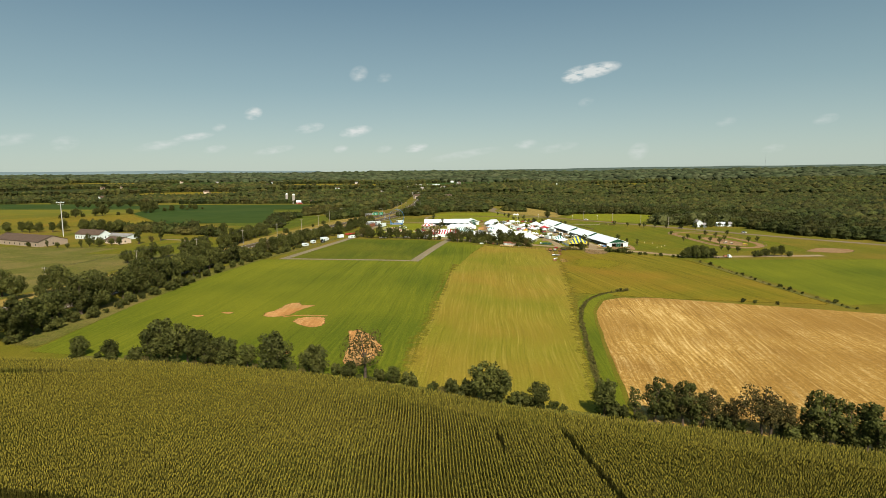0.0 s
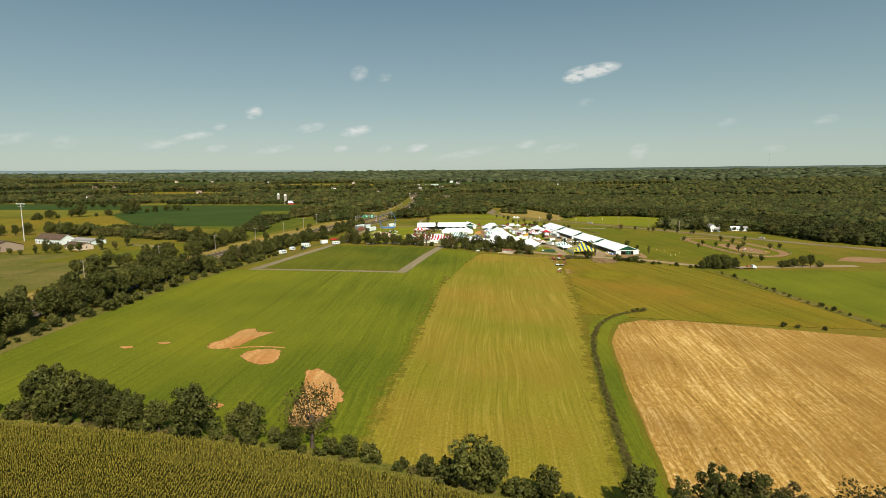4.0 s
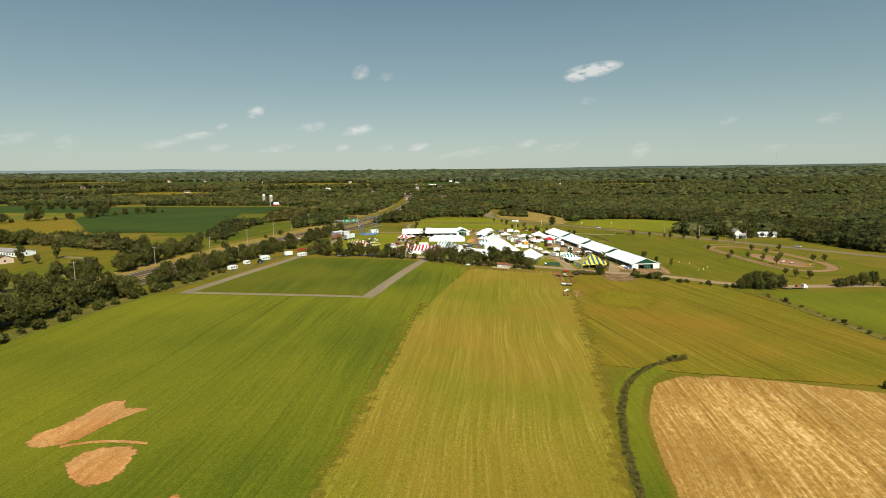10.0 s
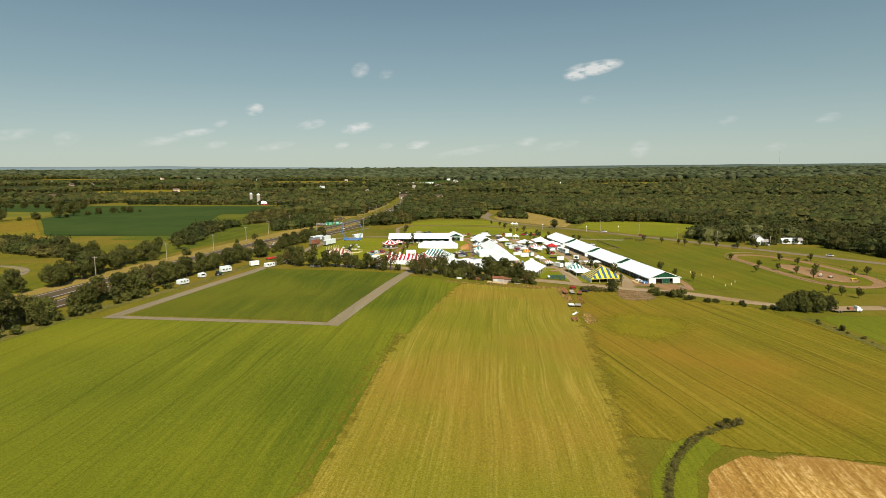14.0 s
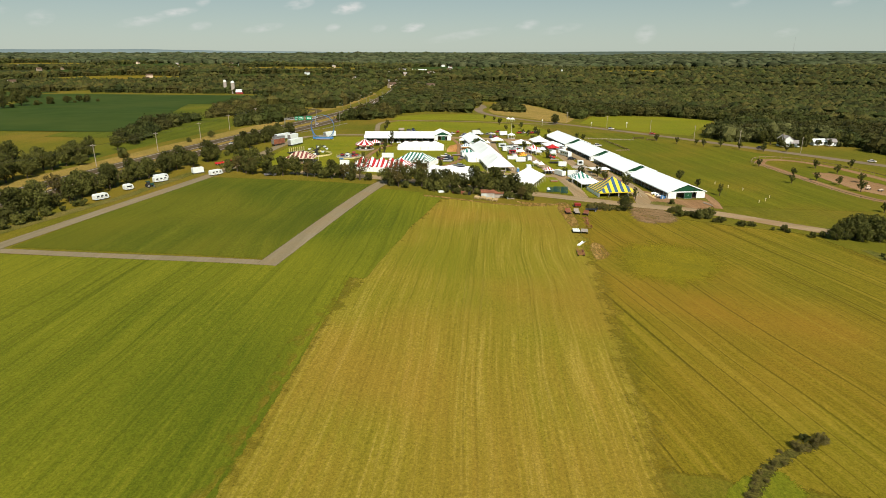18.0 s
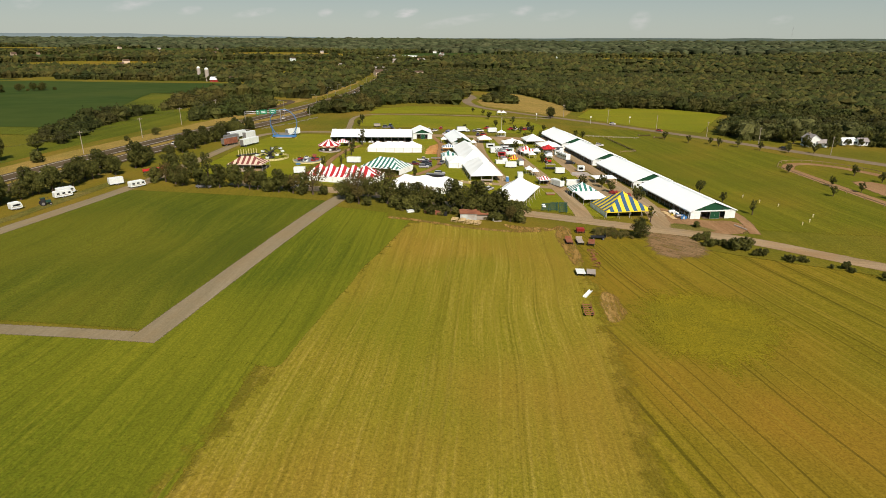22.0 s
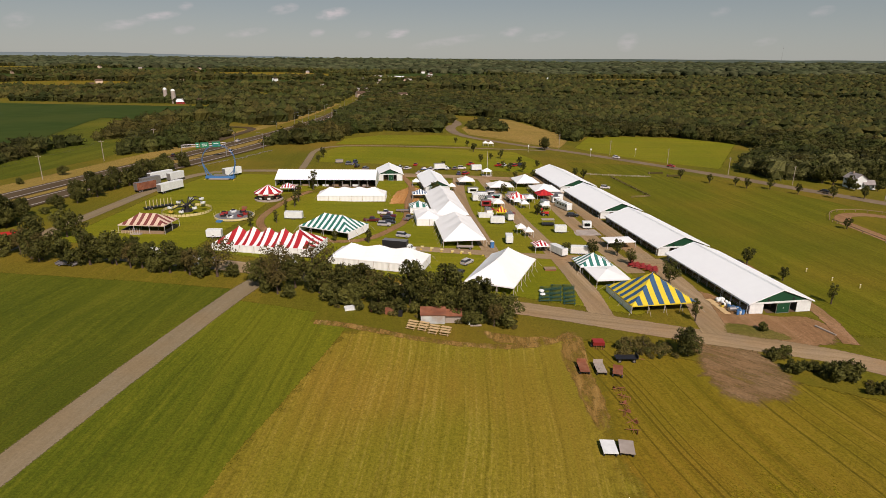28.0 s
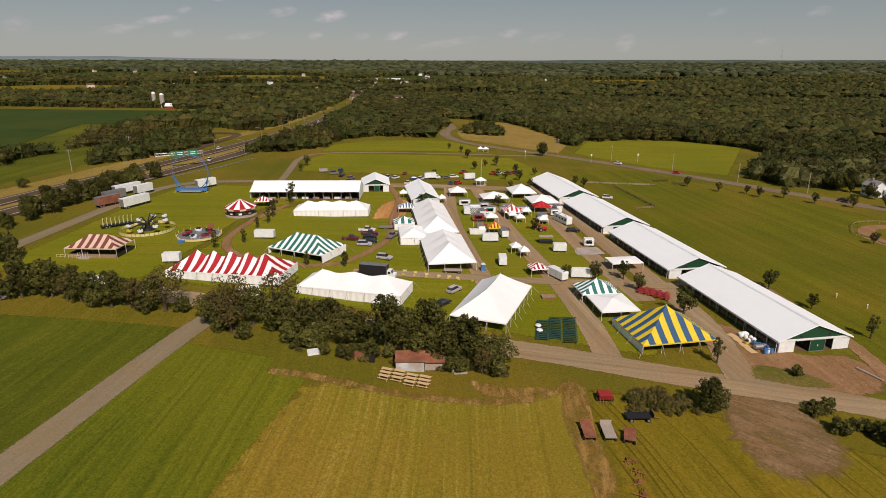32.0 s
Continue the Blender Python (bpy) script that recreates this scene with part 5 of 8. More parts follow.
# openings in the far woods: x, y, half length, half depth, what grows there
CLEARINGS = [(-1000, 1560, 210, 170, 0), (-620, 1760, 220, 200, 1), (-300, 1790, 100, 160, 2), (-390, 2110, 150, 110, 2), (-1500, 1800, 260, 250, 1), (-820, 2250, 240, 230, 0), (330, 2300, 170, 200, 0), (-250, 2380, 220, 240, 1),
             (-1350, 2400, 300, 260, 1), (-700, 1330, 110, 60, 1), (-1050, 1240, 120, 60, 0), (-480, 2100, 120, 140, 2), (700, 2520, 180, 150, 1), (-1900, 2350, 240, 260, 0)]


def cleared(q):
    return any(((q[0] - x) / a) ** 2 + ((q[1] - y) / b) ** 2 < 1 for x, y, a, b, _ in CLEARINGS)


def wood(name, poly, gap, lo, hi, detail, leaves, size, material, label, seed, gaps=0.0, floor=True, squash=1.0):
    g = np.random.default_rng(seed)
    xs, ys = [p[0] for p in poly], [p[1] for p in poly]
    spots, sizes = [], []
    y = min(ys)
    while y < max(ys):
        x = min(xs)
        while x < max(xs):
            q = (x + g.uniform(-0.45, 0.45) * gap, y + g.uniform(-0.45, 0.45) * gap)
            if inside(q, poly) and not cleared(q) and noise.noise((q[0] / 160, q[1] / 160, seed)) > gaps - 1:
                spots.append((q[0], q[1], land(*q) - 0.8))
                sizes.append(lo + (hi - lo) * g.beta(1.6, 2.4) * 1.2)
            x += gap
        y += gap
    crowd(name, spots, sizes, detail, leaves, size, material, label, seed, squash)
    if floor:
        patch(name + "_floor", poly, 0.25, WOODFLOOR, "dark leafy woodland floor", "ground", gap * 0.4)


EAST_FRONT = [(38, 806), (48, 812), (58, 846), (99, 864), (137, 864), (176, 826), (172, 760), (140, 712), (128, 690), (140, 672), (160, 668), (190, 678), (208, 672), (215, 640), (222, 590), (250, 556), (320, 500), (380, 470), (400, 560), (300, 700), (260, 840), (160, 930), (60, 960), (-10, 1000), (16, 932), (38, 860)]
EAST_DEEP = [(380, 470), (460, 430), (900, 420), (1100, 900), (900, 1500), (300, 1500), (-20, 1480), (-40, 1000), (-10, 1000), (60, 960), (160, 930), (260, 840), (300, 700), (400, 560)]
wood("east_woods", EAST_FRONT, 7.0, 6.5, 11.5, (3, 8), 210, 0.105, FOREST, "dense mixed woodland with rounded crowns", 21, floor=False)
wood("deep_woods", EAST_DEEP, 8.0, 6.5, 12.0, (2, 7), 20, 0.17, FOREST, "dense mixed woodland with rounded crowns", 34)
MID_WOOD = [(-150, 820), (-118, 775), (-100, 800), (-60, 800), (-66, 850), (-62, 900), (-100, 1000), (-40, 1000), (-20, 1480), (-300, 1480), (-215, 1150), (-172, 900)]
wood("roadside_woods", MID_WOOD, 7.6, 6.5, 11.0, (3, 7), 60, 0.12, FOREST, "mixed trees beside the highway", 22, floor=False)
wood("small_copse", [(-43, 850), (-26, 841), (-9, 850), (-5, 870), (-20, 892), (-42, 885)], 6.2, 6.5, 11.0, (3, 8), 210, 0.10, FOREST, "small copse in the dry meadow", 23, floor=False)
wood("highway_belt", [(-160, 690), (-140, 700), (-122, 725), (-122, 775), (-150, 820), (-158, 780), (-152, 720)], 6.2, 6.5, 11.0, (3, 8), 210, 0.10, FOREST, "belt of low trees along the highway", 24, floor=False)
wood("west_belt", [(-235, 540), (-262, 600), (-272, 680), (-300, 760), (-330, 830), (-300, 830), (-262, 760), (-240, 680), (-222, 640), (-206, 660), (-198, 700), (-205, 740), (-218, 760), (-240, 790), (-262, 740), (-270, 690), (-285, 620), (-265, 560)], 6.2, 6.5, 11.0, (3, 8), 210, 0.10, FOREST, "belt of trees between highway and crops", 25, floor=False)
wood("west_copse", [(-425, 512), (-402, 536), (-330, 522), (-270, 492), (-262, 470), (-300, 482), (-350, 500)], 6.2, 6.5, 11.0, (3, 8), 210, 0.10, FOREST, "dark copse beside the crop fields", 26, floor=False)
NORTH_WOOD = [(-205, 745), (-212, 900), (-240, 1100), (-290, 1400), (-300, 1500), (-900, 1500), (-1500, 1300), (-1300, 1110), (-700, 1090), (-440, 1090), (-330, 1060), (-325, 860), (-290, 800), (-240, 800)]
wood("north_woods", NORTH_WOOD, 8.6, 6.5, 12.5, (2, 7), 20, 0.16, FOREST, "broken woodland beyond the crop fields", 27, gaps=0.72, floor=False)
# the woods that run on to the skyline
FAR_A = [(-1900, 1500), (1500, 1500), (2100, 2600), (-2600, 2600)]
wood("far_woods", FAR_A, 14.5, 10, 18, (2, 6), 0, 0.2, FOREST, "wide woodland running to the skyline", 28, gaps=0.62)
# the paler, bluer tint of these woods is painted haze
wood("farther_woods", [(-3200, 2600), (2600, 2600), (3300, 4600), (-4200, 4600)], 34, 30, 50, (2, 6), 0, 0.1, HAZYWOOD, "distant woodland under the skyline, tinted for haze", 29, gaps=0.60, squash=0.5)
wood("east_hill_woods", [(900, 420), (2400, 900), (2600, 2600), (2100, 2600), (1500, 1500), (900, 1500), (1100, 900)], 16, 11, 19, (2, 6), 0, 0.1, FOREST, "wide wooded hillside", 30)
wood("west_far_woods", [(-1500, 1300), (-1300, 1110), (-1200, 820), (-1000, 640), (-900, 500), (-1800, 420), (-3200, 1500), (-2600, 2600), (-1900, 1500)], 16, 10, 18, (2, 6), 0, 0.2, FOREST, "broken woodland beyond the farms", 31, gaps=0.7, floor=False)
for x, y, a, b, kind in CLEARINGS:
    patch("clearing", [(x - a, y), (x - a * 0.7, y + b), (x + a * 0.7, y + b), (x + a, y), (x + a * 0.7, y - b), (x - a * 0.7, y - b)], 0.5, (OLIVE, FARGREEN, TANVERGE)[kind], ("far olive field among woods", "far green field among woods", "far dry clearing among woods")[kind], "field", 12.0)
wood("house_grove", [(128, 686), (140, 668), (160, 662), (166, 672), (190, 676), (214, 668), (216, 690), (180, 705), (140, 712)], 6.0, 7.5, 12.5, (3, 8), 230, 0.10, SILVERLEAF, "tall old trees behind the white houses", 33, floor=False)

for name, label, group in (("highway_tree_belt", "broken belt of green trees west of the highway", "trees west of the highway"), ("yard_trees", "dark trees standing round low buildings", "trees round the low buildings"),
                           ("field_hedge", "ragged hedge of low trees between far fields", "hedge between the far fields"), ("fair_undergrowth", "bushes and young trees filling the screen before the fair", "undergrowth in front of the fair")):
    grow_belt(name, label, BELTS[group])


# ---- building things ----
class M:
    """Collects the faces of one part."""
    def __init__(self):
        self.v, self.f = [], []

    def face(self, *pts):
        k = len(self.v)
        self.v += [tuple(p) for p in pts]
        self.f.append(tuple(range(k, k + len(pts))))
        return self

    def box(self, x, y, z, sx, sy, sz, rz=0.0, chamfer=0.0):
        """A box centred at x, y with its foot at z; its upright edges may be chamfered."""
        c, s = math.cos(radians(rz)), math.sin(radians(rz))
        hx, hy, e = sx / 2, sy / 2, chamfer
        ring = [(-hx, -hy), (hx, -hy), (hx, hy), (-hx, hy)] if not e else [(-hx + e, -hy), (hx - e, -hy), (hx, -hy + e), (hx, hy - e), (hx - e, hy), (-hx + e, hy), (-hx, hy - e), (-hx, -hy + e)]
        k, n = len(self.v), len(ring)
        for zz in (z, z + sz):
            self.v += [(x + a * c - b * s, y + a * s + b * c, zz) for a, b in ring]
        self.f += [tuple(k + i for i in reversed(range(n))), tuple(k + n + i for i in range(n))]
        self.f += [(k + i, k + (i + 1) % n, k + n + (i + 1) % n, k + n + i) for i in range(n)]
        return self

    def rod(self, p, q, r, n=6, r2=None):
        p, q = Vector(p), Vector(q)
        d = (q - p).normalized()
        a = d.orthogonal().normalized()
        b = d.cross(a)
        k = len(self.v)
        for c, rr in ((p, r), (q, r if r2 is None else r2)):
            self.v += [tuple(c + (a * math.cos(6.2832 * i / n) + b * math.sin(6.2832 * i / n)) * rr) for i in range(n)]
        self.f += [(k + i, k + (i + 1) % n, k + n + (i + 1) % n, k + n + i) for i in range(n)]
        self.f += [tuple(k + i for i in reversed(range(n))), tuple(k + n + i for i in range(n))]
        return self

    def lathe(self, x, y, profile, n=24, top=True):
        k = len(self.v)
        for r, z in profile:
            self.v += [(x + r * math.cos(6.2832 * i / n), y + r * math.sin(6.2832 * i / n), z) for i in range(n)]
        for j in range(len(profile) - 1):
            self.f += [(k + j * n + i, k + j * n + (i + 1) % n, k + (j + 1) * n + (i + 1) % n, k + (j + 1) * n + i) for i in range(n)]
        if top:
            self.f.append(tuple(k + (len(profile) - 1) * n + i for i in range(n)))
        return self

    def prism(self, profile, y0, y1, axis="y"):
        """A closed outline in x and z, drawn out along y (or in y and z, along x)."""
        k, n = len(self.v), len(profile)
        for w in (y0, y1):
            self.v += [(a, w, b) if axis == "y" else (w, a, b) for a, b in profile]
        self.f += [tuple(k + i for i in range(n)), tuple(k + n + i for i in reversed(range(n)))]
        self.f += [(k + i, k + n + i, k + n + (i + 1) % n, k + (i + 1) % n) for i in range(n)]
        return self


def part(name, m, material, parent, label=""):
    me = mesh_of(name, m.v, m.f) if isinstance(m, M) else m
    if not me.materials:
        me.materials.append(material)
    ob = new(name, me)
    ob.parent = parent
    return tagged(ob, label)


def thing(name, x, y, rz, label, category, group="", lift=0.0):
    root = new(name)
    root.matrix_world = pose(x, y, land(x, y) + lift, 0, 0, rz)
    return tagged(root, label, category, group)


def paint(name, rgb, rough=0.5, metal=0.0, var=0.85, gloss=0.4):
    return mat(name, rgb, tuple(c * var for c in rgb), 1.5, rough, metal, gloss=gloss, c3=tuple(c * 0.8 for c in rgb), scale3=0.3, amount3=0.5)


ROOFWHITE = mat("white metal roofing", (0.83, 0.93, 0.92), (0.81, 0.91, 0.90), 0.5, 0.6, c3=(0.79, 0.88, 0.87), scale3=0.08, amount3=0.5)
WALLWHITE = paint("white sheet siding", (0.78, 0.87, 0.84), 0.5)
BARNGREEN = paint("dark green siding", (0.012, 0.075, 0.035), 0.5, gloss=0.2)
CANVAS = mat("white canvas", (0.82, 0.90, 0.88), (0.80, 0.87, 0.84), 0.4, 0.7, c3=(0.76, 0.82, 0.78), scale3=0.15, amount3=0.5)
CANVASRED = paint("red canvas", (0.42, 0.015, 0.02), 0.7)
CANVASGREEN = paint("green canvas", (0.012, 0.17, 0.135), 0.7)
CANVASBLUE = paint("blue canvas", (0.025, 0.10, 0.20), 0.7)
CANVASYELLOW = paint("yellow canvas", (0.74, 0.58, 0.03), 0.7)
CANVASBROWN = paint("faded maroon canvas", (0.20, 0.055, 0.045), 0.8)
CANVASCREAM = paint("cream canvas", (0.66, 0.54, 0.40), 0.8)
# near-black base colour standing in for shade in openings and under an eave
DARK = mat("near-black shade tone", (0.02, 0.02, 0.018), (0.03, 0.028, 0.025), 0.8, 0.9)
EARTHFLOOR = mat("barn earth floor", (0.10, 0.07, 0.045), (0.14, 0.10, 0.065), 0.8, 0.95)
STEEL = mat("galvanised steel", (0.42, 0.42, 0.41), (0.34, 0.34, 0.33), 1.5, 0.45, 0.7)
POLEWHITE = paint("pale painted pole", (0.62, 0.62, 0.58), 0.5)
ROPE = mat("pale rope", (0.45, 0.42, 0.33), (0.38, 0.35, 0.27), 3.0, 0.9)
TIMBER = mat("weathered timber", (0.24, 0.17, 0.10), (0.32, 0.24, 0.15), 1.2, 0.85, stretch=(6, 1, 6))
PALEWOOD = mat("pale new lumber", (0.52, 0.38, 0.17), (0.62, 0.47, 0.24), 1.5, 0.8, stretch=(1, 6, 6))
GREYWOOD = mat("grey weathered boards", (0.30, 0.27, 0.22), (0.40, 0.36, 0.30), 1.2, 0.9, stretch=(6, 1, 6))
TYRE = mat("black rubber", (0.018, 0.018, 0.018), (0.028, 0.027, 0.025), 3.0, 0.9)
GLASS = mat("dark window glass", (0.02, 0.025, 0.03), (0.03, 0.035, 0.04), 1.0, 0.08, gloss=0.8)
RUST = mat("rusty sheet metal", (0.22, 0.075, 0.035), (0.34, 0.15, 0.08), 1.0, 0.85, c3=(0.12, 0.045, 0.03), scale3=0.5)
MACHRED = paint("faded red paint", (0.33, 0.03, 0.025), 0.6)
BRIGHTRED = paint("bright red paint", (0.55, 0.03, 0.025), 0.45)
BLUEPAINT = paint("blue paint", (0.05, 0.20, 0.45), 0.45)
YELLOWPAINT = paint("yellow paint", (0.62, 0.48, 0.06), 0.55)
PALEYELLOW = paint("pale yellow paint", (0.66, 0.60, 0.28), 0.55)
BLACKPAINT = paint("black paint", (0.02, 0.02, 0.022), 0.45)
GREENPAINT = paint("dark green paint", (0.015, 0.07, 0.05), 0.55)
CONCRETE = mat("concrete", (0.42, 0.39, 0.34), (0.34, 0.31, 0.27), 0.8, 0.9, c3=(0.28, 0.25, 0.2), scale3=0.2)
SIGNGREEN = paint("green road sign", (0.01, 0.22, 0.11), 0.4)
BRICKWALL = mat("tan brick wall", (0.36, 0.29, 0.21), (0.30, 0.23, 0.16), 1.5, 0.85)
SHINGLE = mat("brown shingles", (0.085, 0.058, 0.040), (0.120, 0.084, 0.058), 0.6, 0.9, gloss=0.1)
ORANGEPAINT = paint("orange paint", (0.6, 0.18, 0.03), 0.5)
PURPLE = paint("purple paint", (0.14, 0.10, 0.26), 0.5)


# ---- barns ----
BARN_TURN = 16.0


def barn(cx, cy, rz, width, length, eave, ridge, bays, label, group=""):
    root = thing("barn", cx, cy, rz, label, "barn", group)
    w, hw = width, width / 2
    for side in (-1, 1):
        m = M()
        o, t, over = 0.5, 0.14, 0.5
        slope = (ridge - eave) / hw
        a = (side * (hw + o), eave - slope * o)
        if side < 0:
            m.prism([(a[0], a[1]), (0, ridge), (0, ridge + t), (a[0], a[1] + t)], -over, length + over)
        else:
            m.prism([(0, ridge), (a[0], a[1]), (a[0], a[1] + t), (0, ridge + t)], -over, length + over)
        roof = part("roof_slope", m, ROOFWHITE, root)
        m = M()
        n = int(length / 0.9)
        for k in range(n + 1):
            y = -over + (length + 2 * over) * k / n
            m.face((0, y - 0.03, ridge + t), (0, y + 0.03, ridge + t + 0.012), (a[0], y + 0.03, a[1] + t + 0.012), (a[0], y - 0.03, a[1] + t))
            m.face((0, y + 0.03, ridge + t + 0.012), (0, y + 0.06, ridge + t), (a[0], y + 0.06, a[1] + t), (a[0], y + 0.03, a[1] + t + 0.012))
        part("roof_rib", m, ROOFWHITE, roof)
    part("ridge_cap", M().prism([(-0.35, ridge + 0.08), (0.35, ridge + 0.08), (0, ridge + 0.3)], -0.5, length + 0.5), ROOFWHITE, root)
    for y, nm in ((0.0, "front"), (length, "back")):
        out = -1 if nm == "front" else 1
        part("gable", M().prism([(-hw, eave), (hw, eave), (0, ridge - 0.05)], y - 0.08, y + 0.08), BARNGREEN, root, "dark green gable siding")
        part("header_beam", M().box(0, y + out * 0.10, eave - 0.35, w, 0.2, 0.45), WALLWHITE, root)
        for sx in (-1, 1):
            part("corner_panel", M().box(sx * (hw - w * 0.115), y, 0, w * 0.23, 0.16, eave - 0.3), WALLWHITE, root)
            part("gable_vent", M().box(sx * w * 0.2, y + out * 0.1, eave + 0.3, 0.5, 0.1, 0.6), DARK, root)
            part("rake_trim", M().face((sx * (hw + 0.5), y + out * 0.52, eave - 0.34), (0, y + out * 0.52, ridge - 0.05), (0, y + out * 0.52, ridge + 0.2), (sx * (hw + 0.5), y + out * 0.52, eave - 0.06)), ROOFWHITE, root)
        door = part("sliding_door", M().box(w * 0.04, y + out * 0.22, 0.05, w * 0.21, 0.1, eave - 0.35), BARNGREEN, root, "dark green sliding door with pale frame")
        for fx, fz, sx_, sz_ in ((-0.105, 0.05, 0.14, eave - 0.3), (0.105, 0.05, 0.14, eave - 0.3), (0, 0.02, w * 0.21, 0.12), (0, eave - 0.42, w * 0.21, 0.12)):
            part("door_frame", M().box(w * 0.04 + fx * w, y + out * 0.29, fz, sx_, 0.05, sz_), STEEL, door)
        part("door_handle", M().box(w * 0.045, y + out * 0.3, 1.2, 0.12, 0.06, 0.4), WALLWHITE, door)
    for sx in (-1, 1):
        for k in range(bays + 1):
            y = length * k / bays
            part("post", M().box(sx * (hw - 0.1), y, 0, 0.22, 0.22, eave), STEEL if sx < 0 else WALLWHITE, root)
        # beam on the side away from the sun has its shade painted near-black
        part("eave_beam", M().box(sx * (hw - 0.1), length / 2, eave - 0.3, 0.14, length, 0.32), WALLWHITE if sx > 0 else DARK, root)
        part("base_board", M().box(sx * (hw - 0.05), length / 2, 0.0, 0.08, length, 0.55), BARNGREEN, root)
        for z in (0.95, 1.35):
            part("side_rail", M().box(sx * (hw - 0.08), length / 2, z, 0.06, length, 0.07), STEEL, root)
        part("gutter", M().box(sx * (hw + 0.48), length / 2, eave - 0.42, 0.14, length + 1.0, 0.14), WALLWHITE, root)
    part("floor", M().box(0, length / 2, -0.25, w - 0.3, length - 0.3, 0.32), EARTHFLOOR, root)
    part("stall_wall", M().box(0, length / 2, 0, 0.15, length - 6, 1.6), TIMBER, root)
    for k in range(1, bays):
        part("stall_divider", M().box(-hw * 0.55, length * k / bays, 0, hw * 0.7, 0.08, 1.3), TIMBER, root)
    for k in range(0, bays, 3):
        part("downspout", M().rod((-hw - 0.42, length * k / bays, 0), (-hw - 0.42, length * k / bays, eave - 0.4), 0.06), WALLWHITE, root)
    return root


ax, ay = -math.sin(radians(BARN_TURN)), math.cos(radians(BARN_TURN))
for k, (len_k, bays) in enumerate(((39.5, 11), (39.5, 11), (39.5, 11), (41, 11))):
    ox = -0.2 * k
    barn(66.75 + ax * 45.0 * k + ox * 0.96, 478.0 + ay * 45.0 * k + ox * 0.27, BARN_TURN, 17.2, len_k, 3.1, 6.2, bays, "long white-roofed livestock barn with dark green gable and open side", "livestock barns")
shed = barn(-58.3, 601.0, 14, 11.5, 16, 3.2, 5.6, 5, "white-roofed barn with a green gable", "")
barn(-33.2, 580.5, BARN_TURN, 10.8, 27, 3.4, 6.0, 8, "white-roofed barn with a dark green gable end", "")

# the long open shed with its ridge across
root = thing("open_shed", -82.5, 579.5, 8.0, "long open-fronted shed with a white metal roof", "shed")
L, D = 44.0, 14.0
part("roof_slope", M().prism([(-0.8, 3.3), (D / 2, 6.4), (D / 2, 6.55), (-0.8, 3.45)], -L / 2, L / 2, "x"), ROOFWHITE, root)
part("roof_slope", M().prism([(D / 2, 6.4), (D + 0.8, 3.3), (D + 0.8, 3.45), (D / 2, 6.55)], -L / 2, L / 2, "x"), ROOFWHITE, root)
for k in range(13):
    part("post", M().box(-L / 2 + 0.2 + (L - 0.4) * k / 12, 0.1, 0, 0.25, 0.25, 3.5), STEEL, root)
part("back_wall", M().box(0, D - 0.1, 0, L, 0.15, 3.5), BARNGREEN, root)
part("end_wall", M().prism([(0, 0), (D, 0), (D, 3.5), (D / 2, 6.4), (0, 3.5)], -L / 2, -L / 2 + 0.12, "x"), WALLWHITE, root)
part("end_wall", M().prism([(0, 0), (D, 0), (D, 3.5), (D / 2, 6.4), (0, 3.5)], L / 2 - 0.12, L / 2, "x"), WALLWHITE, root)
part("floor", M().box(0, D / 2, -0.2, L - 0.5, D - 0.5, 0.25), EARTHFLOOR, root)
for k in range(9):
    part("display_table", M().box(-18 + 4.4 * k, 1.8, 0.05, 2.6, 0.9, 0.8), random.choice((WALLWHITE, TIMBER, GREYWOOD)), root)


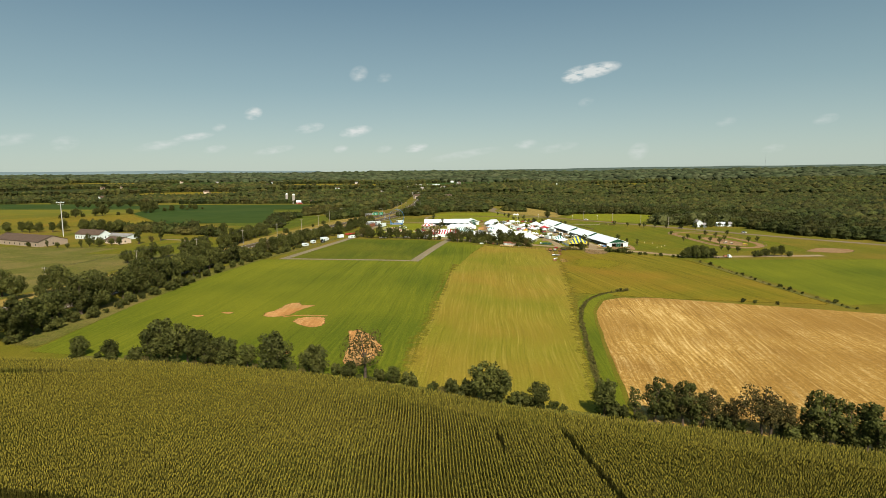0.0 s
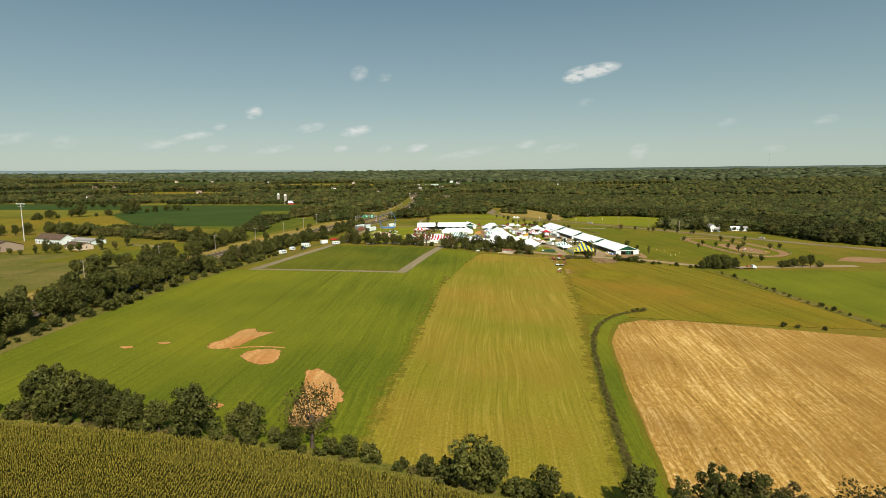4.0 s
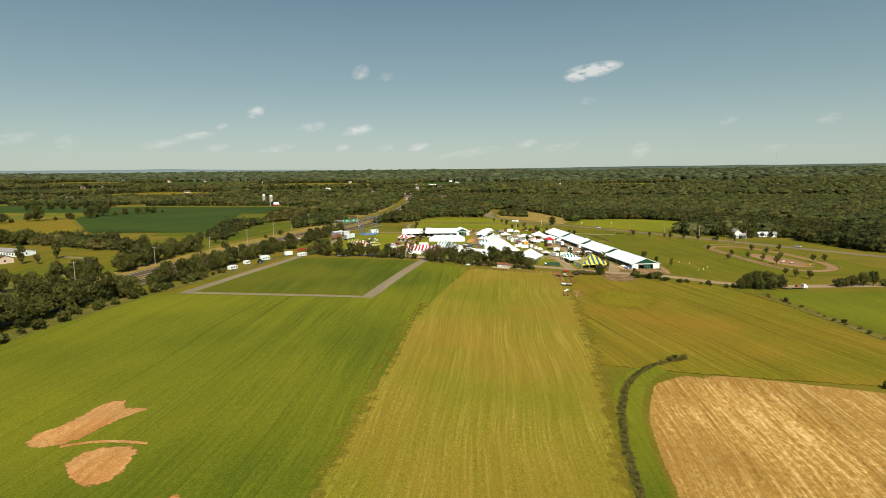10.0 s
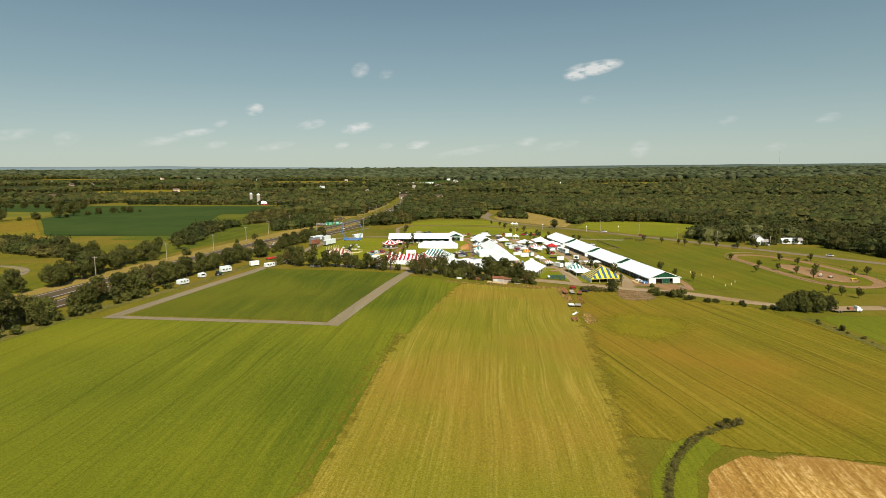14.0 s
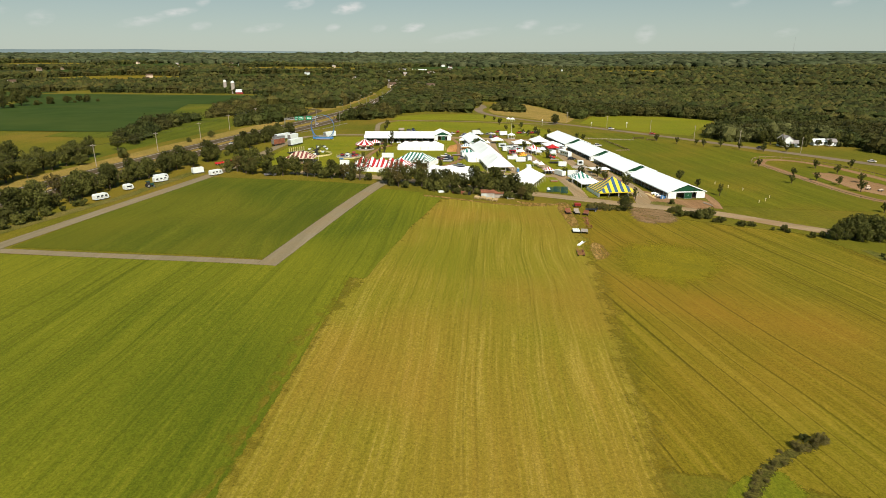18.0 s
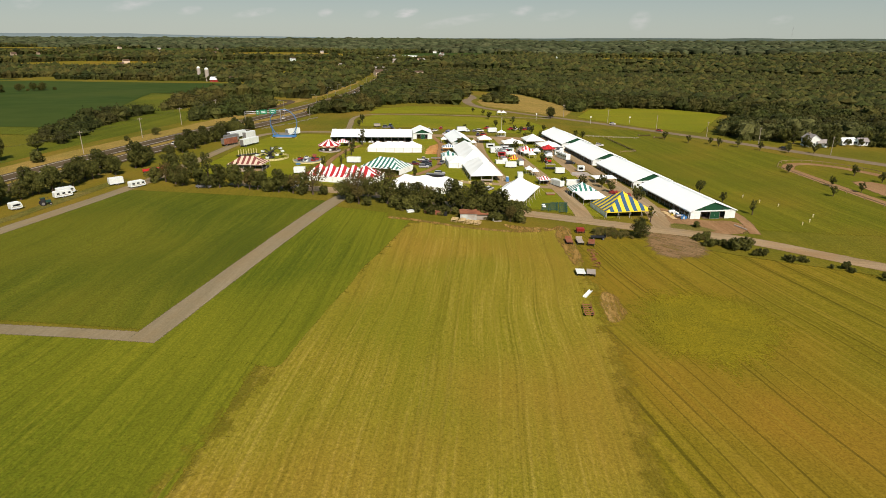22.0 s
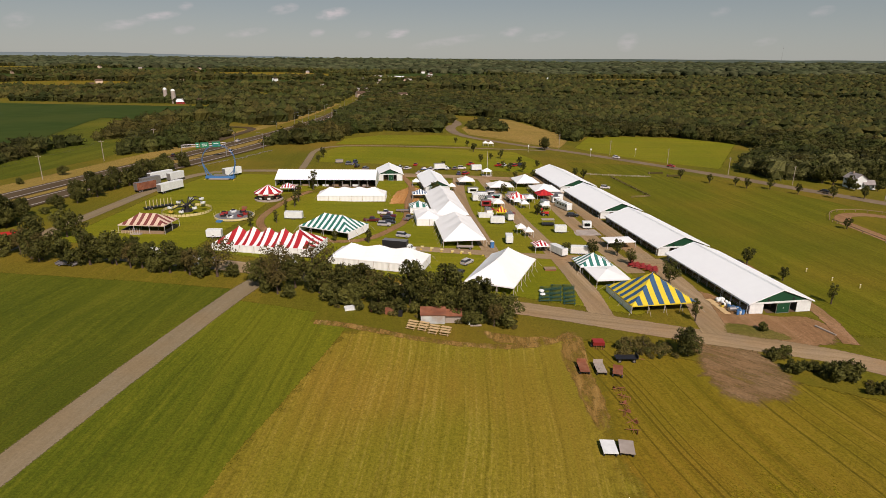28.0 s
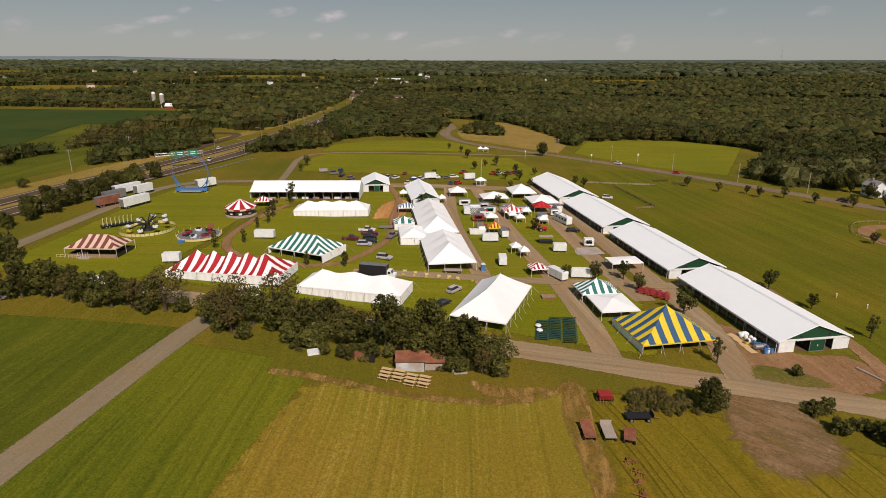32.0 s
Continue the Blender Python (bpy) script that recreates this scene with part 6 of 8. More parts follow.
# ---- tents ----
def tent(name, cx, cy, rz, L, W, eave, peak, label, peaks=1, stripe=None, walls="", rows=4, sag=0.22, ropes=True, group="", every=1, ground=CANVAS, poles=True, mid=None, hollow=0.2):
    """A pole tent. Striped ones have a piece of canvas for each stripe; walls names the closed sides (f, b, l, r)."""
    root = thing(name, cx, cy, rz, label, "tent", group)
    e = L / 2 if peaks == 1 else min(W / 2, L / 2.4)
    m = rows
    us = [-L / 2 + e * k / m for k in range(m + 1)]
    if peaks > 1:
        inner = L - 2 * e
        k = mid or max(4, int(round(inner / (e / m))))
        us += [-L / 2 + e + inner * i / k for i in range(1, k)] + [L / 2 - e]
    us += [L / 2 - e + e * i / m for i in range(1, m + 1)]
    vs = [-W / 2 + W * k / (2 * m) for k in range(2 * m + 1)]

    def high(u, v):
        sv, su = 1 - abs(v) / (W / 2), (L / 2 - abs(u)) / e
        s = min(sv, su, 1.0)
        z = eave + (peak - eave) * ((1 - hollow) * s + hollow * s * s)
        if peaks > 1:
            span = (L - 2 * e) / (peaks - 1)
            ph = (u + L / 2 - e) / span
            dip = 0.5 - 0.5 * math.cos(2 * math.pi * ph) if 0 <= ph <= peaks - 1 else 0
            z -= sag * (peak - eave) * dip * s
        return z
    pieces = {}

    def put(key, *pts):
        pieces.setdefault(key, M()).face(*[(u, v, high(u, v)) for u, v in pts])
    for i in range(len(us) - 1):
        for j in range(len(vs) - 1):
            u0, u1, v0, v1 = us[i], us[i + 1], vs[j], vs[j + 1]
            uc, vc = (u0 + u1) / 2, (v0 + v1) / 2
            sv, su = 1 - abs(vc) / (W / 2), (L / 2 - abs(uc)) / e
            keys = (("u", i, vc > 0), ("v", j, uc > 0))
            if abs(sv - su) < 1e-4:
                # on a hip: cut along the diagonal
                if (uc > 0) == (vc > 0):
                    c1, c2 = [(u0, v0), (u1, v1), (u0, v1)], [(u0, v0), (u1, v0), (u1, v1)]
                    first, second = (keys[0], keys[1]) if uc < 0 and False else (keys[0] if vc > 0 else keys[1], keys[1] if vc > 0 else keys[0])
                    put(first, *c1), put(second, *c2)
                else:
                    c1, c2 = [(u0, v0), (u1, v0), (u0, v1)], [(u1, v0), (u1, v1), (u0, v1)]
                    first, second = (keys[1], keys[0]) if vc > 0 else (keys[0], keys[1])
                    put(first, *c1), put(second, *c2)
            else:
                put(keys[0] if sv < su else keys[1], (u0, v0), (u1, v0), (u1, v1), (u0, v1))
    if stripe is None:
        m_all = M()
        for p in pieces.values():
            k = len(m_all.v)
            m_all.v += p.v
            m_all.f += [tuple(a + k for a in f) for f in p.f]
        part("canopy", m_all, ground, root)
    else:
        for key, p in pieces.items():
            odd = (key[1] // every) % 2
            part("canvas_stripe", p, stripe if odd else ground, root)
    # valance
    for sgn, horiz in ((-1, 1), (1, 1), (-1, 0), (1, 0)):
        mm = M()
        if horiz:
            mm.box(0, sgn * W / 2, eave - 0.3, L, 0.04, 0.3)
        else:
            mm.box(sgn * L / 2, 0, eave - 0.3, 0.04, W, 0.3)
        part("valance", mm, ground, root)
    for side, x, y, sx, sy in (("f", 0, -W / 2, L, 0.06), ("b", 0, W / 2, L, 0.06), ("l", -L / 2, 0, 0.06, W), ("r", L / 2, 0, 0.06, W)):
        if side in walls:
            mm, n = M(), max(4, int(max(sx, sy) / 0.8))
            for k in range(n):
                a, b = k / n - 0.5, (k + 1) / n - 0.5
                da, db = 0.10 * (k % 2), 0.10 * ((k + 1) % 2)
                if sx > sy:
                    mm.face((x + a * sx, y + da, 0), (x + b * sx, y + db, 0), (x + b * sx, y + db, eave - 0.1), (x + a * sx, y + da, eave - 0.1))
                else:
                    mm.face((x + da, y + a * sy, 0), (x + db, y + b * sy, 0), (x + db, y + b * sy, eave - 0.1), (x + da, y + a * sy, eave - 0.1))
            part("sidewall", mm, CANVAS if ground is CANVASYELLOW else ground, root, "pleated canvas side wall")
    if poles:
        nx, ny = max(2, int(L / 4) + 1), max(2, int(W / 4) + 1)
        spots = [(-L / 2 + L * k / (nx - 1), s * W / 2) for k in range(nx) for s in (-1, 1)] + [(s * L / 2, -W / 2 + W * k / (ny - 1)) for k in range(1, ny - 1) for s in (-1, 1)]
        for x, y in spots:
            part("pole", M().rod((x, y, 0), (x, y, eave), 0.07), POLEWHITE, root)
            if ropes:
                ox = 1.6 if abs(x) > L / 2 - 0.01 else 0
                oy = 1.6 if abs(y) > W / 2 - 0.01 else 0
                part("guy_rope", M().rod((x, y, eave), (x + math.copysign(ox, x), y + math.copysign(oy, y), 0.05), 0.04, 4), ROPE, root)
        if peaks == 1:
            part("centre_pole", M().rod((0, 0, 0), (0, 0, peak + 0.15), 0.09), POLEWHITE, root)
        else:
            for k in range(peaks):
                x = -L / 2 + e + (L - 2 * e) * k / (peaks - 1)
                part("centre_pole", M().rod((x, 0, 0), (x, 0, peak + 0.15), 0.09), POLEWHITE, root)
    return root


tent("striped_tent", 35.3, 478.9, 17.0, 17.2, 14.4, 2.3, 7.9, "big tent in yellow and blue chevron stripes", stripe=CANVASBLUE, walls="l", rows=6, ground=CANVASYELLOW)
tent("marquee", -2.9, 486.0, 75.6, 24.5, 13.2, 2.5, 7.2, "large plain white marquee with guy ropes", peaks=2, sag=0.05)
tent("marquee", -37.4, 487.5, -7.0, 27.0, 10.0, 2.5, 5.6, "long white marquee with closed sides and three peaks", peaks=3, walls="fblr")
tent("marquee", -18.6, 522.6, 104.4, 28.0, 13.6, 2.5, 6.4, "large white marquee, open at the end", peaks=3, sag=0.1)
tent("marquee", -27.3, 557.0, 104.4, 40.0, 12.6, 2.5, 6.4, "large white marquee joined to another", peaks=4, sag=0.1)
tent("marquee", -31.0, 536.5, 104.4, 13.0, 9.0, 2.5, 4.4, "white annex tent with closed sides", peaks=2, walls="fblr")
tent("striped_tent", -36.3, 549.0, 104.4, 7.0, 7.0, 2.4, 4.3, "small white tent with pale green stripes", stripe=CANVASGREEN, walls="fblr", rows=6, every=2, ropes=False)
tent("striped_tent", -39.2, 570.5, 14.0, 6.5, 5.0, 2.3, 4.0, "small blue and white striped tent", stripe=CANVASBLUE, rows=6, ropes=False)
tent("striped_tent", -59.0, 514.5, -18.0, 19.0, 12.0, 2.4, 6.0, "green and white striped tent with white walls", peaks=2, stripe=CANVASGREEN, walls="blr", rows=6, sag=0.05)
tent("marquee", -65.3, 560.6, 9.0, 27.0, 9.0, 2.4, 5.0, "long white marquee with four peaks and closed sides", peaks=4, walls="fblr")
tent("striped_tent", -72.0, 493.2, -2.0, 31.0, 12.0, 2.4, 6.4, "long red and white striped tent with five peaks", peaks=5, stripe=CANVASRED, walls="fblr", rows=4, sag=0.42, mid=17, hollow=0.35)
tent("striped_tent", 23.2, 500.4, 14.0, 10.0, 8.0, 2.4, 5.2, "green and white striped tent with open sides", stripe=CANVASGREEN, rows=5)
tent("marquee", 26.0, 491.5, 14.0, 9.5, 11.0, 2.4, 3.5, "plain white tent with open sides", peaks=1, ropes=False)
tent("canopy_tent", 34.5, 525.5, 14.0, 9.5, 6.0, 2.6, 3.0, "low flat white canopy", ropes=False)
tent("marquee", 4.5, 615.0, 14.0, 11.0, 13.0, 2.6, 5.6, "white tent beside the barns")
tent("marquee", 13.0, 599.5, 14.0, 11.5, 13.0, 2.6, 4.8, "white tent beside the barns")
tent("marquee", -7.0, 599.0, 14.0, 11.0, 9.0, 2.6, 4.6, "white open tent on the grass")
tent("marquee", -23.0, 604.5, 14.0, 7.5, 7.0, 2.5, 4.4, "small white open tent", ropes=False)
tent("striped_tent", -94.5, 566.5, 10.0, 6.0, 4.5, 2.3, 3.9, "small red and white striped tent", stripe=CANVASRED, rows=5, ropes=False)
tent("striped_tent", 8.5, 513.5, 20.0, 5.0, 4.6, 2.4, 3.7, "small red and white striped canopy", stripe=CANVASRED, rows=4, ropes=False)
tent("striped_tent", 0.8, 577.0, 14.0, 7.0, 6.0, 2.5, 5.0, "red and white striped food tent", stripe=BRIGHTRED, rows=4, ropes=False)
tent("striped_tent", 12.5, 589.0, 14.0, 7.0, 6.0, 2.5, 4.4, "bright red food tent", stripe=CANVASRED, rows=4, ropes=False, ground=BRIGHTRED)
tent("striped_tent", -5.0, 551.5, 14.0, 4.6, 4.2, 2.5, 4.4, "yellow and red striped stand roof", stripe=CANVASRED, rows=4, ropes=False, ground=CANVASYELLOW)
for x, y, s in [(2.4, 532, 3.4), (-44.8, 593.8, 3.2), (3.9, 569, 3.4), (6.3, 580, 3.6), (12.3, 569, 3.4), (-6.8, 566.5, 4.6), (1.0, 572, 3.2), (-28, 590, 3.2), (5, 528.5, 3.0), (-21, 741, 3.5), (-17.5, 742, 3.5)]:
    tent("canopy_tent", x, y, 14.0, s, s, 2.3, 3.6, "small white pop-up canopy", ropes=False, rows=3, group="pop-up canopies")
tent("striped_tent", -117.0, 503.6, 4.0, 15.0, 9.5, 2.9, 5.6, "fairground hall with a faded maroon and cream striped roof", peaks=2, stripe=CANVASBROWN, rows=4, ropes=False, sag=0.0, ground=CANVASCREAM, walls="")


# ---- vehicles ----
def wheels(root, spots, r=0.34, w=0.24):
    for x, y in spots:
        s = 1 if y > 0 else -1
        wh = part("wheel", M().rod((x, y - w / 2, r), (x, y + w / 2, r), r, 14), TYRE, root, "black rubber tyre")
        part("rim", M().rod((x, y + s * w / 2, r), (x, y + s * (w / 2 + 0.03), r), r * 0.58, 10), STEEL, wh)


CARPAINT = {}


def car_paint(rgb):
    if rgb not in CARPAINT:
        CARPAINT[rgb] = mat("car paint", rgb, tuple(c * 0.93 for c in rgb), 2.0, 0.28, 0.0, gloss=0.7)
    return CARPAINT[rgb]


def extrude_side(profile, half, tuck=0.0):
    """A side outline in x and z drawn across the car; the upper points are tucked in."""
    m = M()
    top = max(z for _, z in profile)
    n = len(profile)
    for s in (-1, 1):
        m.v += [(x, s * (half - tuck * max(0.0, (z - 0.9)) / max(0.1, top - 0.9)), z) for x, z in profile]
    m.f += [tuple(range(n)), tuple(range(2 * n - 1, n - 1, -1))]
    m.f += [(i, i + n, (i + 1) % n + n, (i + 1) % n) for i in range(n)]
    return m


SILVER, BLACK, WHITE, RED, MAROON, BLUE, GREY, GREEN = (0.45, 0.46, 0.46), (0.015, 0.016, 0.018), (0.72, 0.72, 0.70), (0.42, 0.02, 0.02), (0.12, 0.012, 0.018), (0.03, 0.06, 0.16), (0.18, 0.18, 0.18), (0.02, 0.05, 0.03)
NAMES = {SILVER: "silver", BLACK: "black", WHITE: "white", RED: "red", MAROON: "dark maroon", BLUE: "dark blue", GREY: "grey", GREEN: "dark green"}


def car(x, y, rz, rgb, kind="sedan", where="parked on the grass", lift=0.0):
    root = thing({"pickup": "pickup_truck", "suv": "suv", "van": "van"}.get(kind, "car"), x, y, rz, f"{NAMES[rgb]} {kind} {where}", "car", lift=lift)
    if kind == "pickup":
        low = [(-2.8, 0.45), (2.75, 0.42), (2.8, 0.95), (1.3, 1.1), (1.2, 1.12), (-0.75, 1.12), (-0.8, 0.75), (-2.7, 0.75), (-2.72, 1.12), (-2.85, 1.12)]
        cab = [(-0.75, 1.1), (1.25, 1.1), (0.65, 1.8), (-0.55, 1.82)]
        wx = (-1.75, 1.8)
    elif kind in ("suv", "van"):
        h = 1.75 if kind == "suv" else 2.0
        low = [(-2.25, 0.42), (2.25, 0.40), (2.3, 0.8), (2.15, 1.0), (1.0, 1.1), (-2.3, 1.1)]
        cab = [(-2.2, 1.08), (1.05, 1.08), (0.35, h), (-1.95, h)]
        wx = (-1.4, 1.45)
    else:
        low = [(-2.25, 0.35), (2.2, 0.33), (2.25, 0.65), (2.05, 0.82), (0.95, 0.95), (-1.6, 0.97), (-2.25, 0.9)]
        cab = [(-1.7, 0.95), (1.0, 0.93), (0.25, 1.42), (-1.1, 1.44)]
        wx = (-1.35, 1.4)
    part("body", extrude_side(low, 0.92), car_paint(rgb), root)
    cabin = part("cabin_glass", extrude_side(cab, 0.88, 0.3), GLASS, root, "dark tinted car windows")
    xs, top = [p[0] for p in cab], max(p[1] for p in cab)
    part("roof", M().box((min(p[0] for p in cab if p[1] > top - 0.1) + max(p[0] for p in cab if p[1] > top - 0.1)) / 2, 0, top - 0.02, max(p[0] for p in cab if p[1] > top - 0.1) - min(p[0] for p in cab if p[1] > top - 0.1) + 0.12, 1.22, 0.06, 0, 0.1), car_paint(rgb), cabin)
    for sy in (-0.62, 0.62):
        part("headlight", M().box(low[2][0] - 0.02, sy, low[2][1] - 0.2, 0.08, 0.34, 0.14), WALLWHITE, root)
        part("tail_light", M().box(low[0][0] - 0.02, sy, 0.72, 0.06, 0.22, 0.2), BRIGHTRED, root)
    wheels(root, [(a, s * 0.82) for a in wx for s in (-1, 1)])
    return root


def camper(x, y, rz, length=6.5, height=2.6, label="white camping trailer with a stripe and windows", stripe=None, group=""):
    root = thing("camper", x, y, rz, label, "trailer", group)
    hl = length / 2
    part("body", extrude_side([(-hl, 0.5), (hl - 0.3, 0.5), (hl, 1.0), (hl - 0.35, height - 0.15), (hl - 0.7, height), (-hl + 0.3, height), (-hl, height - 0.3)], 1.15), WALLWHITE, root)
    for k in range(3):
        for s in (-1, 1):
            part("window", M().box(-hl + 1.1 + k * (length - 2.2) / 2, s * 1.16, 1.35, 0.9, 0.04, 0.6), GLASS, root)
    for s in (-1, 1):
        part("stripe", M().box(0, s * 1.165, 0.95, length * 0.9, 0.03, 0.16), stripe or GREYWOOD, root)
    part("roof_vent", M().box(0.4, 0, height, 0.7, 0.6, 0.16, 0, 0.1), WALLWHITE, root)
    part("tow_bar", M().box(hl + 0.6, 0, 0.45, 1.3, 0.12, 0.1), STEEL, root)
    wheels(root, [(-0.4, -1.0), (-0.4, 1.0), (0.4, -1.0), (0.4, 1.0)], 0.32)
    return root


def box_trailer(x, y, rz, length=5.0, height=2.5, width=2.2, label="plain white box trailer", color=None, hatch=False, big=False, group=""):
    root = thing("semi_trailer" if big else "box_trailer", x, y, rz, label, "trailer", group)
    z0 = 1.0 if big else 0.55
    part("body", M().box(0, 0, z0, length, width, height - z0, 0, 0.08), color or WALLWHITE, root)
    part("roof", M().box(0, 0, height, length - 0.1, width - 0.1, 0.05), WALLWHITE if not color else STEEL, root)
    part("frame", M().box(0, 0, z0 - 0.15, length * 0.98, width * 0.7, 0.15), BLACKPAINT, root)
    part("rear_door", M().box(-length / 2 - 0.02, 0, z0 + 0.1, 0.05, width * 0.86, height - z0 - 0.25), STEEL if big else WALLWHITE, root)
    if hatch:
        # closed panel; the shaded inside of the hatch is put into its colour
        part("serving_hatch", M().box(0, -width / 2 - 0.02, z0 + 0.6, length * 0.6, 0.05, 0.9), DARK, root)
        part("awning", M().face((-length * 0.32, -width / 2, height - 0.2), (length * 0.32, -width / 2, height - 0.2), (length * 0.32, -width / 2 - 1.1, height - 0.3), (-length * 0.32, -width / 2 - 1.1, height - 0.3)), hatch if hatch is not True else CANVAS, root)
    if big:
        wheels(root, [(-length / 2 + k, s * width * 0.4) for k in (0.9, 2.0) for s in (-1, 1)], 0.5)
        for s in (-1, 1):
            part("landing_leg", M().box(length / 2 - 2, s * 0.7, 0, 0.15, 0.15, 1.0), STEEL, root)
    else:
        wheels(root, [(-0.4, -width * 0.45), (-0.4, width * 0.45), (0.4, -width * 0.45), (0.4, width * 0.45)], 0.3)
        part("tow_bar", M().box(length / 2 + 0.5, 0, 0.45, 1.1, 0.12, 0.1), STEEL, root)
    return root


def box_truck(x, y, rz, box=WALLWHITE, length=8.5, label="white box truck", cab=WALLWHITE):
    root = thing("box_truck", x, y, rz, label, "truck")
    bl = length - 2.4
    part("cargo_box", M().box(-1.2, 0, 0.95, bl, 2.4, 2.6, 0, 0.06), box, root)
    part("cargo_roof", M().box(-1.2, 0, 3.55, bl - 0.1, 2.3, 0.06), STEEL, root)
    x0 = -1.2 + bl / 2
    c = part("cab", extrude_side([(x0 + 0.1, 0.5), (x0 + 2.3, 0.5), (x0 + 2.35, 1.3), (x0 + 1.5, 1.45), (x0 + 1.1, 2.3), (x0 + 0.1, 2.35)], 1.05), cab, root)
    part("windscreen", M().face((x0 + 1.52, -0.9, 1.5), (x0 + 1.52, 0.9, 1.5), (x0 + 1.16, 0.85, 2.2), (x0 + 1.16, -0.85, 2.2)), GLASS, c)
    for s in (-1, 1):
        part("side_window", M().box(x0 + 0.75, s * 1.06, 1.45, 0.7, 0.03, 0.6), GLASS, c)
    part("frame", M().box(-0.2, 0, 0.6, length - 0.6, 0.9, 0.3), BLACKPAINT, root)
    wheels(root, [(a, s * 1.0) for a in (-2.6, x0 + 1.4) for s in (-1, 1)], 0.45, 0.3)
    return root


def motorhome(x, y, rz):
    root = thing("motorhome", x, y, rz, "white motorhome with dark windscreen and roof units", "motorhome")
    part("body", extrude_side([(-4.6, 0.5), (4.5, 0.5), (4.7, 1.2), (4.5, 2.9), (4.2, 3.1), (-4.4, 3.1), (-4.6, 2.9)], 1.22), WALLWHITE, root)
    part("windscreen", M().box(4.62, 0, 1.5, 0.06, 2.0, 1.0), GLASS, root)
    for k in range(4):
        for s in (-1, 1):
            part("window", M().box(-3.6 + 2.0 * k, s * 1.23, 1.7, 1.1, 0.04, 0.7), GLASS, root)
    for xx in (-2.4, 1.6):
        part("roof_unit", M().box(xx, 0, 3.1, 1.0, 0.8, 0.32, 0, 0.15), WALLWHITE, root)
    wheels(root, [(a, s * 1.05) for a in (-2.6, 3.0) for s in (-1, 1)], 0.48, 0.3)


# the car park among the marquees
car(-50, 530, 2, MAROON, "pickup")
car(-44.5, 525.5, 4, SILVER, "suv")
car(-43.5, 529.0, 6, BLACK, "sedan")
car(-44.5, 533.0, 5, BLACK, "suv")
car(-45.5, 537.0, 5, MAROON, "pickup")
car(-47.5, 541.0, 5, WHITE, "pickup")
car(-38.0, 536.5, 75, GREY, "pickup", "parked on the track")
car(-35.8, 514.5, -12, SILVER, "suv")
car(-13.2, 494.5, 60, SILVER, "suv")
car(-15.0, 485.5, 60, BLACK, "sedan")
car(-93.0, 571.0, 20, MAROON, "suv", "parked at the shed")
box_truck(-34.3, 500.0, -6, BLACKPAINT, 10.0, "box truck with black box and white cab")
box_trailer(-42, 546, 8, 5.0, 0.9, 2.0, "low flat trailer with dark deck", TIMBER)
car(22.8, 561.5, 10, BLACK, "suv", "parked beside a lane")
car(43.5, 621.7, -10, WHITE, "suv", "standing on the lawn")
motorhome(20.0, 573.5, 118)
box_truck(11.8, 572.5, 110, WALLWHITE, 7.0, "white box truck with pale roof")
box_truck(18.5, 588.5, 110, WALLWHITE, 6.5, "white camper truck by the food tents")
car(8.6, 516.6, 12, BLACK, "sedan", "parked beside a striped canopy")
for x, y, rz, ln, lab in [(14.2, 512.0, 125, 6.5, "grey and white exhibition trailer"), (21.0, 514.0, 4, 6.2, "plain white cargo trailer on the grass"), (16.4, 537.0, 4, 4.2, "small white cargo trailer with two axles"), (26.5, 545.5, 4, 3.2, "small white ticket trailer"),
                         (-1.4, 519.5, 95, 4.5, "white box trailer beside a street"), (-6.0, 541.5, 8, 5.2, "white box trailer at the food stands"), (-16.6, 575.0, 100, 5.0, "white box trailer beside a street"), (-92.8, 499.5, 12, 4.6, "white trailer with a rusty roof"),
                         (17.5, 596.0, 20, 4.0, "white trailer at the barn"), (-77, 526, 6, 6.2, "white covered trailer on the grass")]:
    box_trailer(x, y, rz, ln, 2.7, 2.3, lab, hatch=("ticket" in lab))
part("ticket_board", M().box(0, 0, 2.2, 1.6, 0.1, 0.5), GREENPAINT, thing("notice_board", 26.5, 543.6, 4, "small green notice board on a post", "sign"))
part("slab", M().box(0, 0, 0.02, 9, 7, 0.2), CONCRETE, thing("concrete_pad", 25.5, 539.5, 14, "pale concrete pad in the grass", "pad"))
for x, y, rz, ln, lab, ma in [(-152.5, 557.0, 70, 9.0, "ride trailer with rusty red side boards", RUST), (-142.0, 558.0, 76, 12.0, "long white semi trailer beside the lane", None), (-159.0, 578.5, 72, 12.0, "long white semi trailer under the trees", None),
                              (-152.0, 579.0, 76, 8.0, "white support trailer on the lane", None), (-132.5, 594.0, 62, 9.0, "white semi trailer behind the loop ride", None), (-156.0, 566, 72, 9.0, "grey ride trailer beside the trees", STEEL)]:
    box_trailer(x, y, rz, ln, 4.0, 2.5, lab, ma, big=True)
# campers along the west lane and behind the trees
for x, y, rz, ln, lab in [(-162.5, 414.0, 70, 6.5, "white camping trailer beside the hedge"), (-163.0, 431.0, 65, 4.2, "small white camper beside the hedge"), (-159.5, 447.5, 60, 7.0, "white camping trailer with dark windows"), (-162.0, 452.0, 60, 7.0, "white motor camper with an overcab"),
                         (-143.5, 465.5, 62, 7.0, "white camping trailer on the lane"), (-84.0, 475.0, -3, 9.5, "long white camper half hidden by trees"), (-101.0, 479.0, 60, 5.5, "white camper half hidden by trees"), (-61.5, 480, 20, 6.0, "white camper beside the striped tent")]:
    camper(x, y, rz, ln * 0.82, 2.45, lab)
box_trailer(-153.5, 467.5, 55, 5.0, 2.8, 2.3, "white box trailer under the trees")
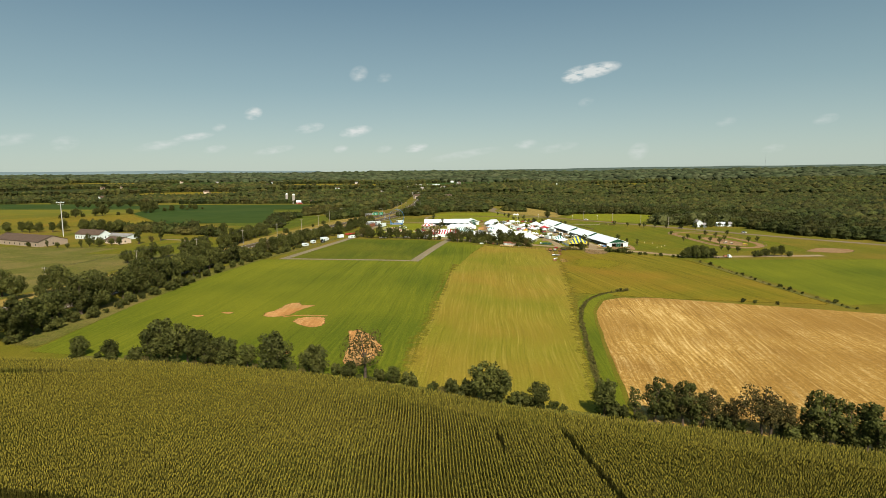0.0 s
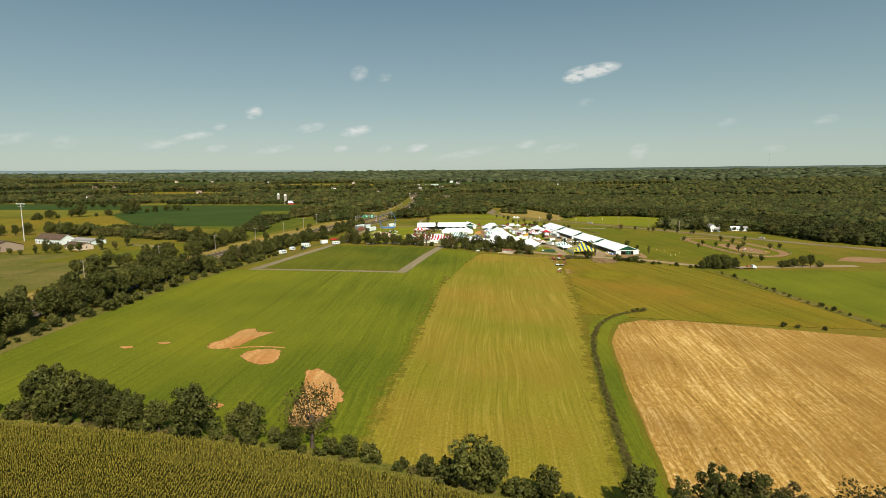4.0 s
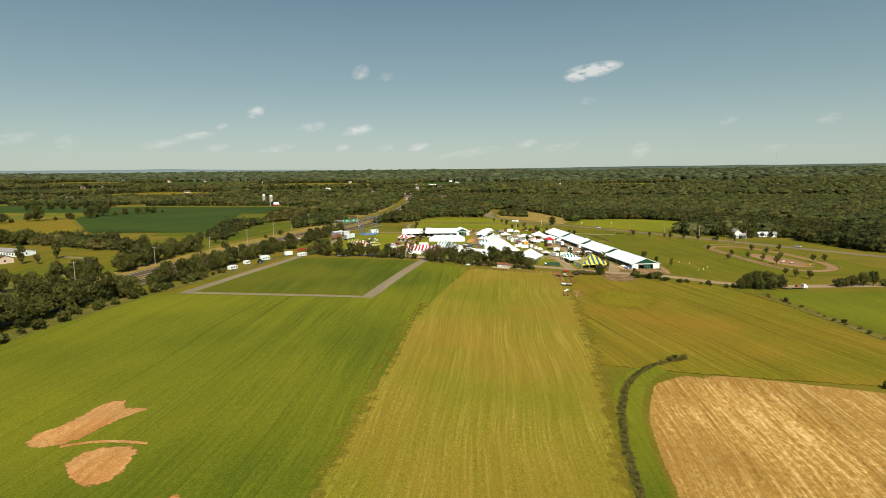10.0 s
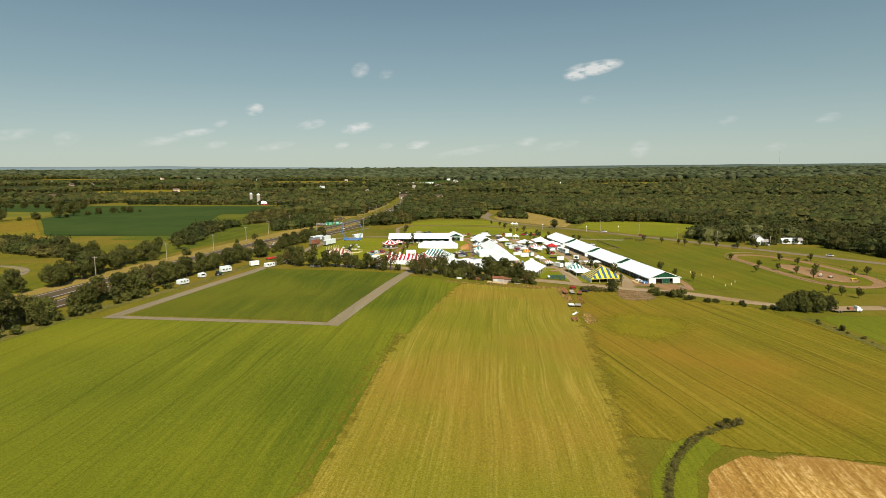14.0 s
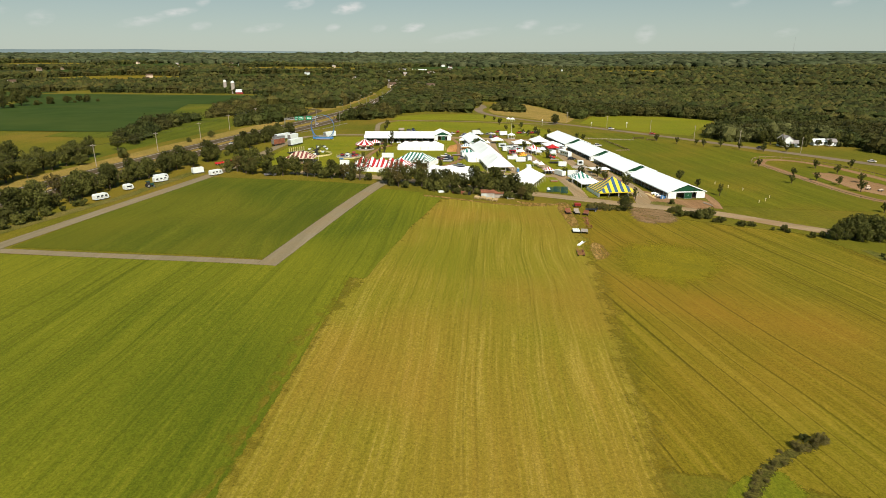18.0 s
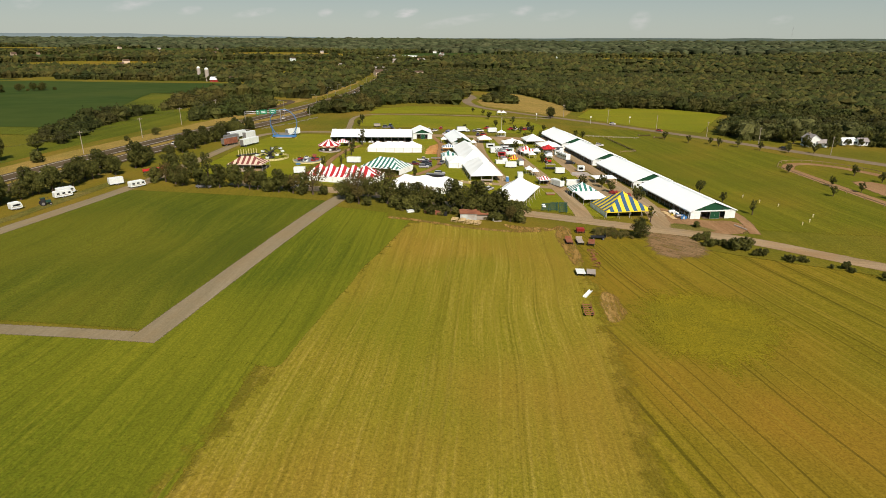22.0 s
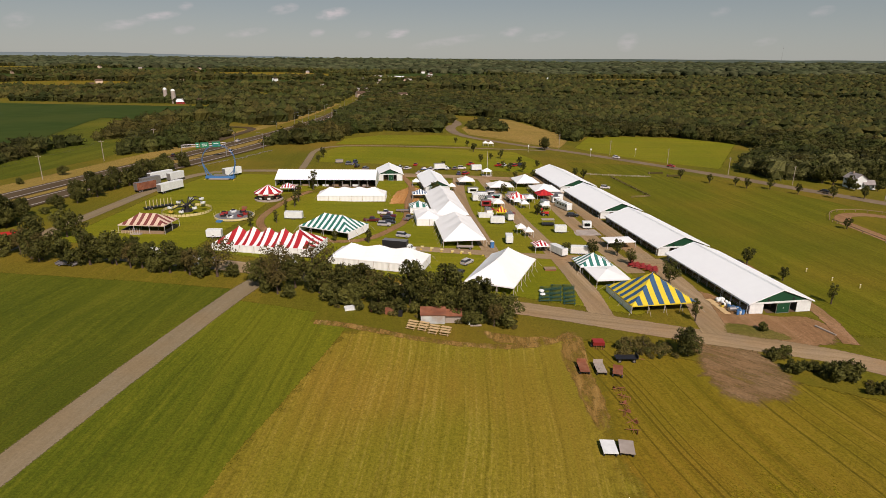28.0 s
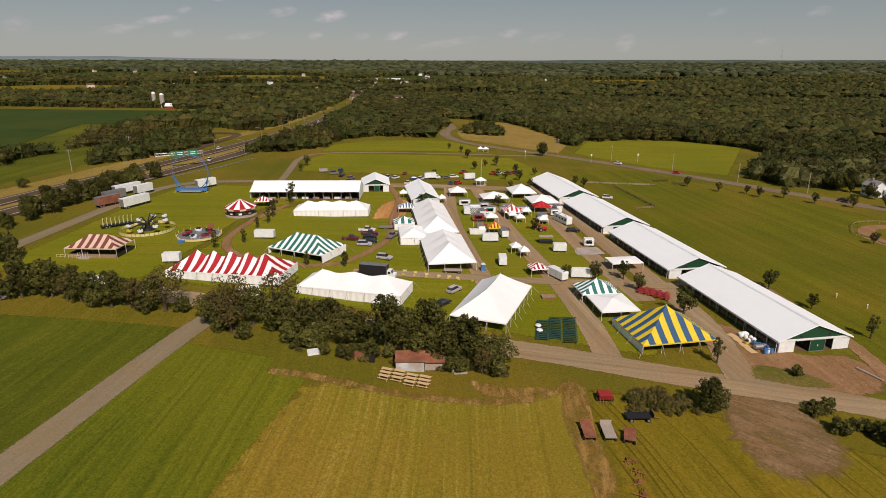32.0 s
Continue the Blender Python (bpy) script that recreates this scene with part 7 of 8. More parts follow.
for x, y, rz in ((-154.5, 489.5, 40), (-151.5, 493.5, 40)):
    root = thing("farm_wagon", x, y, rz, "bright red farm wagon beside the lane", "wagon")
    part("bed", M().box(0, 0, 0.7, 4.4, 2.0, 0.7, 0, 0.05), BRIGHTRED, root)
    part("seat", M().box(1.2, 0, 1.4, 0.7, 1.8, 0.5), MACHRED, root)
    wheels(root, [(a, s * 0.95) for a in (-1.4, 1.4) for s in (-1, 1)], 0.4)
car(-118.4, 468.5, 5, GREY, "pickup", "parked under the trees")
# a tractor
root = thing("tractor", -157.5, 437.0, 55, "old green tractor with big rear wheels", "tractor")
part("hood", M().box(0.9, 0, 0.9, 1.8, 0.7, 0.8, 0, 0.1), GREENPAINT, root)
part("cab", M().box(-0.5, 0, 0.8, 1.3, 1.2, 1.7, 0, 0.1), GLASS, root)
part("cab_roof", M().box(-0.5, 0, 2.5, 1.5, 1.4, 0.12), GREENPAINT, root)
part("exhaust", M().rod((1.1, 0.2, 1.7), (1.1, 0.2, 2.5), 0.05), BLACKPAINT, root)
wheels(root, [(-0.8, -0.85), (-0.8, 0.85)], 0.8, 0.4)
wheels(root, [(1.4, -0.7), (1.4, 0.7)], 0.45, 0.25)
# flatbed truck beyond the round bushes
root = thing("flatbed_truck", 130.5, 427.5, 12, "white flatbed tow truck with a long empty deck", "truck")
part("deck", M().box(-2.5, 0, 0.9, 9.5, 2.3, 0.2), TIMBER, root)
part("cab", extrude_side([(2.4, 0.5), (4.6, 0.5), (4.7, 1.4), (4.0, 1.5), (3.6, 2.4), (2.4, 2.45)], 1.05), WALLWHITE, root)
part("load", M().box(0.2, 0, 1.1, 2.2, 1.6, 0.9, 0, 0.2), RUST, root)
part("windscreen", M().face((4.02, -0.9, 1.52), (4.02, 0.9, 1.52), (3.64, 0.85, 2.3), (3.64, -0.85, 2.3)), GLASS, root)
wheels(root, [(a, s * 1.0) for a in (-5.5, -4.4, 3.6) for s in (-1, 1)], 0.45, 0.3)
# the car park behind the fair
random.seed(7)
for x, y in [(-59.4, 632.3), (-55.8, 632.7), (-53.5, 645), (-48, 622.5), (-46.7, 633.6), (-43.4, 633), (-35.9, 641), (-31.9, 642.1), (-28.5, 644.4), (-25.2, 630), (-28.5, 628.5), (-25, 658.3), (-6.4, 663.6), (-3.3, 664.9), (-0.3, 666.3), (-87.2, 635.3), (-85.8, 641.6), (-82, 630.3), (-76, 625), (-9.6, 662.2), (3, 667.8)]:
    car(x, y, random.choice((60, 75, 90, 15)), random.choice((WHITE, SILVER, BLACK, BLUE, RED, GREY, GREEN)), random.choice(("sedan", "suv", "pickup", "van")), "in the grass car park")
box_truck(-38.5, 637, 20, WALLWHITE, 8.0, "white box truck in the car park")
box_trailer(-20.8, 643.7, 20, 5.5, 3.0, 2.3, "white box trailer in the car park")
box_trailer(-94, 639.2, 20, 4, 2.0, 2.0, "pale utility trailer in the car park", GREYWOOD)
# cars on the roads
for x, y, rz, rgb, kind in [(-181, 553, 105, WHITE, "sedan"), (-189, 640, 110, BLACK, "suv"), (-182, 705, 95, WHITE, "suv"), (-167, 850, 100, SILVER, "sedan"), (-160, 695, 92, RED, "sedan"), (-184, 905, 98, WHITE, "van"), (-165, 660, 105, WHITE, "van"), (-212, 352, 90, WHITE, "van"),
                           (64, 722, -40, WHITE, "suv"), (92, 696, -40, RED, "sedan"), (20, 752, -30, BLACK, "sedan"), (150, 635, -45, BLACK, "sedan"), (196, 590, -45, WHITE, "sedan")]:
    car(x, y, rz, rgb, kind, "driving on the road", 0.32)


# ---- rides ----
root = thing("carousel", -97.0, 552.0, 0, "round merry-go-round with a red and white striped canopy", "ride")
for k in range(16):
    a, b = 6.2832 * k / 16, 6.2832 * (k + 1) / 16
    part("canopy_panel", M().face((5.6 * math.cos(a), 5.6 * math.sin(a), 3.1), (5.6 * math.cos(b), 5.6 * math.sin(b), 3.1), (0.2 * math.cos(b), 0.2 * math.sin(b), 5.9), (0.2 * math.cos(a), 0.2 * math.sin(a), 5.9)), CANVASRED if k % 2 else CANVAS, root)
    part("rounding_board", M().face((5.6 * math.cos(a), 5.6 * math.sin(a), 2.5), (5.6 * math.cos(b), 5.6 * math.sin(b), 2.5), (5.6 * math.cos(b), 5.6 * math.sin(b), 3.15), (5.6 * math.cos(a), 5.6 * math.sin(a), 3.15)), CANVASCREAM if k % 2 else MACHRED, root)
part("platform", M().lathe(0, 0, [(5.5, 0.0), (5.5, 0.45)]), GREYWOOD, root)
part("drum", M().lathe(0, 0, [(1.3, 0.4), (1.3, 3.2)], 12), CANVASCREAM, root)
for k in range(16):
    a = 6.2832 * k / 16
    r = 3.1 + 1.4 * (k % 2)
    part("pole", M().rod((r * math.cos(a), r * math.sin(a), 0.4), (r * math.cos(a), r * math.sin(a), 3.2), 0.05), STEEL, root)
    part("mount", M().box(r * math.cos(a), r * math.sin(a), 0.9, 1.2, 0.35, 0.7, math.degrees(a) + 90, 0.12), random.choice((WALLWHITE, CANVASBROWN, TIMBER)), root)

root = thing("tilting_ride", -98.0, 524.0, 0, "round spinning car ride with a yellow rim and red cars", "ride")
part("platform", M().lathe(0, 0, [(6.6, 0.25), (6.6, 0.7), (5.2, 0.95), (3.0, 0.8), (1.2, 1.0)], 32), STEEL, root)
part("rim", M().lathe(0, 0, [(6.8, 0.2), (6.8, 0.75), (6.5, 0.8)], 32, False), PALEYELLOW, root)
for k in range(7):
    a = 6.2832 * k / 7 + 0.3
    c = part("spinning_car", M().lathe(3.9 * math.cos(a), 3.9 * math.sin(a), [(1.05, 0.9), (1.2, 1.5), (0.9, 1.6), (0.8, 1.1)], 12), (MACHRED, BLACKPAINT, WALLWHITE)[k % 3], root)
    part("hood", M().lathe(4.3 * math.cos(a), 4.3 * math.sin(a), [(0.85, 1.3), (0.7, 1.7), (0.35, 1.9)], 12), (BLACKPAINT, MACHRED, BLACKPAINT)[k % 3], c)
for k in range(18):
    a = 6.2832 * k / 18
    part("rail_post", M().rod((6.9 * math.cos(a), 6.9 * math.sin(a), 0.4), (6.9 * math.cos(a), 6.9 * math.sin(a), 1.6), 0.05, 5), PALEYELLOW, root)
part("ride_sign", M().box(0.8, 6.4, 1.4, 2.0, 0.15, 0.9), RUST, root)
part("ticket_ramp", M().box(-2.0, -7.2, 0, 1.8, 1.8, 0.6), BLUEPAINT, root)

root = thing("octopus_ride", -118.0, 528.0, 0, "black spider-armed ride with white tubs inside a yellow fence", "ride")
part("base", M().lathe(0, 0, [(2.0, 0), (1.8, 0.8), (0.9, 1.0), (0.7, 2.6), (0.3, 3.0)], 16), BLACKPAINT, root)
for k in range(8):
    a = 6.2832 * k / 8 + 0.2
    ux, uy, up = math.cos(a), math.sin(a), 2.4 + 1.4 * math.sin(a + 0.5)
    arm = part("arm", M().rod((0, 0, 2.2), (3.2 * ux, 3.2 * uy, up + 1.2), 0.2, 6).rod((3.2 * ux, 3.2 * uy, up + 1.2), (5.8 * ux, 5.8 * uy, up + 0.4), 0.16, 6), BLACKPAINT, root)
    part("tub", M().lathe(5.9 * ux, 5.9 * uy, [(0.4, up - 0.7), (0.85, up - 0.3), (0.9, up + 0.3)], 10), WALLWHITE if k != 5 else YELLOWPAINT, arm)
for k in range(40):
    a, b = 6.2832 * k / 40, 6.2832 * (k + 0.9) / 40
    part("fence_panel", M().face((8.6 * math.cos(a), 8.6 * math.sin(a), 0.1), (8.6 * math.cos(b), 8.6 * math.sin(b), 0.1), (8.6 * math.cos(b), 8.6 * math.sin(b), 1.0), (8.6 * math.cos(a), 8.6 * math.sin(a), 1.0)), PALEYELLOW, root)

root = thing("ride_trailer", -130.5, 530.5, 48, "low trailer carrying a row of pale yellow ride arches", "trailer")
part("deck", M().box(0, 0, 0.7, 10.0, 2.2, 0.3), BLACKPAINT, root)
for k in range(8):
    x = -4.4 + 1.25 * k
    part("arch", M().rod((x, -0.9, 1.0), (x, -0.9, 2.9), 0.12).rod((x, -0.9, 2.9), (x + 0.6, 0.9, 3.2), 0.12).rod((x + 0.6, 0.9, 3.2), (x + 0.6, 0.9, 1.0), 0.12), PALEYELLOW, root)
wheels(root, [(-3.6 + k, s) for k in (0, 1.0) for s in (-1, 1)], 0.4)

root = thing("loop_ride", -134.0, 585.0, 8, "tall ring coaster on a blue trailer base", "ride")
R, n = 7.4, 44
for side in (-0.15, 0.95):
    m = M()
    for k in range(n):
        a = 6.2832 * k / n
        for j in range(5):
            c, d = 0.09 * math.cos(1.2566 * j), 0.09 * math.sin(1.2566 * j)
            m.v.append(((R + c) * math.sin(a), side + d, 8.2 - (R + c) * math.cos(a)))
    m.f = [(k * 5 + j, k * 5 + (j + 1) % 5, ((k + 1) % n) * 5 + (j + 1) % 5, ((k + 1) % n) * 5 + j) for k in range(n) for j in range(5)]
    part("ring_rail", m, BLUEPAINT, root, "thin blue steel ring track")
for k in range(n):
    a = 6.2832 * k / n
    part("cross_tie", M().rod((R * math.sin(a), -0.15, 8.2 - R * math.cos(a)), (R * math.sin(a), 0.95, 8.2 - R * math.cos(a)), 0.07, 4), STEEL, root)
part("base", M().box(0, 0.4, 0.6, 13.0, 2.4, 0.9, 0, 0.1), BLUEPAINT, root)
part("platform", M().box(0, -1.6, 0.4, 9.0, 1.6, 0.3), GREYWOOD, root)
part("train", M().box(0, 0.4, 1.6, 5.5, 1.1, 0.8, 0, 0.2), STEEL, root)
for s in (-1, 1):
    part("brace", M().rod((s * 6.0, 0.4, 1.2), (s * 7.2, 0.4, 6.5), 0.2), BLUEPAINT, root)
    part("brace", M().rod((s * 4.5, 2.5, 0.0), (s * 7.3, 0.4, 7.5), 0.14), BLUEPAINT, root)
    part("outrigger", M().box(s * 6.6, -0.8, 0, 0.4, 2.6, 0.3), YELLOWPAINT, root)
wheels(root, [(5.5, -0.6), (4.4, -0.6), (5.5, 1.4), (4.4, 1.4)], 0.45)

# counters and railings of the fairground hall
root = thing("hall_counter", -117.0, 503.6, 4, "dark railing and counter round the fairground hall", "counter")
for y in (-4.3, 4.3):
    part("counter", M().box(0, y, 0, 14.0, 0.4, 1.0), TIMBER, root)
for x in (-7.0, 7.0):
    part("counter", M().box(x, 0, 0, 0.4, 8.2, 1.0), BLACKPAINT, root)
part("entrance_frame", M().box(-1.5, -5.3, 0, 3.2, 1.6, 0.4), GREYWOOD, root)
for k in range(5):
    part("entrance_rail", M().rod((-3 + 0.75 * k, -6.0, 0.3), (-3 + 0.75 * k, -6.0, 2.2), 0.05), POLEWHITE, root)
for k in range(6):
    root = thing("queue_rail", -125.6 + 1.2 * k, 497.5, 4, "pale green crowd barrier on the grass", "barrier", "crowd barriers")
    part("barrier_frame", M().rod((-0.55, 0, 0.1), (-0.55, 0, 1.1), 0.04).rod((0.55, 0, 0.1), (0.55, 0, 1.1), 0.04).rod((-0.55, 0, 1.1), (0.55, 0, 1.1), 0.04).rod((-0.55, 0, 0.5), (0.55, 0, 0.5), 0.04), PALEYELLOW, root)

# ---- food stands ----
random.seed(11)
STANDS = [(-10.5, 573, 100, 5.5, WALLWHITE, CANVASRED, "white food trailer with a red awning"), (-14, 581, 10, 4.5, WALLWHITE, True, "white food trailer with open hatch"), (-8.0, 578.5, 14, 4.6, WALLWHITE, CANVASGREEN, "white food stand with a green awning"),
          (-9.8, 552, 104, 5.0, CANVASCREAM, CANVASRED, "cream food stand with a red awning"), (-1.8, 549, 104, 6.0, WALLWHITE, CANVASBROWN, "white food stand with a brown awning"), (5, 583, 14, 5.0, WALLWHITE, CANVASRED, "white food trailer with a red awning"),
          (-1.5, 581, 14, 5.0, CANVASCREAM, CANVASYELLOW, "cream food stand with a yellow awning"), (17.5, 583.5, 14, 3.4, WALLWHITE, True, "white snack stand with open hatch"), (-11.5, 566, 14, 4.0, MACHRED, CANVASRED, "red snack stand with open hatch"), (-18.5, 588, 14, 4.5, WALLWHITE, True, "white kitchen trailer beside the stands"),
          (-10.5, 585, 14, 4.0, GREYWOOD, True, "grey kitchen trailer beside the stands"), (-1.0, 585.5, 14, 4.2, CANVASCREAM, CANVASRED, "cream snack stand with red awning")]
for x, y, rz, ln, body, awn, lab in STANDS:
    box_trailer(x, y, rz, ln, 2.7, 2.3, lab, body, hatch=awn, group="food stands")
root = thing("checkered_stand", -13.5, 576.3, 14, "small stand with a black and white checkered wall", "stand")
part("stand_body", M().box(0, 0, 0, 4.0, 2.4, 2.8), WALLWHITE, root)
for i in range(10):
    for j in range(6):
        if (i + j) % 2:
            part("check", M().box(-1.8 + 0.4 * i, -1.22, 0.3 + 0.4 * j, 0.4, 0.04, 0.4), BLACKPAINT, root)
root = thing("ship_stand", -10.8, 549.2, 14, "white boat-shaped stand with little masts", "stand")
part("hull", extrude_side([(-2.6, 0), (2.4, 0), (3.0, 1.8), (2.0, 1.7), (-2.2, 1.7), (-2.9, 2.0)], 1.1), WALLWHITE, root)
for xx in (-1.4, 0.2, 1.6):
    part("mast", M().rod((xx, 0, 1.6), (xx, 0, 4.2), 0.06), POLEWHITE, root)
# red farm machines on show
for x, y, rz in ((11.8, 559.5, 20), (-12.5, 569.0, 10), (10.0, 563.5, 50)):
    root = thing("farm_machine", x, y, rz, "red tractor on display beside a lane", "tractor")
    part("hood", M().box(0.8, 0, 0.8, 1.7, 0.7, 0.8, 0, 0.12), BRIGHTRED, root)
    part("seat_deck", M().box(-0.6, 0, 0.8, 1.2, 1.1, 0.6, 0, 0.1), BRIGHTRED, root)
    part("roll_bar", M().rod((-1.0, -0.5, 1.3), (-1.0, -0.5, 2.3), 0.06).rod((-1.0, 0.5, 1.3), (-1.0, 0.5, 2.3), 0.06).rod((-1.0, -0.5, 2.3), (-1.0, 0.5, 2.3), 0.06), BLACKPAINT, root)
    wheels(root, [(-0.8, -0.8), (-0.8, 0.8)], 0.7, 0.4)
    wheels(root, [(1.3, -0.6), (1.3, 0.6)], 0.4, 0.22)
root = thing("gazebo", -14.5, 631.0, 0, "small round gazebo with a tall flagpole", "gazebo")
part("roof", M().lathe(0, 0, [(3.0, 2.6), (0.3, 4.0)], 8), ROOFWHITE, root)
part("deck", M().lathe(0, 0, [(2.8, 0), (2.8, 0.4)], 8), GREYWOOD, root)
for k in range(8):
    part("column", M().rod((2.6 * math.cos(0.785 * k), 2.6 * math.sin(0.785 * k), 0.4), (2.6 * math.cos(0.785 * k), 2.6 * math.sin(0.785 * k), 2.7), 0.09), WALLWHITE, root)
part("flagpole", M().rod((0, 3.4, 0), (0, 3.4, 12.0), 0.09), POLEWHITE, root)
root = thing("stage_trailer", 12.4, 545.0, 8, "low dark display trailer under a grey net", "trailer")
part("deck", M().box(0, 0, 0.5, 4.5, 2.2, 0.5), BLACKPAINT, root)
part("net_roof", M().box(0, 0, 2.4, 4.7, 2.6, 0.08), GREYWOOD, root)
for a in (-2.1, 2.1):
    for b in (-1.0, 1.0):
        part("post", M().rod((a, b, 0.9), (a, b, 2.4), 0.06), STEEL, root)


# ---- benches, tables, barrels, implements ----
def bench(x, y, rz, material, label, group, length=4.2):
    root = thing("bleacher_bench", x, y, rz, label, "bench", group)
    part("seat", M().box(0, 0, 0.42, length, 0.32, 0.07), material, root)
    for s in (-1, 1):
        part("leg", M().box(s * length * 0.38, 0, 0, 0.1, 0.3, 0.42), material, root)


for k in range(11):
    bench(8.2 + 0.25 * k * 0.27, 471.6 + 0.95 * k, 4, GREENPAINT, "dark green slatted bench stacked in rows", "green benches", 3.0)
for k in range(13):
    bench(11.2 + 0.2 * k * 0.27, 472.4 + 0.92 * k, 4, GREENPAINT, "dark green slatted bench stacked in rows", "green benches", 3.0)
for k in range(15):
    bench(14.4 + 0.2 * k * 0.27, 471.4 + 0.92 * k, 4, GREENPAINT, "dark green slatted bench stacked in rows", "green benches", 3.2)
for x, y in ((7.7, 478.0), (7.9, 475.6)):
    root = thing("plastic_sheet", x, y, 20, "crumpled white plastic sheet on the benches", "sheet")
    part("sheet", M().lathe(0, 0, [(0.75, 0.5), (0.6, 0.75), (0.3, 0.85)], 9), WALLWHITE, root)


def picnic_table(x, y, rz, material, label, group):
    root = thing("picnic_table", x, y, rz, label, "table", group)
    for k in range(5):
        part("top_board", M().box(0, -0.3 + 0.15 * k, 0.72, 2.2, 0.14, 0.05), material, root)
    for s in (-1, 1):
        part("bench_board", M().box(0, s * 0.7, 0.42, 2.2, 0.26, 0.05), material, root)
        part("leg", M().rod((s * 0.8, -0.75, 0), (s * 0.8, -0.2, 0.72), 0.05, 4), material, root)
        part("leg", M().rod((s * 0.8, 0.75, 0), (s * 0.8, 0.2, 0.72), 0.05, 4), material, root)


for i in range(4):
    for j in range(3):
        picnic_table(-21.6 + 2.5 * i, 451.2 - 0.55 * i - 1.25 * j + 0.4 * (i % 2), -14, PALEWOOD, "pale new wooden picnic table in a close row", "pale picnic tables")
for i in range(5):
    for j in range(3):
        picnic_table(35.5 + 1.7 * i * 0.9 + 0.3 * j, 505.8 - 0.9 * i + 1.5 * j, 60, MACHRED, "red picnic table stacked close with others", "red picnic tables")
# barrels, sacks and boards at the barn's corner
random.seed(5)
pad = thing("plywood_pad", 54.5, 478.5, BARN_TURN, "pale plywood sheets on the ground", "board")
for k in range(4):
    part("plywood_sheet", M().box(-2.2 + 0.2 * k, -2.6 + 2.4 * k, 0.2, 1.6, 2.3, 0.06, 3 * k), PALEWOOD, pad)
for k in range(30):
    v = random.uniform(0, 9.5)
    u = random.uniform(-1.0, 1.1)
    x, y = 57.0 + ax * v + 0.96 * u - 0.5, 474.6 + ay * v + 0.27 * u
    if v < 4.5:
        root = thing("barrel", x, y, 0, "blue plastic barrel standing with others", "barrel", "blue barrels", 0.15)
        part("barrel_body", M().lathe(0, 0, [(0.27, 0), (0.31, 0.3), (0.31, 0.6), (0.27, 0.9)], 12), BLUEPAINT if random.random() < 0.75 else WALLWHITE, root)
        part("lid", M().lathe(0, 0, [(0.28, 0.9), (0.28, 0.95)], 12), BLUEPAINT, root)
    else:
        root = thing("feed_bag", x, y, random.uniform(0, 180), "white stuffed bag in a heap", "bag", "white bags", 0.15)
        part("bag", M().lathe(0, 0, [(0.36, 0), (0.48, 0.3), (0.4, 0.6), (0.12, 0.8)], 8), WALLWHITE, root)
root = thing("water_tank", 54.9, 476.4, BARN_TURN, "grey steel tank lying on the boards", "tank", lift=0.2)
part("tank", M().rod((-0.9, 0, 0.6), (0.9, 0, 0.6), 0.55, 16), STEEL, root)
root = thing("yellow_pump", 53.3, 478.6, 30, "small yellow pump on the boards", "pump", lift=0.2)
part("pump_body", M().box(0, 0, 0, 0.9, 0.6, 0.6, 0, 0.1), YELLOWPAINT, root)
part("pump_frame", M().box(0, 0, 0.6, 0.5, 0.4, 0.4), BLACKPAINT, root)
for k, (x, y) in enumerate([(-28.2, 505.9), (-25.1, 505.4), (-21.9, 504.9), (-18.5, 504.4), (-15.6, 504.6), (-13.3, 504.3)]):
    root = thing("hay_bale", x, y, 8, "small pale straw bale marking the lane", "bale", "straw bales")
    part("bale", M().box(0, 0, 0, 1.0, 0.5, 0.45, 0, 0.06), PALEYELLOW, root)
root = thing("hay_wagon", -15.0, 508.4, 4, "flat wooden hay wagon by the marquee", "wagon")
part("deck", M().box(0, 0, 0.8, 5.2, 2.0, 0.14), GREYWOOD, root)
wheels(root, [(a, s * 0.9) for a in (-1.7, 1.7) for s in (-1, 1)], 0.36)
root = thing("flat_crate", 10.8, 496.4, 10, "flat brown wooden stage on the grass", "stage")
part("deck", M().box(0, 0, 0.5, 3.4, 2.2, 0.12), TIMBER, root)
part("skirt", M().box(0, 0, 0.05, 3.2, 2.0, 0.45), RUST, root)
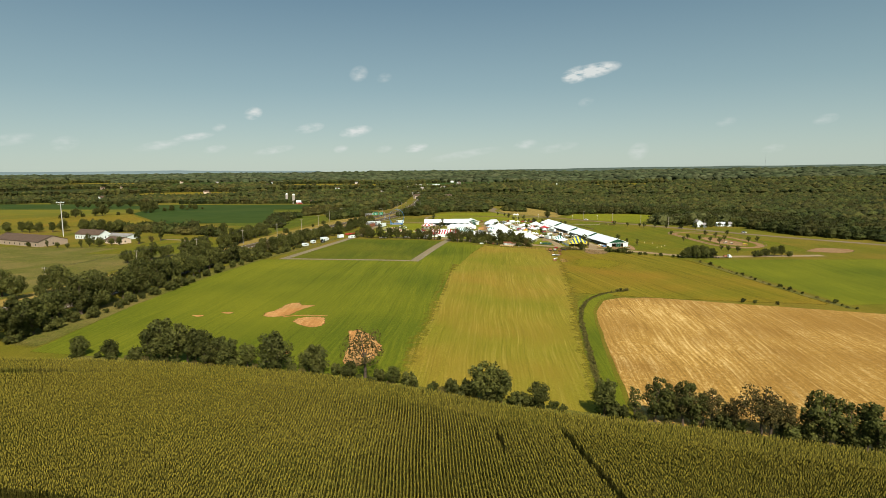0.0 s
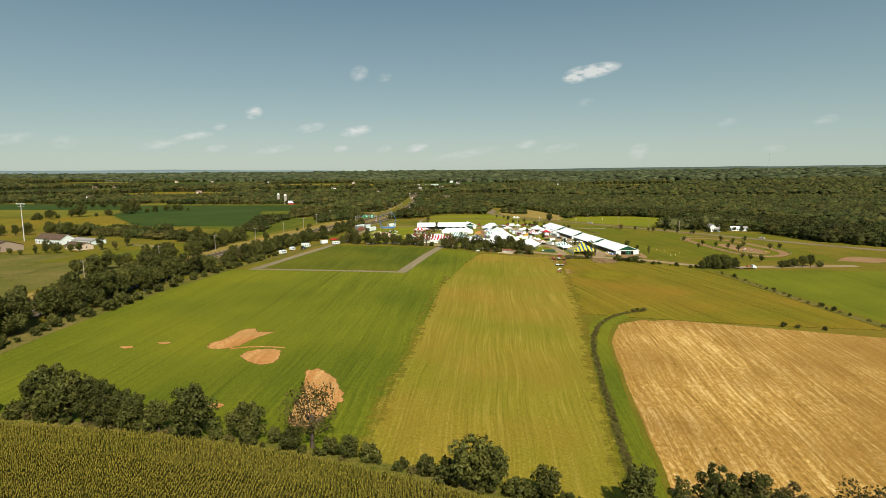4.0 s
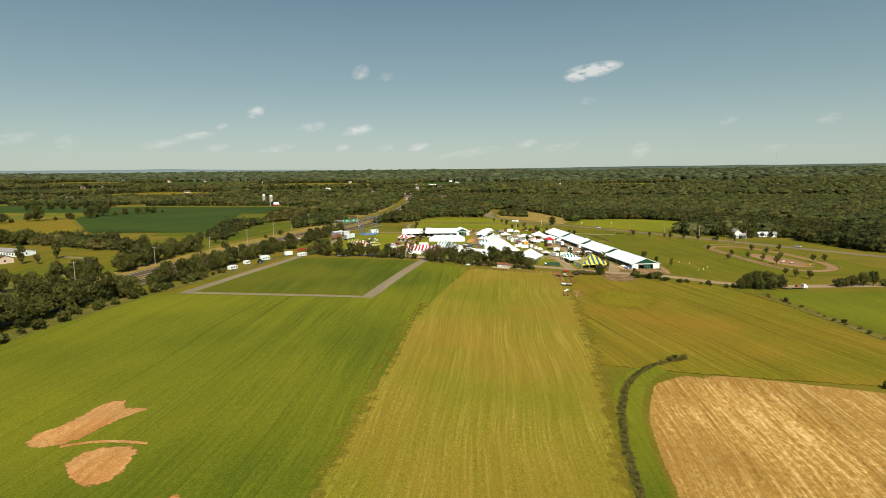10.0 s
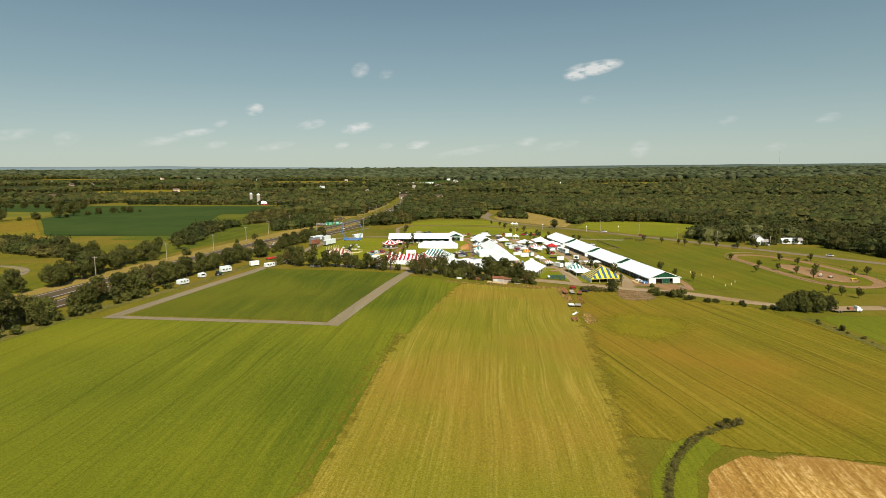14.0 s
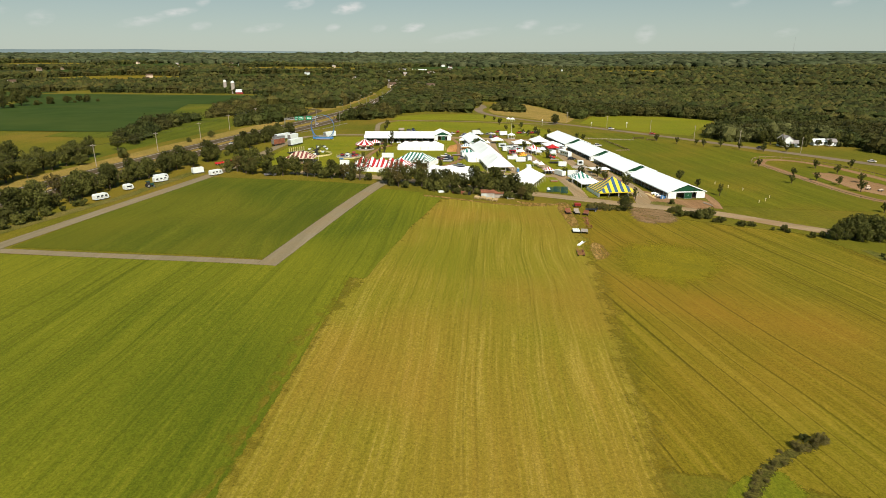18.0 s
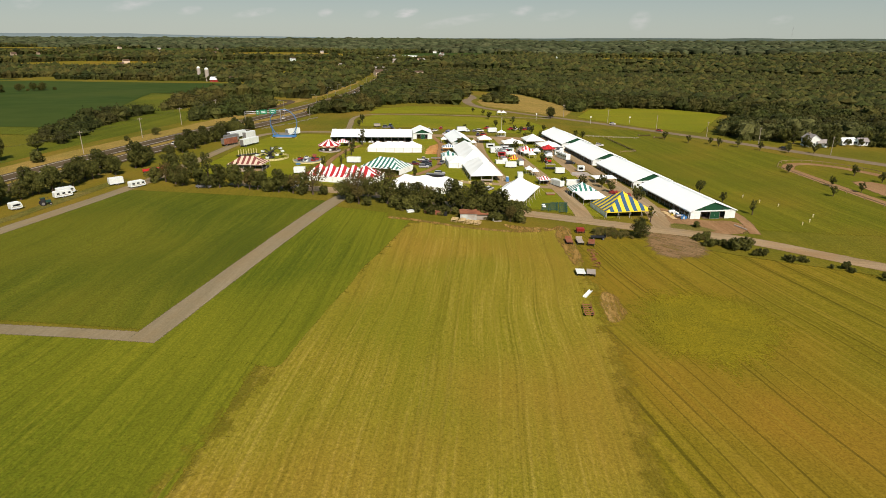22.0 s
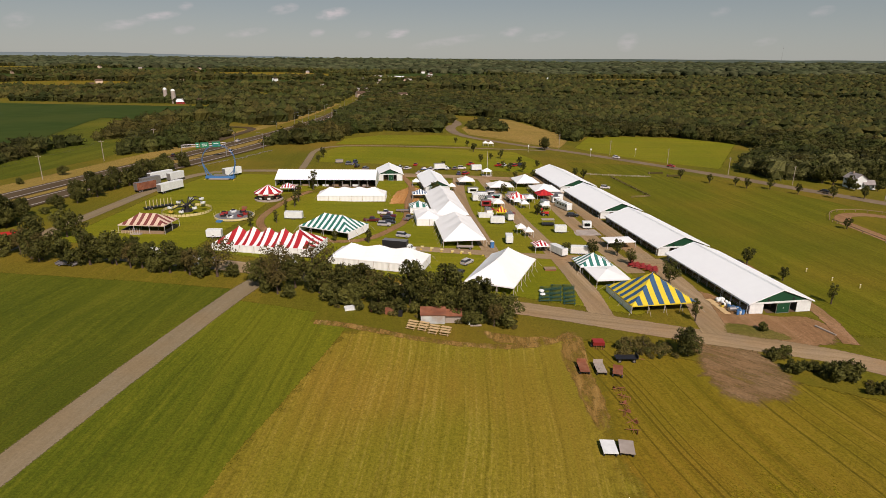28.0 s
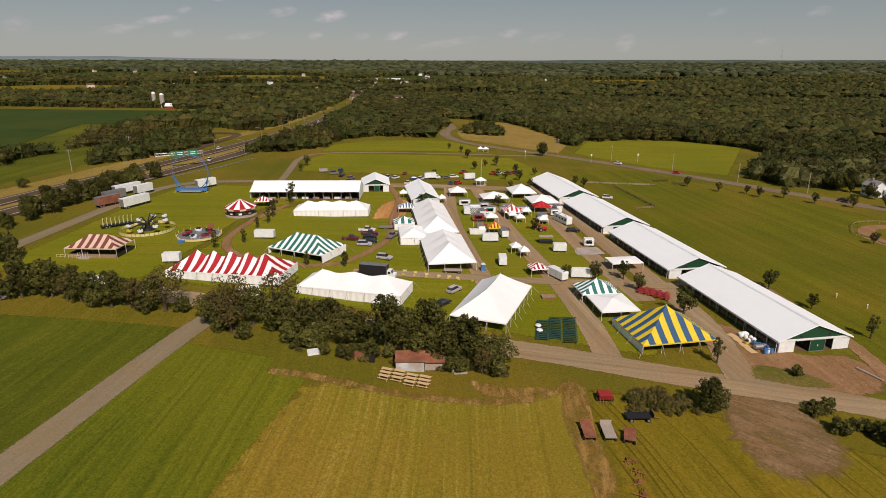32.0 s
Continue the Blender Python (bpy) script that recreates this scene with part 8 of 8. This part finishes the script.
# old implements parked in the hay field
root = thing("seed_drill", 18.6, 449.5, 95, "red seed drill standing on the grass", "implement")
part("hopper", M().prism([(-0.7, 0.7), (0.7, 0.7), (1.0, 1.6), (-1.0, 1.6)], -1.2, 1.2), MACHRED, root)
part("frame", M().box(1.4, 0, 0.6, 2.2, 1.4, 0.12), MACHRED, root)
for k in range(5):
    part("tine", M().rod((-0.9, -1.0 + 0.5 * k, 0.9), (-1.3, -1.0 + 0.5 * k, 0.1), 0.05, 5), RUST, root)
wheels(root, [(0, -1.35), (0, 1.35)], 0.5)
for x, y, deck, lab, rz in [(14.4, 438.5, RUST, "old farm wagon with a rusty slatted deck", 96), (17.7, 439.0, GREYWOOD, "old farm wagon with a grey board deck", 96), (21.0, 438.2, RUST, "small rusty farm cart", 80), (23.6, 444.6, BLACKPAINT, "rusty wheeled rake lying in the grass", 8)]:
    root = thing("farm_wagon", x, y, rz, lab, "wagon", "old implements")
    big = 4.0 if x < 20 else (2.4 if x < 22 else 4.5)
    for k in range(8):
        part("deck_board", M().box(0, -0.84 + 0.24 * k, 0.85, big, 0.22, 0.08), deck, root)
    part("axle_frame", M().box(0, 0, 0.55, big * 0.9, 0.9, 0.2), BLACKPAINT, root)
    part("rack", M().box(big / 2, 0, 0.9, 0.1, 1.9, 0.7), deck, root)
    part("drawbar", M().rod((big / 2, 0, 0.6), (big / 2 + 1.6, 0, 0.3), 0.07), RUST, root)
    wheels(root, [(a, s * 0.85) for a in (-big * 0.33, big * 0.33) for s in (-1, 1)], 0.38)
for x, y, rz in ((15.8, 413.5, 4), (18.6, 414.0, -4)):
    root = thing("flat_wagon", x, y, rz + 90, "flat wagon with a pale painted deck", "wagon", "pale flat wagons")
    part("deck", M().box(0, 0, 0.8, 3.4, 2.3, 0.14), WALLWHITE if x < 17 else CONCRETE, root)
    part("axle_frame", M().box(0, 0, 0.5, 3.0, 0.8, 0.25), BLACKPAINT, root)
    wheels(root, [(a, s * 0.95) for a in (-1.1, 1.1) for s in (-1, 1)], 0.34)
root = thing("metal_trough", 16.6, 400.6, -24, "long white metal trough lying on the hay", "trough")
part("trough", M().prism([(-0.35, 0), (0.35, 0), (0.5, 0.4), (0.4, 0.4), (0.28, 0.1), (-0.28, 0.1), (-0.4, 0.4), (-0.5, 0.4)], -2.4, 2.4), WALLWHITE, root)
root = thing("hay_rake_frame", 15.7, 390.5, 92, "rusty iron wagon frame without its deck", "implement", "old implements")
for y in (-0.95, 0.95):
    part("long_rail", M().box(0, y, 0.6, 5.6, 0.14, 0.16), RUST, root)
for k in range(6):
    part("cross_rail", M().box(-2.6 + 1.04 * k, 0, 0.62, 0.12, 1.9, 0.12), RUST, root)
for s in (-1, 1):
    part("end_stake", M().rod((s * 2.7, -0.9, 0.6), (s * 2.7, -0.9, 1.6), 0.06).rod((s * 2.7, 0.9, 0.6), (s * 2.7, 0.9, 1.6), 0.06), RUST, root)
wheels(root, [(a, s * 0.8) for a in (-1.8, 1.8) for s in (-1, 1)], 0.36)
for k in range(6):
    x, y = 20.6 + 0.35 * math.sin(k * 2.1), 419.5 + 2.6 * k
    root = thing("harrow", x, y, 40 * k, "rusty tined harrow lying in the weeds", "implement", "old implements")
    part("beam", M().rod((-1.2, 0, 0.5), (1.2, 0, 0.5), 0.06, 5).rod((0, -0.9, 0.4), (0, 1.2, 0.7), 0.06, 5), RUST, root)
    for j in range(7):
        part("tine", M().rod((-1.1 + 0.36 * j, 0, 0.5), (-1.2 + 0.38 * j, 0.5, 0.05), 0.03, 4), RUST, root)
    part("disc", M().rod((0.6, -0.5, 0.35), (0.66, -0.5, 0.35), 0.35, 12), RUST, root)
# the tin shed among the trees
root = thing("tin_shed", -15.8, 454.0, 8, "small tin shed with a rusty roof and pale wall", "shed")
part("wall", M().box(-1.8, 0, 0, 5.4, 3.0, 2.3), mat("flaking pale paint", (0.50, 0.56, 0.52), (0.36, 0.42, 0.42), 0.8, 0.85, c3=(0.3, 0.2, 0.12), scale3=0.6), root)
part("wall", M().box(2.8, 0.3, 0, 3.6, 2.4, 1.9), GREYWOOD, root)
part("roof", M().prism([(-1.8, 2.25), (1.9, 2.75), (1.9, 2.85), (-1.8, 2.35)], -4.7, 1.1, "x"), RUST, root)
part("roof", M().prism([(-1.4, 1.85), (1.8, 2.3), (1.8, 2.4), (-1.4, 1.95)], 1.1, 4.8, "x"), RUST, root)
for x, y, lab, ma, sx, sy, sz, rz in [(-36.9, 455.5, "white hatch cover tilted on the grass", WALLWHITE, 3.4, 2.0, 0.5, 25), (-31.4, 455.8, "rusty implement in the weeds", RUST, 2.4, 1.2, 0.8, 30), (-27.9, 455.2, "rusty box cart in the weeds", RUST, 2.0, 1.4, 1.2, 10),
                                      (-25.2, 454.4, "black drum with a white front", BLACKPAINT, 1.0, 0.9, 1.3, 0), (-9.4, 454.0, "white bucket in the grass", WALLWHITE, 0.6, 0.6, 0.6, 0), (-7.8, 453.4, "weathered plank on the grass", GREYWOOD, 2.6, 0.4, 0.25, 12)]:
    root = thing("scrap", x, y, rz, lab, "scrap")
    part("scrap_body", M().box(0, 0, 0.1, sx, sy, sz, 0, 0.1), ma, root)
    part("scrap_foot", M().box(0, 0, 0, sx * 0.7, sy * 0.7, 0.15), BLACKPAINT, root)
root = thing("log", 73.4, 468.5, -62, "pale stripped log beside the lane", "log")
part("log_body", M().rod((-2.6, 0, 0.25), (2.6, 0, 0.22), 0.28, 10, 0.2), GREYWOOD, root)

# ---- highway furniture ----
def lamp_post(x, y, rz):
    root = thing("street_lamp", x, y, rz, "tall grey highway lamp with a curved arm", "lamp", "highway lamps")
    part("pole", M().rod((0, 0, 0), (0, 0, 9.5), 0.14, 6, 0.09), STEEL, root)
    part("arm", M().rod((0, 0, 9.5), (1.2, 0, 10.1), 0.07, 5).rod((1.2, 0, 10.1), (3.2, 0, 10.2), 0.06, 5), STEEL, root)
    part("lamp_head", M().box(3.5, 0, 10.08, 0.8, 0.35, 0.18, 0, 0.1), STEEL, root)


for x, y, rz in [(-174, 684, 180), (-152, 676, 180), (-170, 742, 180), (-154, 752, 180), (-172, 800, 180), (-158, 806, 180), (-178, 850, 180), (-165, 872, 180), (-182, 910, 180), (-176, 930, 180), (-190, 970, 180), (-196, 1020, 180), (-212, 1060, 0), (-205, 1090, 180), (-226, 1150, 0), (-218, 1180, 180),
                 (-195, 880, 0), (-190, 830, 0), (-205, 960, 0), (-240, 1240, 0), (-236, 1290, 180)]:
    lamp_post(x, y, rz)
root = thing("sign_gantry", -171.0, 641.0, 38, "steel gantry with green road signs over the highway", "road sign")
for x in (-11.5, 11.5):
    for y in (-0.5, 0.5):
        part("upright", M().rod((x, y, 0), (x, y, 7.8), 0.14), STEEL, root)
for y in (-0.5, 0.5):
    for z in (6.4, 7.6):
        part("truss_chord", M().rod((-11.5, y, z), (11.5, y, z), 0.09, 5), STEEL, root)
for k in range(12):
    part("truss_web", M().rod((-11.5 + 1.92 * k, -0.5, 6.4), (-10.54 + 1.92 * k, -0.5, 7.6), 0.06, 4).rod((-10.54 + 1.92 * k, -0.5, 7.6), (-9.6 + 1.92 * k, -0.5, 6.4), 0.06, 4), STEEL, root)
for x, w in ((-3.4, 1.8), (0.2, 4.4), (6.4, 4.4)):
    board = part("sign_board", M().box(x, -0.7, 5.6, w, 0.1, 2.9), SIGNGREEN, root)
    for j in range(2):
        part("sign_line", M().box(x, -0.76, 6.4 + 0.95 * j, w * 0.6, 0.03, 0.35), WALLWHITE, board)
for x, y in [(-158, 618), (-155, 628), (-150, 640), (-148, 652), (-146, 665)]:
    root = thing("guard_rail", x, y, 72, "weathered steel guard rail beside the highway", "guard rail", "guard rails")
    part("rail", M().box(0, 0, 0.5, 11.5, 0.08, 0.32), STEEL, root)
    for k in range(4):
        part("post", M().box(-4.5 + 3 * k, 0, 0, 0.15, 0.15, 0.75), GREYWOOD, root)
POLES = [(-226, 250), (-222, 310), (-220, 368), (-216, 424), (-212, 476), (-209, 522), (-211, 571), (-217, 621), (-222, 676)]
for x, y in POLES:
    root = thing("utility_pole", x, y, 8, "tall weathered wooden utility pole with a cross arm", "utility pole", "utility poles")
    part("pole", M().rod((0, 0, 0), (0, 0, 11.0), 0.17, 7, 0.12), GREYWOOD, root)
    part("cross_arm", M().box(0, 0, 10.2, 2.6, 0.14, 0.16), GREYWOOD, root)
    for s in (-1.1, 0, 1.1):
        part("insulator", M().rod((s, 0, 10.36), (s, 0, 10.6), 0.06, 5), POLEWHITE, root)
for (xa, ya), (xb, yb) in zip(POLES, POLES[1:]):
    for s in (-1.1, 1.1):
        m = M()
        za, zb = land(xa, ya) + 10.6, land(xb, yb) + 10.6
        prev = None
        for k in range(9):
            t = k / 8
            p = (xa + (xb - xa) * t + s, ya + (yb - ya) * t, za + (zb - za) * t - 1.1 * 4 * t * (1 - t))
            if prev:
                m.rod(prev, p, 0.035, 4)
            prev = p
        me = mesh_of("power_line", m.v, m.f)
        me.materials.append(BLACKPAINT)
        tagged(new("power_line", me), "thin black power line sagging between poles", "power line", "power lines")
for x, y in [(92, 706), (118, 676), (142, 652), (170, 622), (62, 736), (30, 758)]:
    root = thing("utility_pole", x, y, 40, "wooden utility pole beside the county road", "utility pole", "county road poles")
    part("pole", M().rod((0, 0, 0), (0, 0, 10.0), 0.16, 7, 0.12), GREYWOOD, root)
    part("cross_arm", M().box(0, 0, 9.3, 2.2, 0.14, 0.16), GREYWOOD, root)
for k in range(11):
    root = thing("rail_fence", 37 + 3.2 * k, 655.2 + 0.25 * k, 4, "low grey wooden rail fence on the lawn", "fence", "lawn fences")
    part("post", M().box(0, 0, 0, 0.16, 0.16, 1.1), GREYWOOD, root)
    for z in (0.4, 0.8):
        part("rail", M().box(1.6, 0, z, 3.2, 0.06, 0.12), GREYWOOD, root)
for k in range(13):
    x, y = 50.2 + 0.9 * k, 653 - 3.46 * k
    root = thing("rail_fence", x, y, -75.4, "low wooden rail fence with weeds along it", "fence", "lawn fences")
    part("post", M().box(0, 0, 0, 0.16, 0.16, 1.1), TIMBER, root)
    for z in (0.4, 0.8):
        part("rail", M().box(1.78, 0, z, 3.56, 0.06, 0.12), TIMBER, root)
    tree("weed", x + 0.6, y - 1.0, 0.55, group="weeds along the lawn fence")
for k in range(3):
    root = thing("rail_fence", 53.0 + 3.0 * k, 604.0 + 1.4 * k, 25, "low wooden rail fence with weeds along it", "fence", "lawn fences")
    part("post", M().box(0, 0, 0, 0.16, 0.16, 1.1), TIMBER, root)
    for z in (0.4, 0.8):
        part("rail", M().box(1.6, 0, z, 3.2, 0.06, 0.12), TIMBER, root)
TRACK_RAIL = along([(126, 577), (133, 532), (141, 492), (154, 477), (174, 479), (187, 506), (179, 547), (169, 578), (151, 597), (133, 595), (126, 579)], 6.0)
for p, q in zip(TRACK_RAIL, TRACK_RAIL[1:]):
    d = q - p
    root = thing("track_rail", p.x, p.y, math.degrees(math.atan2(d.y, d.x)), "weathered wooden rail round the riding track", "fence", "track rails")
    part("post", M().box(0, 0, 0, 0.18, 0.18, 1.3), TIMBER, root)
    part("rail", M().box(d.length / 2, 0, 1.0, d.length, 0.07, 0.2), TIMBER, root)
for x, y in [(88, 512), (92, 505), (97, 500), (104, 487), (100, 480), (96, 476)]:
    root = thing("marker_post", x, y, 0, "short pale marker post on the lawn", "post", "marker posts")
    part("post", M().box(0, 0, 0, 0.25, 0.25, 1.1), PALEYELLOW, root)
    part("post_cap", M().box(0, 0, 1.1, 0.32, 0.32, 0.08), WALLWHITE, root)
root = thing("training_jump", 168, 502, 20, "pale yellow training jump by the track", "jump")
part("beam", M().box(0, 0, 1.0, 3.6, 0.3, 0.3).box(-1.4, 0, 0, 0.3, 1.4, 1.0).box(1.4, 0, 0, 0.3, 1.4, 1.0), YELLOWPAINT, root)
for k, (x, y, rz) in enumerate(((156, 512, 30), (160, 509, 40), (158, 516, 60))):
    root = thing("farm_gear", x, y, rz, "pale horse-drawn gear beside the track", "implement", "track gear")
    part("gear_frame", M().box(0, 0, 0.5, 2.8, 1.0, 0.5, 0, 0.2), CANVASCREAM, root)
    wheels(root, [(a, s * 0.6) for a in (-0.8, 0.8) for s in (-1, 1)], 0.4)


# ---- houses and farms ----
def house(name, x, y, rz, w, d, eave, ridge, wall, roof, label, windows=3, chimney=False, category="house"):
    root = thing(name, x, y, rz, label, category)
    part("wall", M().box(0, 0, -1.0, w, d, eave + 1.0), wall, root)
    part("gable_wall", M().prism([(-d / 2, eave), (d / 2, eave), (0, ridge)], -w / 2, w / 2, "x"), wall, root)
    for s in (-1, 1):
        prof = [(s * (d / 2 + 0.4), eave - 0.25), (0, ridge + 0.05), (0, ridge + 0.25), (s * (d / 2 + 0.4), eave - 0.05)]
        part("roof_slope", M().prism(prof if s > 0 else prof[::-1], -w / 2 - 0.4, w / 2 + 0.4, "x"), roof, root)
    storeys = 2 if eave > 4.5 else 1
    for f in range(storeys):
        for k in range(windows):
            for s in (-1, 1):
                win = part("window", M().box(-w / 2 + w * (k + 0.5) / windows, s * (d / 2 + 0.03), 0.9 + 2.7 * f, min(1.0, w / windows * 0.5), 0.05, 1.3), GLASS, root)
                part("window_frame", M().box(-w / 2 + w * (k + 0.5) / windows, s * (d / 2 + 0.02), 0.8 + 2.7 * f, min(1.2, w / windows * 0.6), 0.04, 0.1), WALLWHITE, win)
    for s in (-1, 1) if windows else ():
        part("end_window", M().box(s * (w / 2 + 0.03), 0, 1.0, 0.05, 1.0, 1.3), GLASS, root)
    if chimney:
        part("chimney", M().box(w * 0.2, 0.4, ridge - 0.6, 0.7, 0.7, 1.6), BRICKWALL, root)
    return root


GREYROOF = mat("grey roofing", (0.24, 0.23, 0.22), (0.30, 0.29, 0.27), 0.5, 0.85)
house("house", 171, 651, 100, 8, 6.5, 4.8, 7.2, WALLWHITE, GREYROOF, "white two-storey farmhouse under tall trees", 3, True)
house("house", 176, 649, 10, 6, 4.5, 2.6, 4.2, WALLWHITE, GREYROOF, "low white wing of a farmhouse", 2)
house("house", 196, 661, 12, 9, 5.5, 2.5, 4.0, WALLWHITE, ROOFWHITE, "low white house with a pale roof", 4)
house("house", 203.5, 659, 12, 6, 5, 2.6, 4.4, WALLWHITE, GREYROOF, "white garage with a gable", 2)
for x, y, rz, w, d, ea, ri, wall, roof, lab in [(-392, 416, -18, 62, 22, 4.0, 7.5, BRICKWALL, SHINGLE, "long low tan school with a brown roof"), (-366, 453, -16, 30, 12, 4.0, 7.5, WALLWHITE, SHINGLE, "white school hall with a brown roof"),
                                               (-340, 455, -14, 26, 12, 3.2, 4.2, WALLWHITE, GREYROOF, "low pale school wing with a grey roof"), (-321, 424, -20, 18, 10, 3.0, 5.0, CANVASCREAM, SHINGLE, "low cream building with a brown roof")]:
    house("long_building", x, y, rz, w, d, ea, ri, wall, roof, lab, 9, category="building")
root = thing("floodlight_mast", -405, 465, 0, "very tall pale mast with a rack of floodlights", "mast")
part("mast", M().rod((0, 0, 0), (0, 0, 30), 0.4, 8, 0.25), POLEWHITE, root)
part("lamp_rack", M().box(0, 0, 29.5, 8, 0.4, 0.3).box(0, 0, 27.8, 6, 0.4, 0.3), STEEL, root)
for k in range(5):
    part("floodlight", M().box(-3.4 + 1.7 * k, -0.4, 29.7, 0.9, 0.6, 0.7, 0, 0.1), WALLWHITE, root)
for x, y, hgt, r in ((-458, 1098, 16.5, 2.9), (-478, 1112, 17.5, 2.6)):
    root = thing("silo", x, y, 0, "tall pale concrete silo with a domed cap", "silo", "farm silos")
    part("shaft", M().lathe(0, 0, [(r, -1), (r, hgt)], 20), CONCRETE, root)
    part("dome", M().lathe(0, 0, [(r, hgt), (r * 0.85, hgt + 1.3), (r * 0.45, hgt + 2.3), (0.1, hgt + 2.7)], 20), WALLWHITE, root)
house("farm_barn", -440, 1092, 10, 18, 9, 3.2, 6.5, MACHRED, ROOFWHITE, "red farm barn with a pale roof", 4, category="barn")
house("farm_barn", -425, 1104, 20, 18, 9, 4, 7, WALLWHITE, SHINGLE, "pale farm shed with a brown roof", 3, category="barn")
house("house", -290, 1120, 12, 16, 11, 5, 8, WALLWHITE, ROOFWHITE, "white house among the trees", 4)
random.seed(3)
for k in range(70):
    t = random.random()
    x, y = (-1900 + 1800 * random.random(), 1250 + 1500 * random.random()) if k < 48 else (-420 + 420 * random.random(), 1500 + 900 * random.random())
    house("house", x, y, random.uniform(0, 90), random.uniform(9, 17), random.uniform(8, 11), random.choice((5.5, 6.5, 7.5)), random.choice((8.5, 9.5, 10.5)), random.choice((WALLWHITE, CANVASCREAM, CANVASCREAM, BRICKWALL)), random.choice((GREYROOF, GREYROOF, SHINGLE, SHINGLE)), random.choice(("pale house among distant trees", "far white house in the woods", "distant pale building among trees")), 0)
root = thing("water_tower", 78, 2010, 0, "slim pale tower standing above the woods", "tower")
part("shaft", M().lathe(0, 0, [(1.6, -10), (1.6, 15), (2.2, 16.5), (2.2, 19), (0.8, 20.5)], 14), WALLWHITE, root)
root = thing("radio_mast", 1250, 3480, 0, "thin lattice radio mast on the ridge", "mast")
part("mast_pole", M().rod((0, 0, 20), (0, 0, 110), 0.45, 5, 0.25), STEEL, root)
house("long_building", -345, 2050, 10, 60, 20, 9, 12, WALLWHITE, ROOFWHITE, "large pale commercial building beyond the highway", 10, category="building")
house("long_building", -410, 2150, 10, 40, 18, 8, 10, WALLWHITE, GREYROOF, "pale commercial building beyond the highway", 8, category="building")
house("long_building", -290, 1440, 15, 30, 16, 6, 8, CONCRETE, GREYROOF, "pale roadside building by the highway", 6, category="building")
# standing frames and boards near the back lane
for x, y, lab in ((7.8, 722, "tall white roadside sign post"), (48, 724, "tall pale sign on a pole"), (78, 735, "white notice board on posts")):
    root = thing("sign_post", x, y, 20, lab, "sign")
    part("post", M().rod((0, 0, 0), (0, 0, 5.4), 0.08), POLEWHITE, root)
    part("sign_face", M().box(0, -0.1, 4.4, 0.9, 0.1, 1.0), WALLWHITE, root)
for x, y in ((78, 671), (86.5, 665)):
    root = thing("cross_country_jump", x, y, 20, "brown brush jump on the lawn", "jump", "brush jumps")
    part("brush", M().box(0, 0, 0, 8, 1.0, 0.9, 0, 0.25), LEAFRUST, root)
    part("wing", M().box(-4.4, 0, 0, 0.25, 1.0, 1.3), TIMBER, root)

# yellow barrier blocks along the cross street, and a blue toilet cabin
for x in (-28.1, -25.1, -21.8, -18.6, -15.8, -12.9, -9.1):
    root = thing("barrier_block", x, 503.2, 4, "small yellow barrier block beside the street", "barrier", "yellow barrier blocks")
    part("block", M().box(0, 0, 0, 0.6, 0.35, 0.38, 0, 0.06), YELLOWPAINT, root)
    part("lifting_loop", M().rod((-0.1, 0, 0.34), (0, 0, 0.5), 0.02, 5).rod((0, 0, 0.5), (0.1, 0, 0.34), 0.02, 5), STEEL, root)
root = thing("toilet_cabin", -6.7, 512.1, 14, "blue plastic portable toilet cabin", "toilet")
part("cabin", M().box(0, 0, 0.1, 1.15, 1.15, 2.0, 0, 0.06), BLUEPAINT, root)
part("cabin_roof", M().prism([(-0.62, 2.08), (0.62, 2.08), (0, 2.4)], -0.62, 0.62), WALLWHITE, root)
part("cabin_door", M().box(0, -0.6, 0.2, 0.75, 0.05, 1.75), BLUEPAINT, root)
part("skid", M().box(0, 0, 0, 1.2, 1.2, 0.12), GREYWOOD, root)
